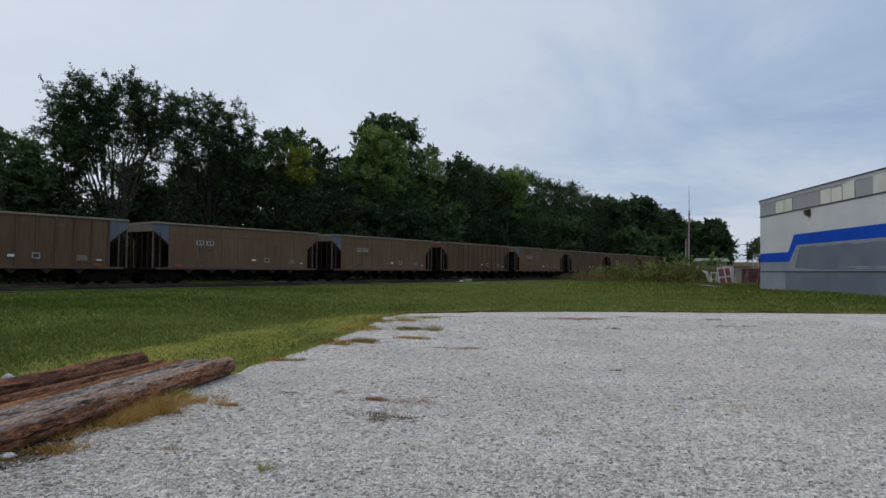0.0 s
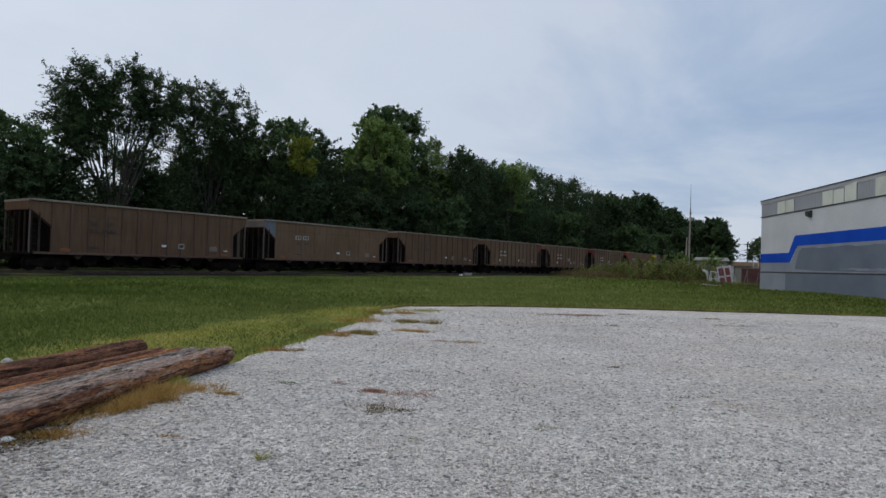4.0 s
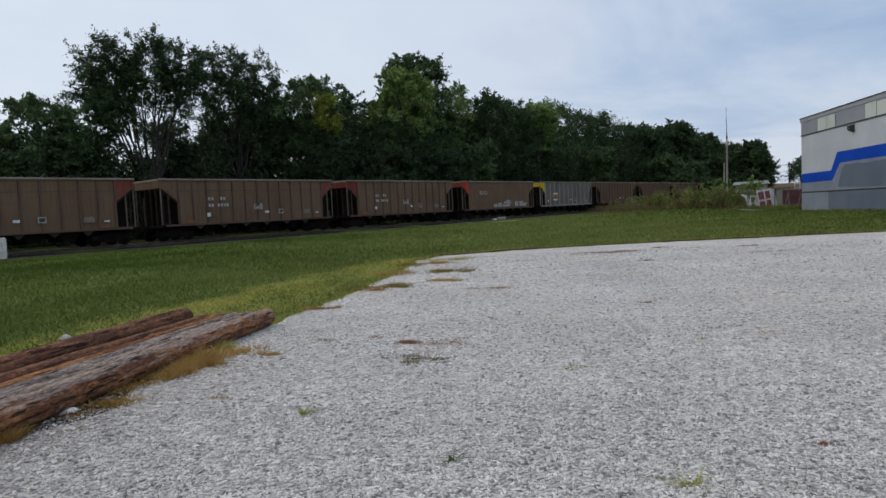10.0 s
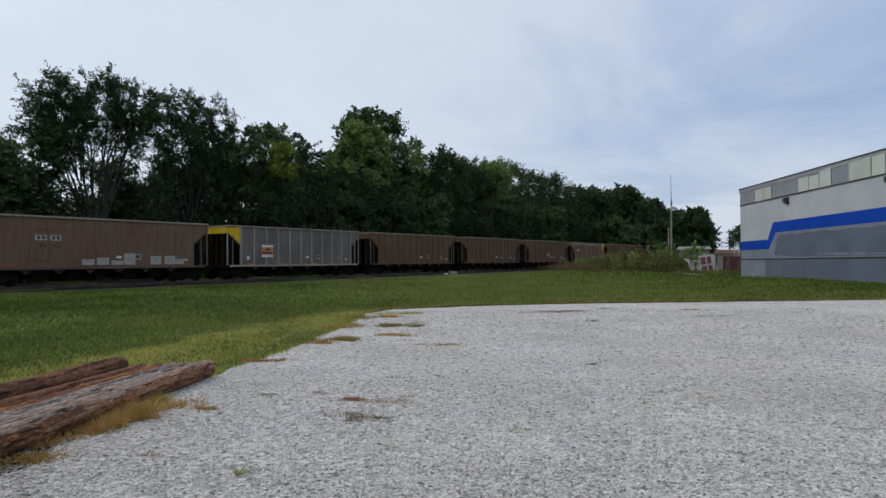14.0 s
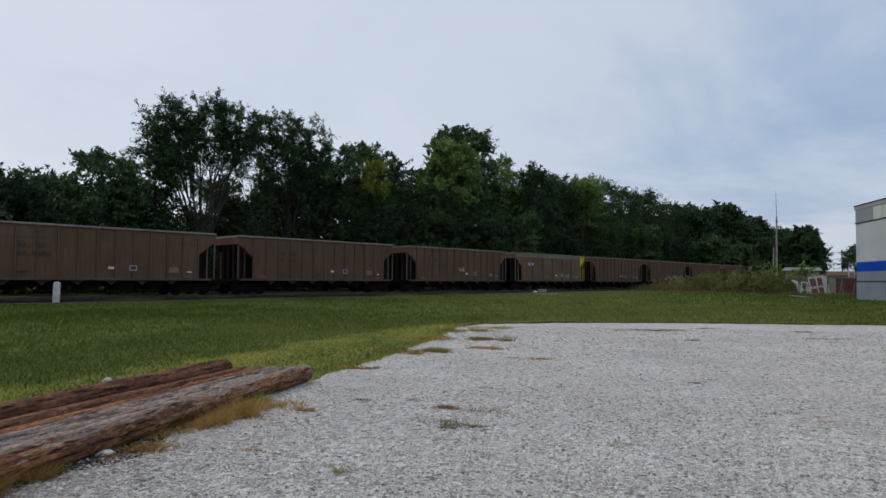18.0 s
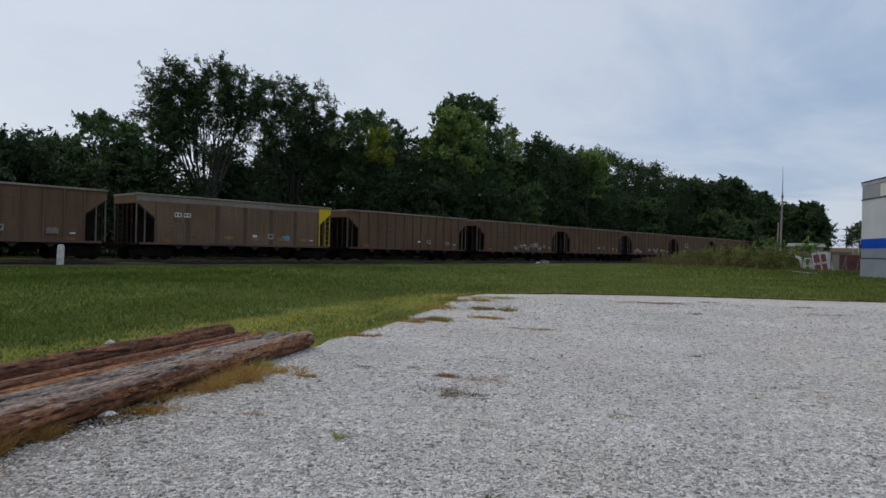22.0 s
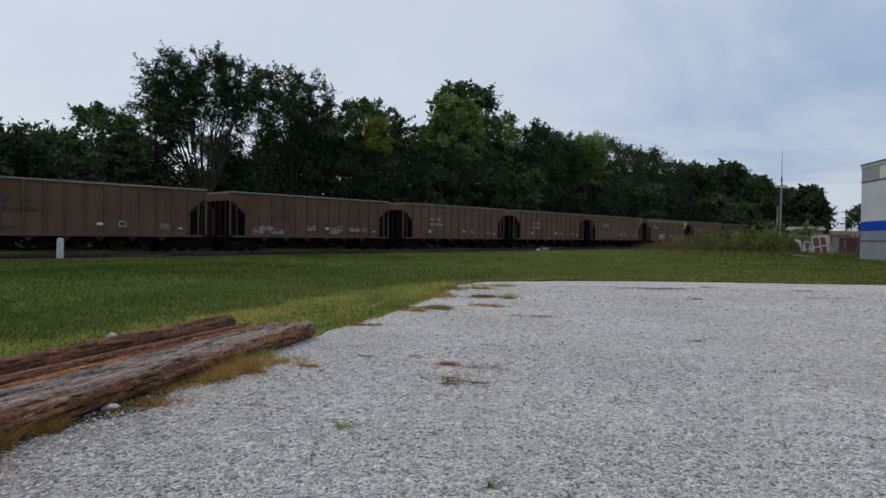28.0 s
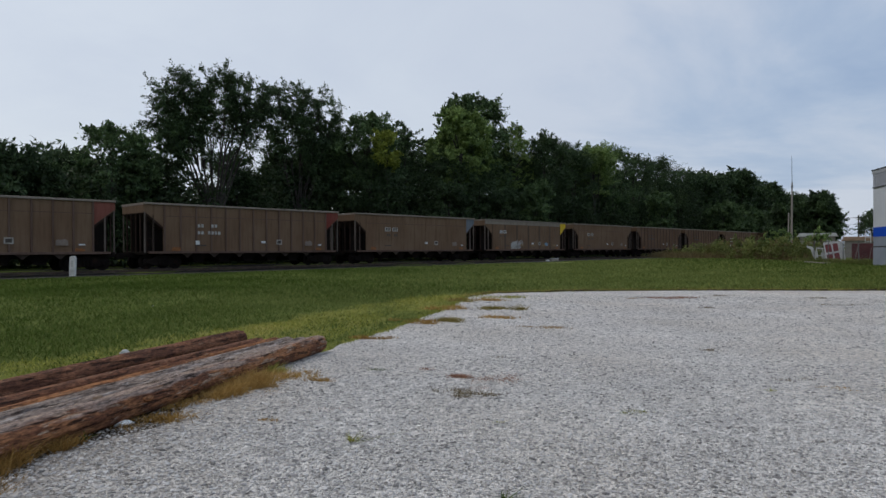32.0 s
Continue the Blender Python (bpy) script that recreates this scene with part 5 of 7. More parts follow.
def tree(s, p, height, width, seed, leaf="mid", low=0.25, lean=0.0, open_crown=0.0, size=0.16, per=300, clump=1.5, group="trees along the railway", words="", limbs=9, base_width=0.75, at_place=None, slim=1.0):
    """A broad-leaved tree: tapered trunk, limbs that reach the clumps of the crown, and leaves.
    low: where the crown begins, as a part of the height. open_crown: 0 closed, 1 with large gaps."""
    r = np.random.default_rng(seed)
    q = on_track(s, p) if at_place is None else Vector((*at_place, land(*at_place)))
    t = empty("tree", "%s deciduous tree %s" % (TREE_WORD[leaf], words or "in the dense row beyond the railway"), "tree", group)
    t.matrix_basis = pose(q.x, q.y, q.z, 0, 0, TRACK_TURN)
    height *= 0.885 if at_place is not None else 0.955 - 0.07 * max(0.0, min(1.0, (s - 78) / 40))
    width *= 0.95
    clump *= 0.78
    size *= 0.74 if size > 0.15 else 1.0
    per = per * 1.7 if per < 200 else per * 0.88
    z0 = height * low
    clumps = []
    n = int((20 + 2.0 * width * (height - z0) / clump ** 2 * 0.55) * (1 - 0.45 * open_crown))
    for i in range(n):
        f = r.random() ** 0.8
        z = z0 + (height - z0) * f
        # the crown is widest at about half of its height and rounded above
        prof = math.sin(math.pi * (0.16 + 0.80 * f)) ** 0.7
        prof = max(prof, base_width * (1 - f)) if f < 0.5 else math.sqrt(max(0.05, 1 - ((f - 0.42) / 0.62) ** 2))
        a = r.random() * math.tau
        rad = 0.5 * width * prof * r.random() ** (0.38 if f > 0.45 else 0.5) * (1.0 if r.random() < 0.8 else 1.12)
        c = clump * (0.5 + 0.9 * r.random() ** 1.3)
        x = rad * math.cos(a) + lean * (z - z0)
        clumps.append((x, rad * math.sin(a) * 0.8, min(z, height - c * 0.8), c, c * (0.5 + 0.3 * r.random())))
        if f > 0.45 and r.random() < 0.5:
            clumps.append((x + r.normal() * c * 0.7, rad * math.sin(a) * 0.8, min(z + c * (0.5 + 0.4 * r.random()), height), c * 0.38, c * 0.42))
    bm = bmesh.new()
    th = (0.013 * height + 0.05) * slim
    fork = z0 * 0.9 + 0.6
    tube(bm, [(0, 0, -0.2), (0.05, 0.02, fork * 0.5), (lean * fork * 0.3, 0.05, fork), (lean * (height * 0.6), 0.1, height * 0.62), (lean * (height - z0), 0.0, height * 0.88)], [th * 1.25, th, th * 0.85, th * 0.45, th * 0.12], 8)
    for i in range(min(limbs, len(clumps))):
        cx, cy, cz, _, _ = clumps[(i * 7) % len(clumps)]
        b = fork * (0.8 + 0.5 * r.random())
        b = min(b, cz * 0.8)
        m = (cx * 0.38, cy * 0.38, b + (cz - b) * 0.55)
        tube(bm, [(0, 0, b), m, (cx, cy, cz)], [th * 0.5, th * 0.3, th * 0.07], 6)
    part("trunk", bm, M["bark"], t)
    pts, axes = crown_points(clumps, per, r)
    v, f = leaf_cards(pts, axes, size * (0.6 + 0.8 * r.random(len(pts))), r)
    part("crown", pydata("crown", v, f, LEAF[leaf]), None, t)
    return t


def vase_tree(s, p, seed, limbs, leaf, words, fork=5.2, branches=26, twigs=8, leaves=17, size=0.098):
    """A tall tree whose bare limbs rise in a fan from low down, with sky between them; branches, twigs and leaves towards their ends.
    limbs: (end along the track, end height, part of the limb that is bare)"""
    r = np.random.default_rng(seed)
    q = on_track(s, p)
    t = empty("tree", words, "tree", "trees along the railway")
    t.matrix_basis = pose(q.x, q.y, q.z, 0, 0, TRACK_TURN)
    bm = bmesh.new()
    tube(bm, [(0, 0, -0.3), (0.03, 0, fork * 0.5), (0.0, 0, fork)], [0.38, 0.31, 0.27], 10)
    P, A = [], []
    fork_off = None
    for ex, ez, bare in limbs:
        ey = r.uniform(-0.9, 0.9)
        b = fork * (0.72 + 0.28 * r.random())
        p0, p1, p2 = np.array([0, 0, b]), np.array([ex * 0.42, ey * 0.4, b + (ez - b) * 0.52]), np.array([ex, ey, ez])
        if fork_off is not None:
            p0 = fork_off
            p1 = p0 * 0.5 + p2 * 0.5 + np.array([ex * -0.06, 0, 0.5])
        bare = max(0.25, bare * r.uniform(0.62, 1.0) - (0.3 if fork_off is not None else 0.0))
        bez = lambda f: (1 - f) ** 2 * p0 + 2 * f * (1 - f) * p1 + f * f * p2
        pts = [bez(k / 8) + (r.normal(size=3) * 0.07 if 0 < k < 8 else 0) for k in range(9)]
        tube(bm, pts, [w * (0.62 if fork_off is not None else 1.0) for w in (0.125, 0.112, 0.098, 0.084, 0.07, 0.055, 0.04, 0.024, 0.010)], 7)
        fork_off = bez(0.40) if fork_off is None else None
        for k in range(branches):
            f = bare + (1.02 - bare) * ((k + r.random()) / branches) ** 0.75
            o = bez(min(f, 1.0))
            tang = unit(2 * (1 - f) * (p1 - p0) + 2 * f * (p2 - p1))
            d = unit(tang * 0.40 + r.normal(size=3) * np.array([0.75, 0.8, 0.40]))
            ln = (0.7 + 1.2 * r.random()) * (1.25 - 0.5 * f)
            e = o + d * ln
            tube(bm, [o, o + d * ln * 0.5 + np.array([0, 0, 0.06]), e], [0.032, 0.02, 0.008], 4, caps=False)
            tb = o + (e - o) * (0.15 + 0.85 * r.random((twigs, 1)))
            td = unit(d * 0.6 + r.normal(size=(twigs, 3)) * 0.6)
            tl = 0.45 + 0.6 * r.random((twigs, 1))
            ff = r.random((twigs, leaves))
            g = tb[:, None] + td[:, None] * (tl * ff)[:, :, None] + r.normal(size=(twigs, leaves, 3)) * 0.09
            g[:, :, 2] -= 0.15 * ff * ff
            P.append(g.reshape(-1, 3)), A.append(np.repeat(td, leaves, axis=0))
    part("trunk", bm, M["bark"], t, "dark bare trunk with spreading limbs")
    P, A = np.concatenate(P), np.concatenate(A)
    v, f = leaf_cards(P, A, size * (0.6 + 0.8 * r.random(len(P))), r)
    part("crown", pydata("crown", v, f, LEAF[leaf]), None, t)
    return t


def build_trees():
    # low trees before the tall ones, from near the crossing outwards
    for i, (s, p, h, w, leaf) in enumerate(((-22, 56, 9.5, 9, "dark"), (-12, 57, 10, 9, "mid"), (-3, 55, 9.0, 8, "dark"), (4, 56, 9.1, 8, "mid"), (9.5, 55, 8.8, 7, "mid"), (14.5, 54, 8.9, 7, "dark"))):
        tree(s, p, h, w, 100 + i, leaf, low=0.06, clump=1.4, base_width=0.95, per=420)
    tree(20.7, 54.0, 11.5, 7.6, 121, "mid", low=0.12, clump=1.1, per=420, words="with feathery top twigs")
    tree(23.4, 56.0, 9.3, 5.0, 123, "dark", low=0.1, clump=1.0, open_crown=0.1)
    vase_tree(29.4, 54.0, 131, [(-5.3, 13.0, 0.66), (-5.0, 14.6, 0.62), (-4.3, 15.6, 0.6), (-3.5, 16.0, 0.6), (-2.6, 16.2, 0.6), (-1.8, 16.3, 0.6), (-0.9, 16.5, 0.62), (0.0, 16.7, 0.64), (0.9, 16.9, 0.66), (1.8, 16.9, 0.66), (2.6, 16.9, 0.66), (3.5, 16.7, 0.66), (4.4, 16.4, 0.66), (5.1, 15.6, 0.68), (5.5, 14.7, 0.72),
              (-5.5, 12.0, 0.74), (-4.7, 11.0, 0.76), (-3.7, 10.1, 0.78), (-3.5, 13.2, 0.62), (-2.2, 14.2, 0.66), (-4.3, 13.8, 0.62), (-2.9, 11.8, 0.74), (2.9, 15.2, 0.76), (4.2, 14.2, 0.82), (-0.7, 14.8, 0.72)],
              "dark", "tall dark tree with bare spreading limbs and open crown", fork=3.8, branches=20, twigs=7)
    vase_tree(39.2, 55.0, 137, [(-3.7, 15.5, 0.66), (-3.0, 16.6, 0.6), (-2.2, 17.1, 0.56), (-1.3, 17.2, 0.52), (0.2, 17.3, 0.5), (1.2, 17.4, 0.48), (2.2, 17.4, 0.46), (3.2, 17.0, 0.44), (4.1, 16.3, 0.42), (4.8, 15.5, 0.42), (5.4, 14.6, 0.4), (6.0, 13.0, 0.4), (6.2, 11.8, 0.4), (5.6, 10.5, 0.35), (4.2, 9.8, 0.35), (3.2, 10.4, 0.35),
              (2.2, 14.9, 0.44), (1.0, 12.6, 0.44), (3.8, 13.0, 0.38), (-1.5, 14.7, 0.62), (-0.5, 15.5, 0.54), (4.4, 12.0, 0.35), (-3.5, 12.5, 0.8), (-3.7, 10.8, 0.75)],
              "dark", "tall dark leaning tree with sky between its limbs", fork=4.0, branches=20, twigs=7)
    tree(25.6, 57.0, 10.0, 5.4, 124, "dark", low=0.03, clump=1.3, base_width=1.0)
    tree(33.6, 57.5, 11.0, 6.6, 125, "dark", low=0.03, clump=1.4, base_width=1.0)
    tree(38.5, 57.5, 11.5, 7.5, 126, "dark", low=0.03, clump=1.4, base_width=1.0)
    tree(43.0, 56.0, 15.4, 6.5, 141, "dark", low=0.1, clump=1.4)
    tree(46.6, 53.0, 16.3, 8.6, 143, "mid", low=0.5, clump=1.2, per=420)
    # dark tree added below the crown above, for its shaded lower half
    tree(46.8, 51.5, 10.8, 8.4, 142, "dark", low=0.05, clump=1.3, base_width=1.0)
    tree(45.8, 49.2, 13.9, 3.4, 144, "yellow", low=0.74, slim=0.15, clump=0.8, words="with yellow-green foliage against darker trees")
    tree(53.8, 56.0, 16.8, 6.0, 147, "dark", low=0.15, clump=1.0, open_crown=0.6)
    tree(60.2, 51.5, 18.8, 9.2, 149, "light", low=0.50, clump=1.05, size=0.23, per=560, open_crown=0.4)
    # dark tree added for the shaded lower half of the light one
    tree(59.0, 51.5, 12.6, 9.0, 148, "dark", low=0.05, clump=1.4, base_width=1.0)
    tree(68.0, 56.0, 22.5, 12.6, 151, "mid", low=0.25, clump=1.25, size=0.23, open_crown=0.2, words="taller than its neighbours")
    # low trees in dark leaves, standing for shade at the row's foot
    tree(63.0, 51.0, 11.5, 7.0, 153, "dark", low=0.1, clump=1.3)
    tree(55.5, 49.3, 9.0, 6.0, 150, "dark", low=0.05, clump=1.2, base_width=1.0)
    tree(66.0, 49.3, 9.0, 6.0, 152, "dark", low=0.05, clump=1.2, base_width=1.0)
    tree(70.5, 47.6, 10.0, 4.6, 154, "mid", low=0.3, clump=1.1, size=0.34)
    tree(75.6, 55.0, 19.8, 6.6, 157, "light", low=0.5, clump=0.95, open_crown=0.4)
    tree(75.8, 56.5, 14.0, 7.0, 158, "dark", low=0.1, clump=1.3)
    tree(80.8, 53.0, 18.6, 9.4, 159, "dark", low=0.1, clump=1.4, per=400)
    tree(88.5, 53.0, 18.6, 8.5, 161, "dark", low=0.1, clump=1.6)
    tree(96.0, 53.5, 19.6, 9.0, 163, "light", low=0.55, clump=1.5)
    tree(94.0, 51.5, 18.6, 5.0, 164, "light", low=0.8, slim=0.2, clump=1.0, words="with a pale top among darker trees")
    tree(99.5, 56.5, 19.6, 9.0, 168, "dark", low=0.08, clump=1.6)
    tree(91.5, 57.0, 19.6, 8.0, 170, "dark", low=0.08, clump=1.6)
    tree(104.0, 54.0, 20.0, 10.0, 165, "mid", low=0.1, clump=1.7)
    tree(108.6, 47.4, 11.8, 6.0, 166, "mid", low=0.25, clump=1.3, size=0.36)
    tree(113.5, 55.0, 20.5, 10.0, 167, "dark", low=0.1, clump=1.7)
    tree(123.0, 55.0, 21.2, 10.5, 169, "dark", low=0.1, clump=1.8)
    tree(133.0, 54.0, 19.8, 10.5, 171, "dark", low=0.1, clump=1.8)
    tree(137.4, 47.0, 11.8, 8.0, 172, "mid", low=0.1, clump=1.5, size=0.36)
    for i, (s, h) in enumerate(((144, 19.5), (155, 21.0), (167, 22.6), (179, 22.0), (191, 21.4), (204, 20.6), (218, 19.8), (234, 20.0), (252, 19.5))):
        tree(s, 54 + (i % 2) * 2, h, 13, 180 + i, "dark", low=0.08, clump=2.0, size=0.40, per=110)
    for i, (s, h) in enumerate(((148, 10.0), (160, 11.0), (173, 10.5))):
        tree(s, 48, h, 8, 200 + i, "mid", low=0.1, clump=1.6, size=0.4)
    tree(0, 0, 13.0, 11.0, 260, "dark", low=0.05, clump=1.5, size=0.36, at_place=(54.6, 133.0), group="", words="standing alone beyond the fence")
    tree(0, 0, 10.5, 7.5, 261, "dark", low=0.05, clump=1.5, size=0.36, at_place=(48.3, 133.0), group="", words="standing beyond the weeds")
    tree(0, 0, 7.2, 5.0, 262, "dark", low=0.1, clump=1.0, open_crown=0.3, at_place=(49.0, 101.0), group="", words="small, behind the warehouse corner")


build_trees()


def stuff(name, label, category, v, f, mat):
    return tagged(new(name, pydata(name, v, f, mat)), label, category, kind="stuff")


def build_undergrowth():
    """Dense brush under and between the trees beyond the track, darkened for their shade."""
    r = np.random.default_rng(31)
    cl = []
    s = -30.0
    while s < 240:
        top = 8.4 if s < 28.2 else (5.8 if s < 31.6 else (8.0 if s < 38 else 9.0))
        for k in range(8):
            p = 48.3 + 2.2 * r.random() + 1.4 * k
            z = (0.6 + r.random() * (top - 1.0)) * (0.6 + 0.4 * min(1, k / 2) if s < 40 else 0.9)
            q = on_track(s + r.normal() * 0.9, p)
            c = 1.0 + 0.8 * r.random()
            cl.append((q.x, q.y, q.z + z, c, c * 0.8))
        s += 0.9 if s < 150 else 1.6
    # low clumps added to hide the lit lawn behind
    for k in range(520):
        q = on_track(-40 + 240 * r.random(), 51.0 + 5.0 * r.random())
        cl.append((q.x, q.y, q.z + 0.2 + 0.8 * r.random(), 0.9, 0.6))
    for k in range(300):
        q = on_track(-30 + 90 * r.random(), 57.0 + 6.0 * r.random())
        cl.append((q.x, q.y, q.z + 0.2 + 1.6 * r.random(), 1.0, 0.8))
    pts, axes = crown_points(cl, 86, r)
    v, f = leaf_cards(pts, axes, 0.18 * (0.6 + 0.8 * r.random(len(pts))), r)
    stuff("undergrowth", "dense green brush under the trees, darkened for their shade", "undergrowth", v, f, LEAF["brush"])


build_undergrowth()


def build_back_wood():
    """The wood behind the first row, a little lower than its tops."""
    r = np.random.default_rng(37)
    line = ((-80, 9.0), (16, 9.6), (20, 10.8), (24, 9.8), (27.9, 8.8), (29.2, 6.4), (30.5, 6.4), (31.9, 8.4), (33.5, 9.0), (36, 10.4), (43, 12.5), (47, 14.6), (54, 14.6), (60, 16.0), (66, 18.6), (73, 18.4), (80, 17.9), (90, 17.6), (110, 17.6), (125, 17.4), (165, 18.2), (215, 16.8), (340, 15.5))
    ls, lh = zip(*line)
    cl = []
    n = 6600
    for i in range(n):
        s = -30 + 270 * r.random() ** 1.2
        top = float(np.interp(s, ls, lh)) * (0.93 + 0.14 * noise.noise((s * 0.35, 0, 4)))
        z = top * (0.15 + 0.85 * r.random() ** 0.7)
        q = on_track(s, 58.0 + 5.0 * r.random())
        c = 1.1 + 0.9 * r.random()
        cl.append((q.x, q.y, q.z + max(0.8, z - c * 0.7), c, c * 0.7))
    pts, axes = crown_points(cl, 40, r)
    v, f = leaf_cards(pts, axes, 0.25 * (0.6 + 0.8 * r.random(len(pts))), r)
    stuff("woodland", "dense dark green wood behind the first row of trees", "woodland", v, f, LEAF["dark"])


build_back_wood()


# ---- grass ----
def blades(x, y, h, w, r, lean=0.5):
    """Thin upright triangles, bent over a little."""
    n = len(x)
    a = r.random(n) * math.tau
    z = land_np(x, y) - 0.01
    b = np.stack([x, y, z], -1)
    side = np.stack([np.cos(a), np.sin(a), np.zeros(n)], -1) * w[:, None] * 0.5
    tip = b + np.stack([r.normal(size=n) * lean * h, r.normal(size=n) * lean * h, h], -1)
    v = np.stack([b - side, b + side, tip], 1).reshape(-1, 3)
    return v, np.arange(n * 3).reshape(n, 3)


def build_grass():
    r = np.random.default_rng(41)
    X, Y, H, W = [], [], [], []
    # near lawn: dense and small; farther: sparser and broader
    for (x0, x1, y0, y1, n, h, w) in ((-9, 0, 6, 24, 60000, 0.045, 0.016), (-17, -3, 7, 24, 45000, 0.06, 0.022), (-30, 0, 18, 46, 66000, 0.085, 0.05), (0, 26, 21, 40, 60000, 0.085, 0.05), (-14, 26, 38, 60, 30000, 0.12, 0.09), (4, 25, 60, 90, 14000, 0.14, 0.16)):
        x, y = x0 + (x1 - x0) * r.random(n), y0 + (y1 - y0) * r.random(n)
        keep = ~inside_lot(x, y) & (x * TN.x + y * TN.y < TRACK_P - 5.6)
        keep &= ~((x > 24.0) & (y < 54))
        x, y = x[keep], y[keep]
        X.append(x), Y.append(y)
        H.append(h * (0.5 + r.random(len(x))) * np.where(dryness(x, y) > 0.35, 0.8, 1.2) * np.where(x * TN.x + y * TN.y > 28.0, 0.55, 1.0)), W.append(w * (0.6 + 0.8 * r.random(len(x))))
    X, Y, H, W = map(np.concatenate, (X, Y, H, W))
    d = dryness(X, Y) * 0.85 + 0.22 * r.normal(size=len(X)) * 0.6
    yel = d > 0.42
    pale = ~yel & (r.random(len(X)) < paleness(X, Y))
    for mask, mat, name, label in ((~yel & ~pale, M["grass_green"], "grass", "short mown green grass"), (pale, M["grass_pale"], "grass_pale", "short paler green grass towards the warehouse"), (yel, M["grass_yellow"], "grass_yellowed", "short yellow-green grass along the gravel edge")):
        v, f = blades(X[mask], Y[mask], H[mask], W[mask], r, 0.7)
        stuff(name, label, "grass", v, f, mat)
    # longer fringe where the lawn meets the stones and at the track
    e = []
    for (x0, y0), (x1, y1) in zip(LOT_EDGE, LOT_EDGE[1:]):
        if y0 > 9.4 and x0 < 24:
            k = int(14 * math.hypot(x1 - x0, y1 - y0) / 0.16)
            t = r.random(k)
            e.append(np.stack([x0 + (x1 - x0) * t + r.normal(size=k) * 0.05, y0 + (y1 - y0) * t + r.normal(size=k) * 0.05], -1))
    e = np.concatenate(e)
    v, f = blades(e[:, 0], e[:, 1], 0.05 + 0.07 * r.random(len(e)), np.full(len(e), 0.02), r, 0.8)
    stuff("grass_fringe", "yellowed grass fringe at the gravel edge", "grass", v, f, M["grass_yellow"])
    far = e[e[:, 1] > 19.2]
    far = np.concatenate([far + np.stack([r.normal(size=len(far)) * 0.1, 0.12 + 0.5 * r.random(len(far)) ** 1.5], -1) for k in range(3)])
    v, f = blades(far[:, 0], far[:, 1], 0.05 + 0.05 * r.random(len(far)), np.full(len(far), 0.028), r, 0.7)
    stuff("dry_fringe", "tan dried grass along the far side of the lot", "grass", v, f, M["grass_olive"])
    s = -30 + 170 * r.random(16000)
    p = TRACK_P - 5.85 + 0.2 * r.normal(size=16000)
    x, y = TD.x * s + TN.x * p, TD.y * s + TN.y * p
    v, f = blades(x, y, 0.03 + 0.05 * r.random(16000), np.full(16000, 0.05), r, 0.6)
    stuff("trackside_grass", "taller grass along the ballast", "grass", v, f, M["grass_green"])


build_grass()


def tuft(x, y, n, spread, h, mat, seed, label, lean=0.9, w=0.010, squash=1.0):
    r = np.random.default_rng(seed)
    if y > 9:
        n, h, w = n * 2, h * 1.15, 0.018
    elif w == 0.010:
        n, h = n * 2, h * 0.8
    if n <= 110 and y < 9 and mat.name in ("grass_green", "grass_yellow"):
        # a rosette: a few broad blades that lie outwards
        n, w, lean, spread = 26, 0.013, 1.5, spread * 0.35
    # a patch is made of several unequal lumps with gaps between
    k = 7 if n > 100 and mat.name != "grass_green" else 1
    cx, cy = r.normal(size=k) * spread * (k > 1), r.normal(size=k) * spread * squash * (k > 1)
    w8 = r.random(k) + 0.15
    i = r.choice(k, size=n, p=w8 / w8.sum())
    near = 0.5 if k > 1 else 1.0
    px, py = x + cx[i] + r.normal(size=n) * spread * near, y + cy[i] + r.normal(size=n) * spread * squash * near
    v, f = blades(px, py, h * (0.4 + 0.8 * r.random(n)), np.full(n, w), r, lean)
    v[:, 2] += 0.015
    return tagged(new("grass_tuft", pydata("grass_tuft", v, f, mat)), label, "grass tuft", "tufts on the gravel", "stuff")


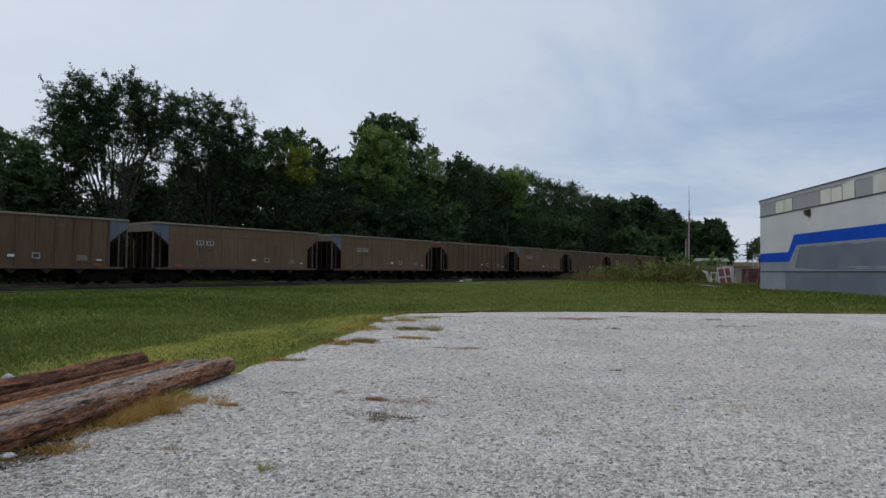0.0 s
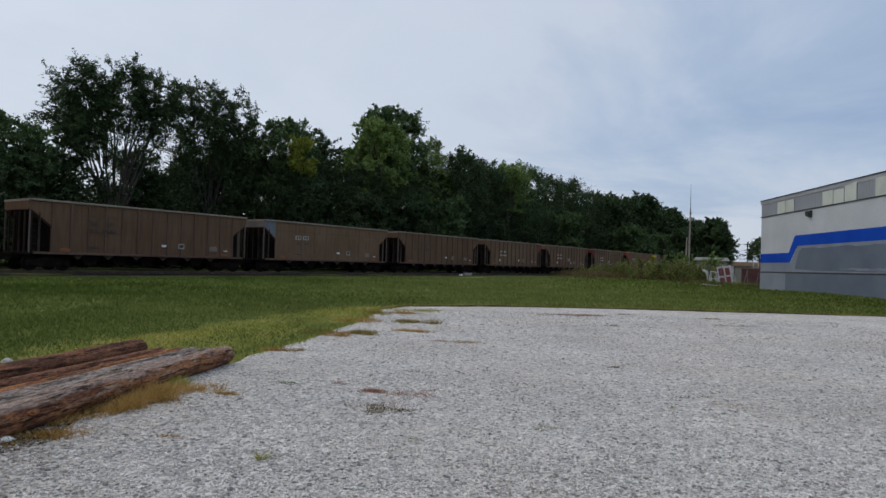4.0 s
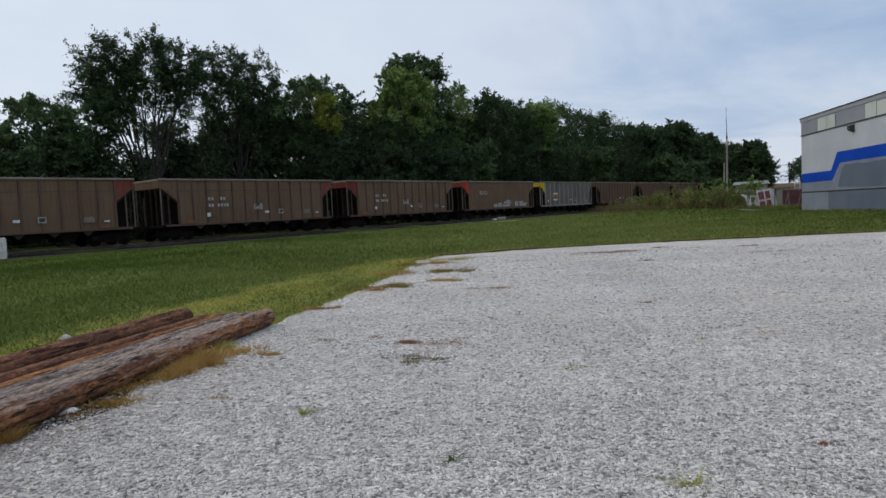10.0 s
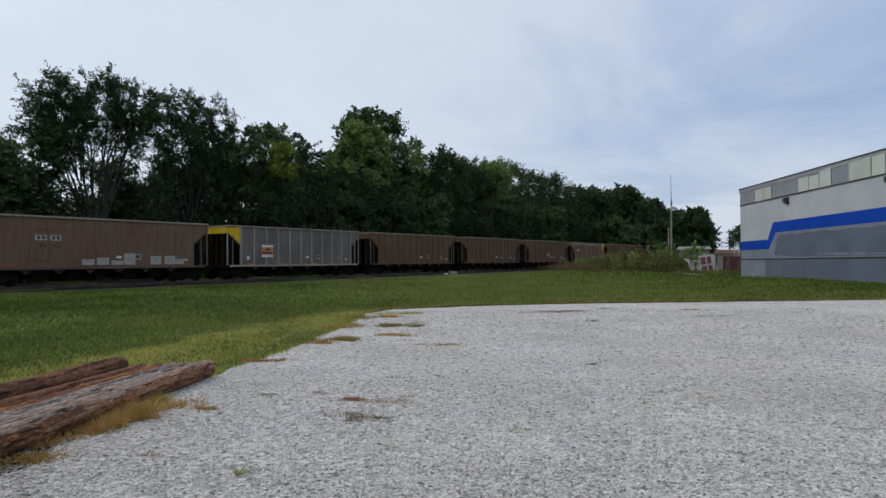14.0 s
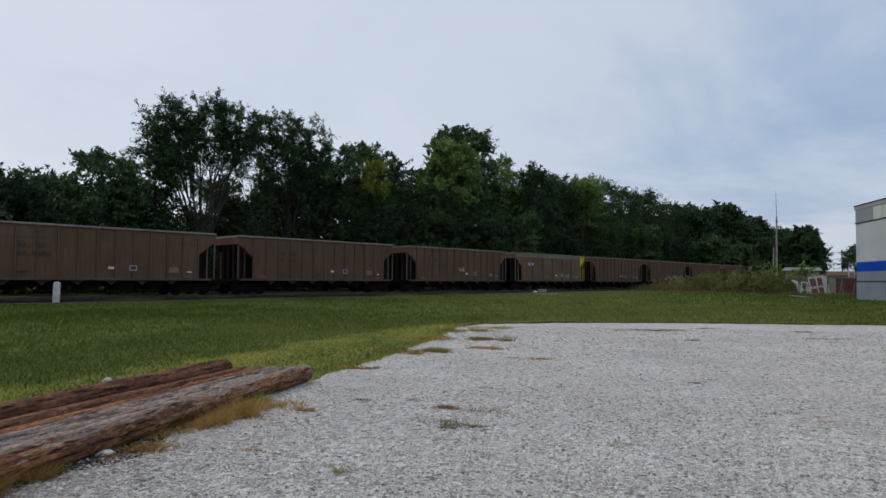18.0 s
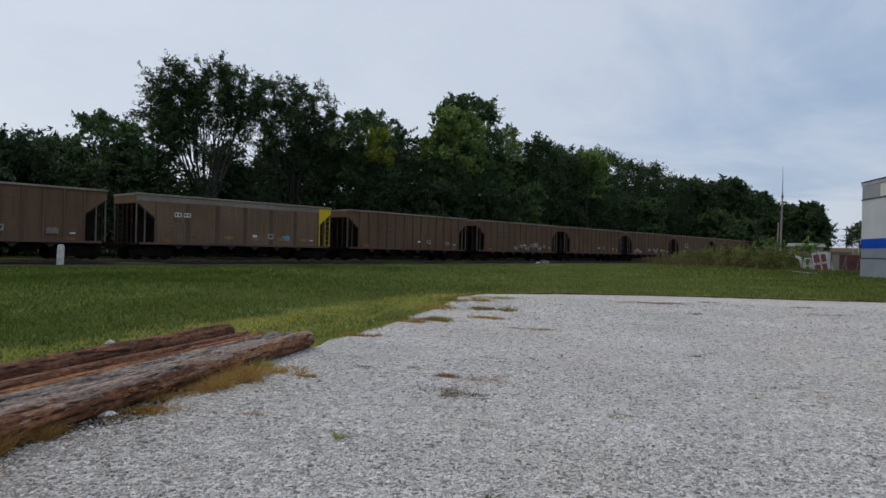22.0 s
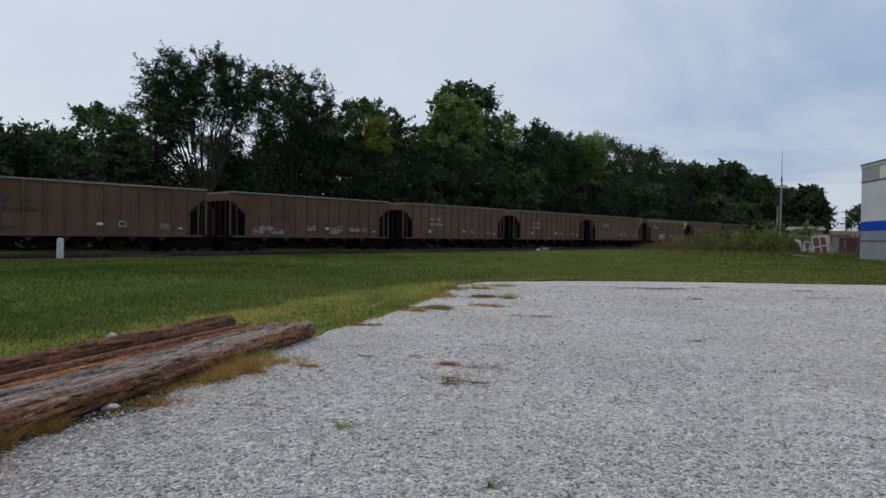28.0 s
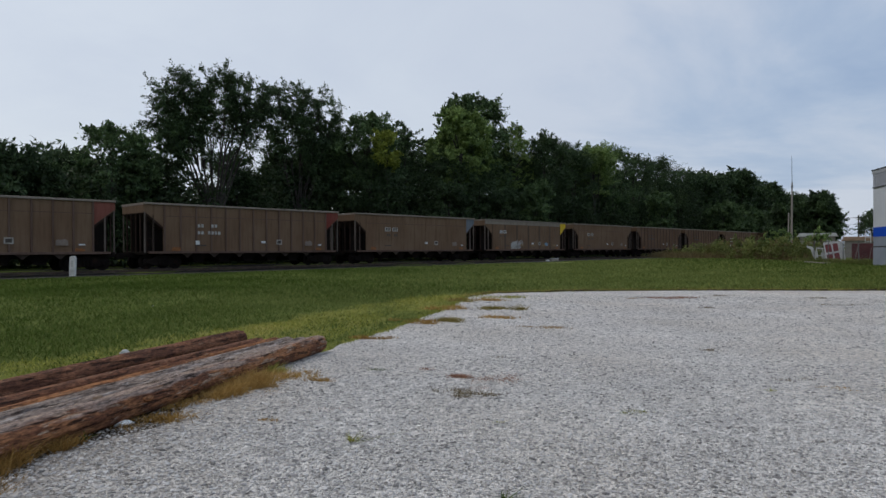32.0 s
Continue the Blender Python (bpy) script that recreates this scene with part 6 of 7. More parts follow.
def build_tufts():
    O = M["grass_olive"]
    G, D, R_, Y, W = M["grass_green"], M["grass_dry"], M["grass_rust"], M["grass_yellow"], M["weed_dry"]
    # bare dry patches and weeds on the lot
    for i, (x, y, n, sp, h, mat, sq, label) in enumerate((
            (-0.67, 7.30, 260, 0.10, 0.05, R_, 0.5, "flat rust-brown dead weed on the gravel"), (-0.23, 7.29, 420, 0.13, 0.03, R_, 1.2, "sparse rust-brown dead weed on the gravel"),
            (-0.57, 6.45, 170, 0.12, 0.06, M["weed_dry"], 0.5, "dull olive-brown weed on the gravel"), (-1.13, 7.72, 90, 0.09, 0.03, R_, 0.4, "thin brown dead weed on the gravel"),
            (-1.28, 4.77, 40, 0.05, 0.10, Y, 0.8, "small fresh green tuft on the gravel"), (-2.13, 5.26, 60, 0.045, 0.03, D, 0.8, "orange-brown dead weed on the gravel"),
            (-0.12, 3.78, 55, 0.05, 0.08, G, 0.8, "small dark green weed on the gravel"), (1.20, 3.36, 55, 0.06, 0.08, Y, 0.8, "pale green weed on the gravel"),
            (2.14, 3.90, 60, 0.035, 0.03, R_, 0.8, "curled reddish dead leaf on the gravel"), (-0.16, 15.25, 60, 0.08, 0.13, O, 0.8, "dark upright weed on the gravel"),
            (-0.88, 15.45, 260, 0.22, 0.07, O, 0.8, "yellowing grass patch on the gravel"), (-0.74, 13.5, 240, 0.24, 0.05, D, 0.4, "dry tan grass patch on the gravel"),
            (-1.56, 12.75, 280, 0.18, 0.07, O, 0.6, "yellowing grass patch on the gravel"), (-2.12, 12.74, 200, 0.20, 0.05, D, 0.5, "dry tan grass patch on the gravel"),
            (-1.80, 17.7, 260, 0.26, 0.07, O, 0.8, "yellowing grass patch on the gravel"), (-1.93, 15.5, 240, 0.22, 0.08, D, 0.8, "dry tan grass patch on the gravel"), (-1.15, 18.0, 260, 0.30, 0.07, D, 0.6, "dry tan grass patch on the gravel"), (-1.0, 19.0, 320, 0.40, 0.05, Y, 0.5, "yellowing grass patch on the gravel"),
            (0.25, 12.0, 140, 0.22, 0.03, D, 0.3, "thin dry weed on the gravel"), (-2.45, 10.2, 200, 0.14, 0.05, D, 0.5, "dry tan grass patch on the gravel"),
            (-2.32, 6.9, 160, 0.10, 0.05, D, 0.5, "dry brown grass wisp on the gravel"), (4.28, 19.3, 420, 0.45, 0.04, R_, 0.4, "brown dead weed at the lot's far side"),
            (2.48, 7.0, 30, 0.06, 0.04, Y, 0.6, "pale green weed on the gravel"), (3.11, 7.2, 70, 0.08, 0.03, D, 0.6, "dry weed on the gravel"),
            (7.72, 17.42, 60, 0.22, 0.04, W, 0.3, "thin dark dead weed on the gravel"), (8.20, 19.72, 60, 0.16, 0.05, W, 0.4, "thin dark dead weed on the gravel"), (5.73, 20.34, 60, 0.22, 0.04, W, 0.3, "thin dark dead weed on the gravel"),
            (4.24, 16.28, 50, 0.10, 0.04, W, 0.4, "thin dark dead weed on the gravel"), (2.94, 19.04, 50, 0.16, 0.04, D, 0.4, "thin dry weed on the gravel"), (2.81, 7.56, 40, 0.06, 0.03, W, 0.5, "small dark dead weed on the gravel"),
            (3.08, 7.66, 40, 0.05, 0.03, W, 0.5, "small dark dead weed on the gravel"), (2.25, 5.88, 30, 0.05, 0.02, W, 0.6, "small dark dead weed on the gravel"), (2.56, 9.62, 30, 0.06, 0.03, W, 0.4, "small dark dead weed on the gravel"),
            (2.30, 5.24, 50, 0.08, 0.02, W, 0.4, "small dark dead weed on the gravel"), (-0.35, 8.68, 40, 0.07, 0.03, W, 0.4, "small dark dead weed on the gravel"), (0.22, 6.76, 30, 0.06, 0.02, W, 0.4, "small dark dead weed on the gravel"),
            (-0.22, 5.45, 26, 0.04, 0.03, Y, 0.6, "tiny green weed on the gravel"), (-0.85, 5.14, 40, 0.06, 0.02, W, 0.6, "small dark dead weed on the gravel"), (-1.76, 5.70, 40, 0.06, 0.02, R_, 0.5, "thin brown dead weed on the gravel"), (-1.95, 12.3, 150, 0.16, 0.05, D, 0.4, "dry tan grass patch on the gravel"),
            (-1.79, 7.6, 60, 0.07, 0.04, G, 0.6, "small green weed on the gravel"), (0.95, 5.9, 60, 0.06, 0.03, Y, 0.6, "pale green weed on the gravel"))):
        tuft(x, y, n, sp, h, mat, 300 + i, label, squash=sq)
    # dry grass along the front pole
    for i, (x, y, n, sp, h, mat) in enumerate(((-2.87, 6.38, 900, 0.11, 0.17, D), (-2.99, 6.62, 700, 0.10, 0.20, D), (-3.00, 6.05, 600, 0.10, 0.14, D), (-3.10, 5.75, 260, 0.09, 0.10, D), (-2.93, 5.21, 500, 0.12, 0.07, D), (-3.12, 5.12, 420, 0.10, 0.08, D),
                                                (-2.89, 7.28, 320, 0.06, 0.15, Y), (-2.82, 7.18, 300, 0.10, 0.09, D), (-2.58, 7.05, 420, 0.10, 0.10, D), (-2.51, 6.31, 90, 0.09, 0.03, D), (-2.19, 5.78, 40, 0.07, 0.02, R_), (-3.33, 4.3, 420, 0.07, 0.15, D), (-3.39, 3.9, 800, 0.09, 0.20, D),
                                                (-3.46, 3.4, 600, 0.11, 0.17, D), (-3.20, 3.6, 300, 0.13, 0.05, D), (-3.34, 4.55, 70, 0.05, 0.10, G), (-3.14, 5.6, 160, 0.07, 0.10, D))):
        t = tuft(x, y, n, sp, h * 0.78, mat, 340 + i, "long dry tan grass leaning against the poles" if mat is D else "green grass growing against the poles", lean=0.85, w=0.0075)
    # crumbs and stems in the dirt before the front pole, dark for its shade
    r = np.random.default_rng(377)
    n = 8000
    f = 0.74 * r.random(n)
    gap = -0.09 + 0.42 * r.random(n) ** 1.7 * (0.65 + 0.35 * np.sin(f * 23))
    x, y = -3.55 + 0.80 * f + gap, 3.1 + 5.6 * f
    v, c = blades(x, y, 0.006 + 0.010 * r.random(n), 0.008 + 0.012 * r.random(n), r, 3.0)
    v[:, 2] += 0.022
    stuff("pole_litter", "brown bark crumbs and dead stems, darkened for the pole's shade", "litter", v, c, M["soil"])


build_tufts()


def build_stones():
    """The loose crushed stones of the lot nearest to the way."""
    r = np.random.default_rng(51)
    base = np.array([(0, 0, 1), (0.894, 0, 0.447), (0.276, 0.851, 0.447), (-0.724, 0.526, 0.447), (-0.724, -0.526, 0.447), (0.276, -0.851, 0.447), (0.724, 0.526, -0.447), (-0.276, 0.851, -0.447), (-0.894, 0, -0.447), (-0.276, -0.851, -0.447), (0.724, -0.526, -0.447), (0, 0, -1)])
    faces = np.array([(0, 1, 2), (0, 2, 3), (0, 3, 4), (0, 4, 5), (0, 5, 1), (1, 6, 2), (2, 7, 3), (3, 8, 4), (4, 9, 5), (5, 10, 1)])
    V, F, k = [], [], 0
    for x0, x1, y0, y1, n, size in ((-4, 4.2, 2.2, 5.0, 25000, 0.0112), (-4, 5.5, 5.0, 8.5, 15000, 0.0125), (-4, 9, 8.5, 14, 9000, 0.015), (-2.5, 12, 14, 20, 6000, 0.019)):
        x, y = x0 + (x1 - x0) * r.random(n), y0 + (y1 - y0) * r.random(n)
        keep = inside_lot(x, y)
        x, y = x[keep], y[keep]
        n = len(x)
        sc = size * (0.45 + 1.1 * r.random((n, 1, 1)) ** 1.6) * (0.7 + 0.6 * r.random((n, 1, 3)))
        sc[:, :, 2] *= 0.5
        v = base[None] * (1 + 1.1 * (r.random((n, 12, 1)) - 0.5)) * sc
        a = r.random(n) * math.tau
        c, s = np.cos(a)[:, None], np.sin(a)[:, None]
        v = np.stack([v[:, :, 0] * c - v[:, :, 1] * s, v[:, :, 0] * s + v[:, :, 1] * c, v[:, :, 2]], -1)
        v += np.stack([x, y, land_np(x, y) + 0.012 + 0.3 * size * r.random(n)], -1)[:, None, :]
        V.append(v.reshape(-1, 3))
        F.append((faces[None] + (np.arange(n) * 12)[:, None, None]).reshape(-1, 3) + k)
        k += n * 12
    stuff("crushed_stone", "loose pale grey crushed stones", "gravel", np.concatenate(V), np.concatenate(F), M["stone"])


build_stones()


# ---- the poles that lie at the lot's edge ----
def pole(end, near, r_end, r_near, mat, seed, label, knots=4, worn=0.10, grooves=(), scars=()):
    """A timber pole on the ground: uneven, a little bowed, with torn-out hollows along the grain, checks and knots.
    scars: (way along it, angle round it, length) of trimmed branches"""
    r = random.Random(seed)
    e, n = Vector((*end, 0)), Vector((*near, 0))
    d = n - e
    L = d.length
    ob = empty("timber_pole", label, "timber pole", "poles lying at the lot's edge")
    ang = math.degrees(math.atan2(d.y, d.x)) - 90
    ob.matrix_basis = pose(e.x, e.y, land(e.x, e.y) + r_end, math.degrees(math.atan2(r_near - r_end + land(*near) - land(*end), L)), 0, ang)
    bm = bmesh.new()
    ns, nk = 165, 46
    rings = []
    ph = r.random() * 9
    for i in range(ns + 1):
        t = i / ns
        y = t * L
        rad = r_end + (r_near - r_end) * t
        ring = []
        for k in range(nk):
            a = k * math.tau / nk
            ca, sa = math.cos(a), math.sin(a)
            q = 1 + 0.06 * noise.noise((ca * 1.5 + ph, sa * 1.5, y * 1.6)) + 0.06 * noise.noise((ca * 4 + ph, sa * 4, y * 0.6)) + 0.035 * noise.noise((ca * 11 + ph, sa * 11, y * 1.4))
            g = noise.noise((ca * 3.2 + ph * 2, sa * 3.2, y * 1.15 + ph))
            q -= worn * max(0.0, min(1.0, (g - 0.16) / 0.10)) * (0.7 + 0.3 * noise.noise((ca * 9, sa * 9, y * 4)))
            for gy in grooves:
                q -= 0.09 * max(0.0, 1 - abs(y - gy - 0.02 * sa) / 0.045)
            if y < 0.1:
                q -= 0.10 * (1 - y / 0.1) ** 2
            ring.append(bm.verts.new((rad * q * ca + 0.03 * math.sin(t * 5 + ph), y, rad * q * sa)))
        rings.append(ring)
    for a, b in zip(rings, rings[1:]):
        for k in range(nk):
            bm.faces.new((a[k], b[k], b[(k + 1) % nk], a[(k + 1) % nk]))
    bmesh.ops.recalc_face_normals(bm, faces=bm.faces[:])
    for f in bm.faces:
        f.smooth = True
    part("shaft", bm, mat, ob)
    for t, rad in ((0.0, r_end), (L, r_near)):
        bm = bmesh.new()
        sgn = -1 if t == 0 else 1
        c = bm.verts.new((0.03 * math.sin((t / L) * 5 + ph), t + sgn * 0.012, 0))
        rad *= 0.90 if t == 0 else 1.0
        rim = [bm.verts.new((rad * 0.97 * math.cos(k * math.tau / 20) + 0.03 * math.sin((t / L) * 5 + ph), t, rad * 0.97 * math.sin(k * math.tau / 20))) for k in range(20)]
        for k in range(20):
            bm.faces.new((c, rim[k], rim[(k + 1) % 20]))
        bmesh.ops.recalc_face_normals(bm, faces=bm.faces[:])
        part("cut_end", bm, M["wood_end"], ob, "sawn end of the pole")
    for i in range(knots):
        t = (0.1 + 0.8 * r.random())
        a = radians(r.uniform(-20, 130))
        rad = (r_end + (r_near - r_end) * t)
        bm = bmesh.new()
        tube(bm, [(0, 0, -0.02), (0, 0, 0.012)], [0.05, 0.035], 9)
        kn = part("knot", bm, M["wood_end"], ob, "trimmed branch knot")
        kn.matrix_basis = Matrix.Translation((rad * math.cos(a) + 0.03 * math.sin(t * 5 + ph), t * L, rad * math.sin(a))) @ Matrix.Rotation(math.pi / 2 - a, 4, "Y")
    for y, deg, size in scars:
        a, rad = radians(deg), r_end + (r_near - r_end) * y / L
        bm = bmesh.new()
        ring = [[bm.verts.new((f * 0.42 * size * math.cos(k * math.tau / 14) * (1 + 0.2 * noise.noise((k * 0.9, y, f))), f * size * math.sin(k * math.tau / 14), zz)) for k in range(14)] for f, zz in ((1.0, -0.025), (0.85, 0.008), (0.45, 0.012))]
        for p0, p1 in zip(ring, ring[1:]):
            for k in range(14):
                bm.faces.new((p0[k], p0[(k + 1) % 14], p1[(k + 1) % 14], p1[k]))
        bm.faces.new(ring[-1])
        bmesh.ops.recalc_face_normals(bm, faces=bm.faces[:])
        sc = part("branch_scar", bm, M["wood_orange"], ob, "pale oval scar of a trimmed branch")
        sc.matrix_basis = Matrix.Translation((rad * math.cos(a) + 0.03 * math.sin(y / L * 5 + ph), y, rad * math.sin(a))) @ Matrix.Rotation(math.pi / 2 - a, 4, "Y")
    return ob


def build_poles():
    B, O, G = M["wood_brown"], M["wood_orange"], M["wood_grey"]
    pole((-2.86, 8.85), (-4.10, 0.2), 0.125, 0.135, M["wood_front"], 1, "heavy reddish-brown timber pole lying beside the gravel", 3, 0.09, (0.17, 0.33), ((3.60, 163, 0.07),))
    pole((-3.10, 8.85), (-4.36, 0.2), 0.110, 0.122, G, 2, "weathered grey timber pole with peeling surface", 1, 0.26)
    pole((-3.33, 8.92), (-4.63, 0.3), 0.105, 0.114, G, 3, "weathered grey timber pole with splits", 1, 0.30)
    pole((-3.57, 9.05), (-4.90, 0.5), 0.090, 0.095, O, 4, "orange-brown timber pole in the row", 2)
    pole((-3.84, 9.00), (-5.18, 0.4), 0.090, 0.095, B, 5, "dark brown timber pole in the row", 2)
    pole((-4.20, 9.20), (-5.58, 0.6), 0.128, 0.126, B, 6, "dark reddish-brown timber pole at the back of the row", 3)


build_poles()


def rock(x, y, size, mat, name, label, category, seed, flat=0.5):
    r = random.Random(seed)
    bm = bmesh.new()
    bmesh.ops.create_icosphere(bm, subdivisions=2, radius=1)
    for v in bm.verts:
        v.co *= 1 + 0.35 * noise.noise(v.co * 1.7 + Vector((seed, 0, 0)))
        v.co.x *= size
        v.co.y *= size * 0.7
        v.co.z *= size * flat
    ob = part(name, bm, mat)
    q = bpy.context
    ob.matrix_basis = pose(x, y, land(x, y) + size * flat * 0.55, 0, 0, r.random() * 180)
    return tagged(ob, label, category)


rock(-3.30, 4.98, 0.085, M["white_stone"], "white_stone", "smooth white stone at the foot of the pole", "stone", 3, 0.36)
rock(-3.42, 4.62, 0.06, M["post_white"], "white_stone", "small whitish stone at the foot of the pole", "stone", 5)
rock(-0.53, 3.34, 0.016, M["teal"], "plastic_scrap", "tiny teal plastic scrap on the gravel", "litter", 14, 0.5)
rock(-5.48, 8.3, 0.062, M["off_white"], "concrete_chunk", "pale concrete chunk in the grass behind the poles", "rubble", 8, 0.8)
rock(-9.3, 15.2, 0.04, M["off_white"], "litter", "small pale scrap lying on the lawn", "litter", 11, 0.4)


# ---- beside the track ----
def build_trackside():
    q = on_track(11.84, 36.0)
    p = empty("marker_post", "white painted concrete marker post with rounded top beside the track", "marker post")
    p.matrix_basis = pose(q.x, q.y, q.z - 0.05, 0, 1.5, 10)
    bm = bmesh.new()
    add_prism(bm, [(-0.145, -0.2), (0.145, -0.2), (0.14, 0.97), (0.11, 1.05), (0.05, 1.09), (-0.05, 1.09), (-0.11, 1.05), (-0.14, 0.97)], -0.09, 0.09)
    bmesh.ops.bevel(bm, geom=bm.edges[:], offset=0.015, segments=1, affect="EDGES")
    part("post", bm, M["post_white"], p)
    bm = bmesh.new()
    for k, (w, z) in enumerate(((0.07, 0.80), (0.08, 0.68), (0.06, 0.56))):
        add_box(bm, -w / 2, w / 2, -0.004, 0, z, z + 0.06)
    at(part("lettering", bm, M["paint_pale"], p, "worn lettering as bars"), 0, -0.091, 0)
    q = on_track(58.4, 37.2)
    b = empty("concrete_box", "low pale concrete cable box on the ballast", "utility box")
    b.matrix_basis = pose(q.x, q.y, q.z + 0.10, 0, 0, 25)
    part("body", box_bm(-0.40, 0.40, -0.22, 0.22, -0.1, 0.14, 0.02), M["paint_pale"], b)
    part("lid", box_bm(-0.43, 0.43, -0.25, 0.25, 0.14, 0.19, 0.015), M["off_white"], b, "paler lid")
    rock(*on_track(56.2, 36.6)[:2], 0.22, M["paint_white"], "white_rag", "crumpled white bag beside the track", "litter", 21, 0.55)


build_trackside()


# ---- weeds, fence and yard behind the lawn ----
def build_weeds():
    r = np.random.default_rng(61)
    # a belt from the track's edge towards the fence, tallest in its middle
    path = [((19.5, 92.5), 1.2), ((22.0, 88.0), 1.9), ((23.5, 84.0), 2.4), ((25.2, 80.5), 2.7), ((26.8, 77.5), 2.9), ((28.6, 75.0), 2.7), ((29.8, 73.0), 1.9)]
    cl, dry = [], []
    for (a, ha), (b, hb) in zip(path, path[1:]):
        for k in range(60):
            t = r.random()
            x, y = a[0] + (b[0] - a[0]) * t + r.normal() * 0.9, a[1] + (b[1] - a[1]) * t + r.normal() * 1.6
            h = (ha + (hb - ha) * t) * (0.25 + 0.65 * r.random())
            for z in np.arange(0.3, h, 0.55):
                (cl if r.random() < 0.88 else dry).append((x + r.normal() * 0.2, y, land(x, y) + z, 0.55, 0.5))
    for g, mat, name, label in ((cl, M["weed"], "weeds", "tall green roadside weeds and saplings"), (dry, M["weed_dry"], "dry_weeds", "browned seed heads among the weeds")):
        pts, axes = crown_points(g, 125, r)
        v, f = leaf_cards(pts, axes, 0.092 * (0.6 + 0.8 * r.random(len(pts))), r)
        stuff(name, label, "weeds", v, f, mat)
    # broad-leaved saplings that stand over the weeds
    sap = []
    for x, y, h in ((29.4, 79.2, 3.6), (28.8, 79.8, 3.2), (32.2, 79.6, 3.5), (32.8, 79.0, 3.1), (31.8, 78.6, 2.6), (27.0, 81.0, 3.0)):
        for k in range(9):
            z = h * (0.35 + 0.65 * r.random())
            sap.append((x + r.normal() * 0.55, y + r.normal() * 0.5, land(x, y) + z, 0.45, 0.42))
    pts, axes = crown_points(sap, 150, r)
    v, f = leaf_cards(pts, axes, 0.12 * (0.6 + 0.8 * r.random(len(pts))), r)
    stuff("saplings", "bright green broad-leaved saplings among the weeds", "saplings", v, f, LEAF["light"])
    n = 5000
    t = r.random(n)
    x, y = 17.0 + 12.5 * t + r.normal(size=n) * 0.8, 93.0 - 19.5 * t + r.normal(size=n) * 0.8 - 1.2
    v, f = blades(x, y, 0.4 + 0.7 * r.random(n), np.full(n, 0.07), r, 0.35)
    stuff("tall_grass", "tall dry grass before the weeds", "grass", v, f, M["weed_dry"])
    # rough grass at the fence
    n = 3500
    t = r.random(n)
    x, y = 24.2 + 4.2 * t + r.normal(size=n) * 0.3, 62.0 - 5.0 * t + r.normal(size=n) * 0.4
    v, f = blades(x, y, 0.25 + 0.35 * r.random(n), np.full(n, 0.04), r, 0.4)
    stuff("fence_grass", "rough grass along the fence", "grass", v, f, M["weed"])


build_weeds()


def panel_thing(name, label, category, x, y, w, h, mat, turn, tilt=0.0, bars=None, bar_mat=None, lift=0.0, roll=0.0):
    """A standing board with a raised rim and painted fields."""
    t = empty(name, label, category)
    t.matrix_basis = pose(x, y, land(x, y) + lift, tilt, roll, turn)
    part("board", box_bm(-w / 2, w / 2, -0.04, 0.04, 0, h, 0.01), mat, t)
    for i, (x0, x1, z0, z1, rot) in enumerate(bars or ()):
        b = part("painted_bar", box_bm(x0, x1, -0.012, 0, z0, z1), bar_mat, t)
        b.matrix_basis = pose(0, -0.042, 0, 0, rot, 0)
    return t


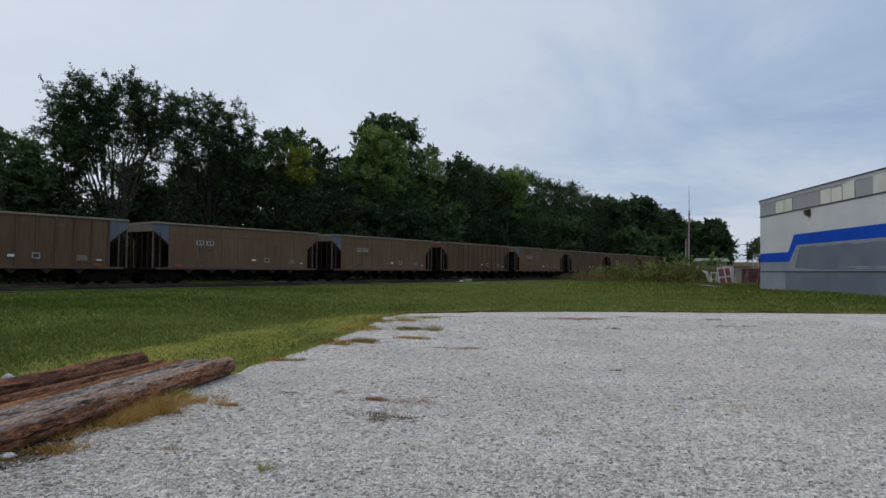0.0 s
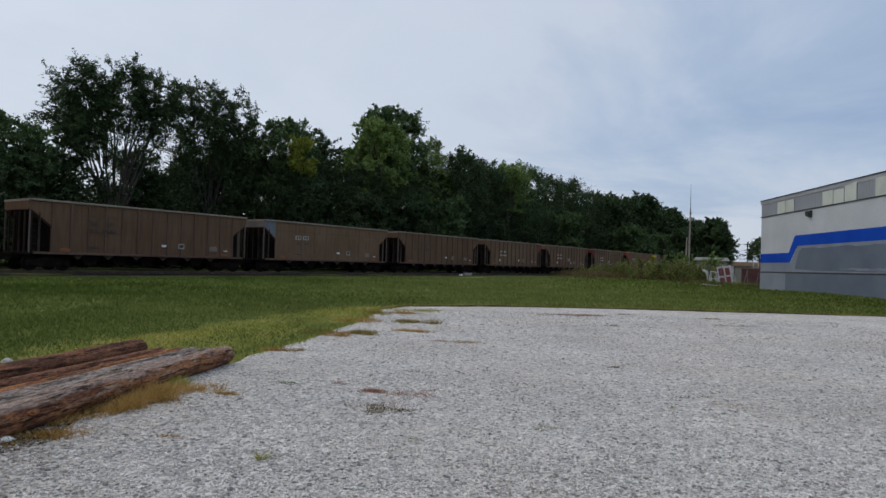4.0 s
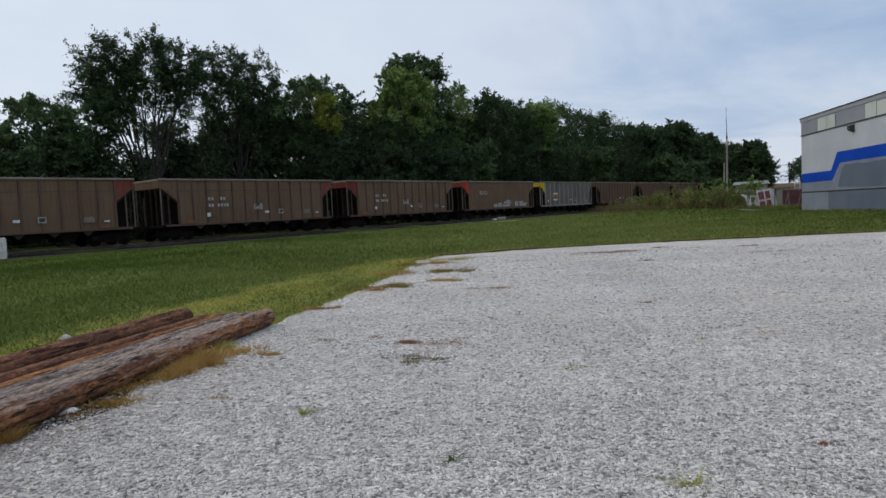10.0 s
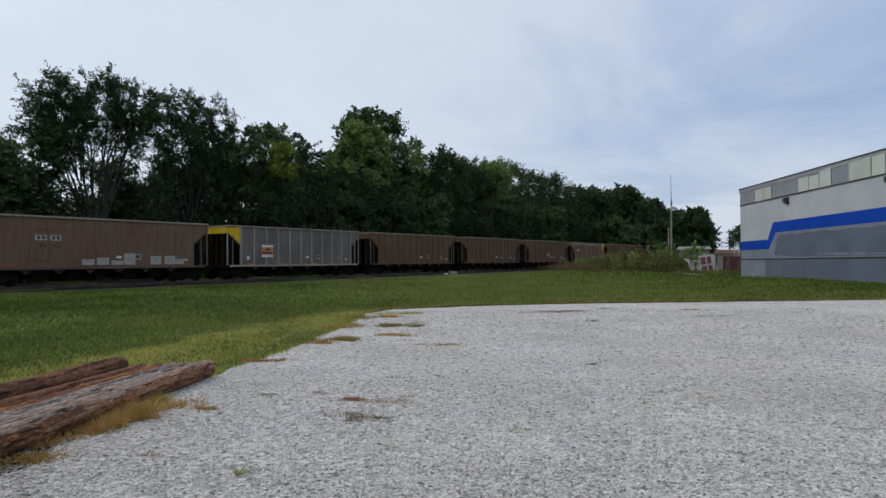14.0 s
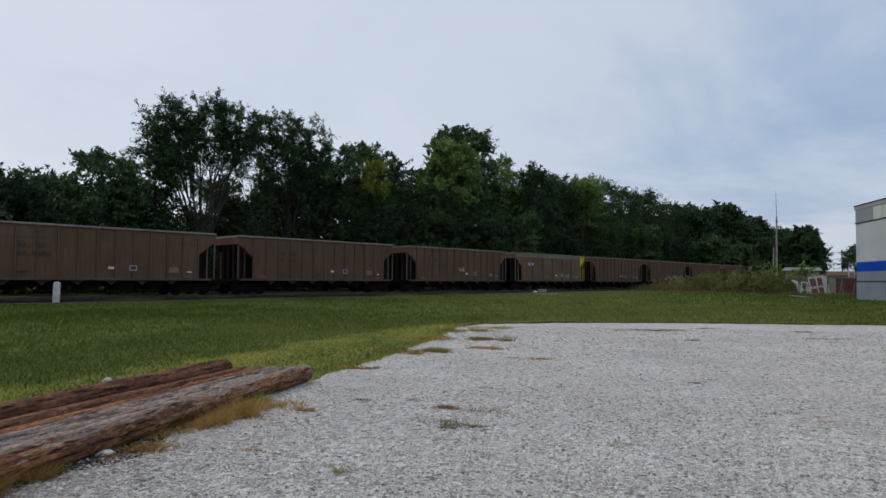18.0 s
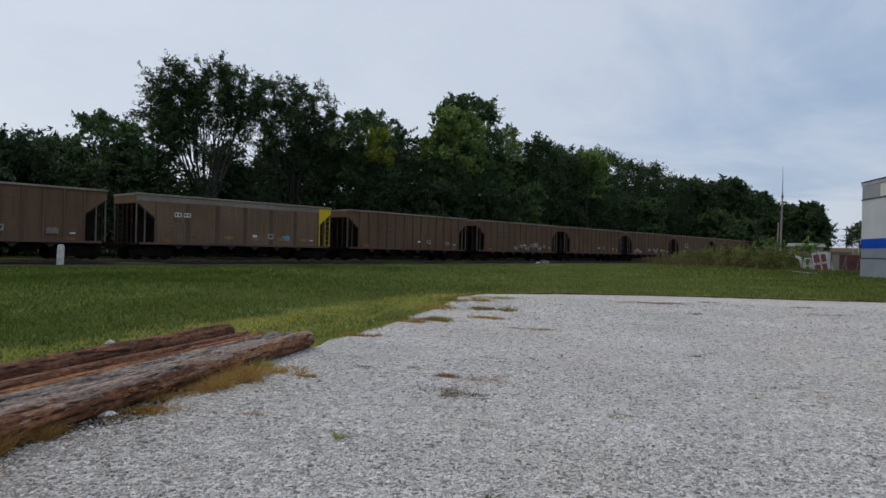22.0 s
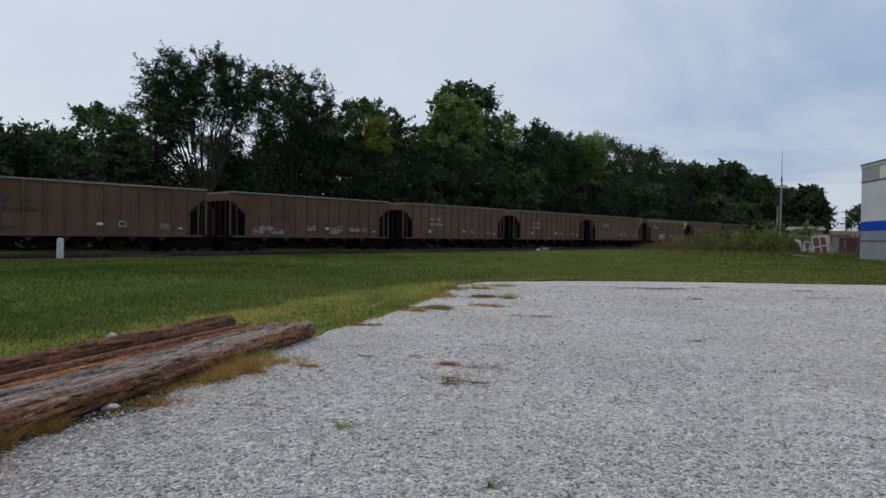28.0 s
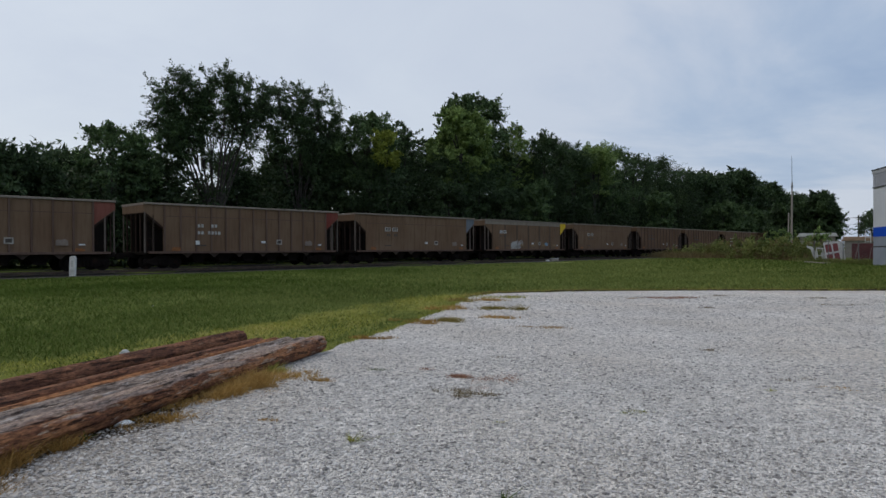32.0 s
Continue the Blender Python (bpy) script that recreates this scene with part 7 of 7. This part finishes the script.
def build_yard():
    # chain-link fence from the weeds to the warehouse corner
    f = empty("chain_link_fence", "galvanised chain-link fence with leaning posts beside the warehouse", "fence")
    a, b = Vector((25.0, 61.4, 0)), Vector((28.2, 57.8, 0))
    n = 4
    posts = [a.lerp(b, i / n) for i in range(n + 1)]
    for q in posts:
        q.z = land(q.x, q.y)
        part("fence_post", tube_bm([q - Vector((0, 0, 0.3)), q + Vector((0.02, 0, 2.0))], [0.035, 0.035], 8), M["galv"], f)
    part("top_rail", tube_bm([q + Vector((0, 0, 1.93)) for q in posts], [0.013] * len(posts), 6), M["galv"], f)
    bm = bmesh.new()
    d = (b - a)
    L = d.length
    k = 0.0
    while k < L:
        for s in (-1, 1):
            k2 = min(max(k + s * 1.9, 0), L)
            z2 = 1.9 * abs(k2 - k) / 1.9
            p0, p1 = a + d * (k / L), a + d * (k2 / L)
            p0.z, p1.z = land(p0.x, p0.y) + 0.03, land(p1.x, p1.y) + 0.03 + z2
            if (p1 - p0).length > 0.1:
                tube(bm, [p0, p1], [0.004, 0.004], 3, caps=False)
        k += 0.24
    w = part("wire_mesh", bm, M["galv"], f)
    # stored fairground-like boards, painted white and faded red
    panel_thing("painted_board", "faded red and white painted board leaning behind the fence", "board", 26.75, 61.4, 1.25, 1.95, M["off_white"], -24, -8, roll=-9, bars=[(-0.52, -0.06, 0.2, 0.85, 0), (-0.52, -0.06, 1.05, 1.75, 0), (0.06, 0.45, 0.2, 0.9, 0), (0.06, 0.45, 1.05, 1.75, 0)], bar_mat=M["faded_red"])
    panel_thing("painted_board", "narrow dirty white board leaning behind the fence", "board", 27.52, 61.3, 0.22, 1.95, M["off_white"], -24, -4, roll=-9)
    panel_thing("red_shed_wall", "faded red board wall with pale diagonal stripes", "board wall", 28.75, 60.4, 2.0, 1.75, M["dull_red"], -24, 0, [(-0.85, -0.80, 0.1, 1.45, 12), (-0.35, -0.31, 0.1, 1.45, -10), (0.2, 0.24, 0.1, 1.45, 9), (0.75, 0.79, 0.1, 1.45, -9)], M["shed_wall"])
    # a tangle of white steel frames
    fr = empty("scrap_steel", "bent white steel scrap with torn sheet behind the fence", "scrap")
    fr.matrix_basis = pose(26.7, 62.8, land(26.7, 62.8), 0, -12, -24)
    for p0, p1 in (((-0.7, 0, 0.1), (-0.55, 0, 1.5)), ((-0.55, 0, 1.5), (0.5, 0.1, 1.2)), ((0.5, 0.1, 1.2), (0.65, 0, 0.1)), ((-0.6, 0, 0.8), (0.6, 0.1, 0.6)), ((-0.2, 0, 0.1), (-0.1, 0, 1.4))):
        part("frame_bar", tube_bm([p0, p1], [0.045, 0.045], 6), M["off_white"], fr)
    part("torn_sheet", prism_bm([(-0.35, 0.2), (0.5, 0.15), (0.6, 0.8), (0.3, 1.2), (0.1, 0.9), (-0.3, 1.05)], 0.06, 0.09), M["off_white"], fr, "torn white sheet")
    lf = empty("loading_ladder", "white painted steel ladder with rungs behind the red boards", "ladder")
    lf.matrix_basis = pose(31.65, 66.0, land(31.65, 66.0), 0, 0, -24)
    for x in (-0.22, 0.22):
        part("upright", tube_bm([(x, 0, 0), (x, 0, 2.7), (x * 0.8, 0, 2.95)], [0.035, 0.035, 0.03], 8), M["off_white"], lf)
    for k in range(6):
        part("rung", tube_bm([(-0.22, 0, 0.35 + 0.4 * k), (0.22, 0, 0.35 + 0.4 * k)], [0.028, 0.028], 6), M["off_white"], lf)
    ch = empty("white_chute", "curved white plastic chute section standing on end", "chute")
    ch.matrix_basis = pose(26.1, 63.4, land(26.1, 63.4), 0, -16, -24)
    part("shell", prism_bm([(-0.18, 0), (0.18, 0), (0.16, 1.0), (0.03, 1.5), (-0.35, 1.75), (-0.42, 1.6), (-0.15, 1.3), (-0.16, 0.7)], -0.2, 0.2), M["off_white"], ch)
    rd = empty("wooden_pallet", "broken grey pallet boards lying in the grass", "pallet")
    rd.matrix_basis = pose(24.3, 59.0, land(24.3, 59.0) + 0.10, 0, 4, -50)
    for k in range(3):
        part("board", box_bm(-0.9, 0.9, -0.4 + 0.3 * k, -0.25 + 0.3 * k, 0, 0.05), M["weather_pole"], rd)
    # low buildings far behind
    def shed(name, label, x, y, w, d, h, roof_h, wall, roof, turn):
        s = empty(name, label, "shed")
        s.matrix_basis = pose(x, y, land(x, y) - 0.1, 0, 0, turn)
        part("wall", box_bm(-w / 2, w / 2, -d / 2, d / 2, 0, h), wall, s)
        part("roof", prism_bm([(-w / 2 - 0.4, h), (w / 2 + 0.4, h), (w / 2 + 0.1, h + roof_h), (-w / 2 - 0.1, h + roof_h)], -d / 2 - 0.4, d / 2 + 0.4), roof, s)
        part("window", box_bm(w * 0.28, w * 0.42, -d / 2 - 0.03, -d / 2, h * 0.35, h * 0.85), M["off_white"], s, "white window")
        return s
    shed("shed", "low grey shed with a tan roof beyond the yard", 45.2, 97.0, 3.2, 6, 2.35, 0.55, M["shed_wall"], M["tan_roof"], -24)
    shed("trailer", "long low white-roofed trailer beyond the yard", 40.6, 98.5, 4.2, 3, 3.0, 0.45, M["shed_wall"], M["off_white"], -24)
    # tall pole with a whip aerial, and the shorter pole at its foot
    q = (31.7, 84.2)
    m = empty("aerial_mast", "tall weathered wooden mast with a thin whip aerial on top", "mast")
    m.matrix_basis = pose(*q, land(*q))
    part("mast", tube_bm([(0, 0, -0.5), (0.05, 0, 5), (0.12, 0, 9.3)], [0.14, 0.12, 0.08], 10), M["weather_pole"], m)
    part("collar", tube_bm([(0.12, 0, 8.6), (0.12, 0, 8.9)], [0.12, 0.12], 10), M["galv"], m)
    part("aerial", tube_bm([(0.12, 0, 9.1), (0.10, 0, 12.5)], [0.045, 0.02], 6), M["galv"], m)
    q = (31.2, 84.0)
    m = empty("short_pole", "thin brown wooden pole beside the mast", "pole")
    m.matrix_basis = pose(*q, land(*q), 0, 1.5, 0)
    part("shaft", tube_bm([(0, 0, -0.3), (0, 0, 5.6)], [0.10, 0.08], 8), M["weather_pole"], m)
    # power poles and wires far off
    tops = []
    for k, (x, y, h) in enumerate(((70, 150, 8.2), (35, 215, 9.0), (112, 118, 9.0))):
        u = empty("utility_pole", "distant dark utility pole with crossarm", "utility pole", "distant power line")
        u.matrix_basis = pose(x, y, land(x, y), 0, 0, 30)
        part("shaft", tube_bm([(0, 0, -0.3), (0, 0, h)], [0.17, 0.12], 8), M["bark"], u)
        part("crossarm", box_bm(-1.1, 1.1, -0.06, 0.06, h - 0.7, h - 0.55), M["bark"], u)
        tops.append(Vector((x, y, land(x, y) + h)))
    for j, dz in enumerate((-0.45, -0.5, -1.9)):
        for a, b in ((1, 0), (0, 2)):
            p0, p1 = tops[a] + Vector((0, 0, dz)), tops[b] + Vector((0, 0, dz))
            pts = [p0.lerp(p1, t / 12) - Vector((0, 0, 3.2 * (t / 12) * (1 - t / 12))) + Vector((0.6 * (j - 1), 0, 0)) for t in range(13)]
            tagged(part("power_line", tube_bm(pts, [0.022] * 13, 4), M["wire"]), "thin black overhead power line", "wire", "distant power line")


build_yard()

motions()
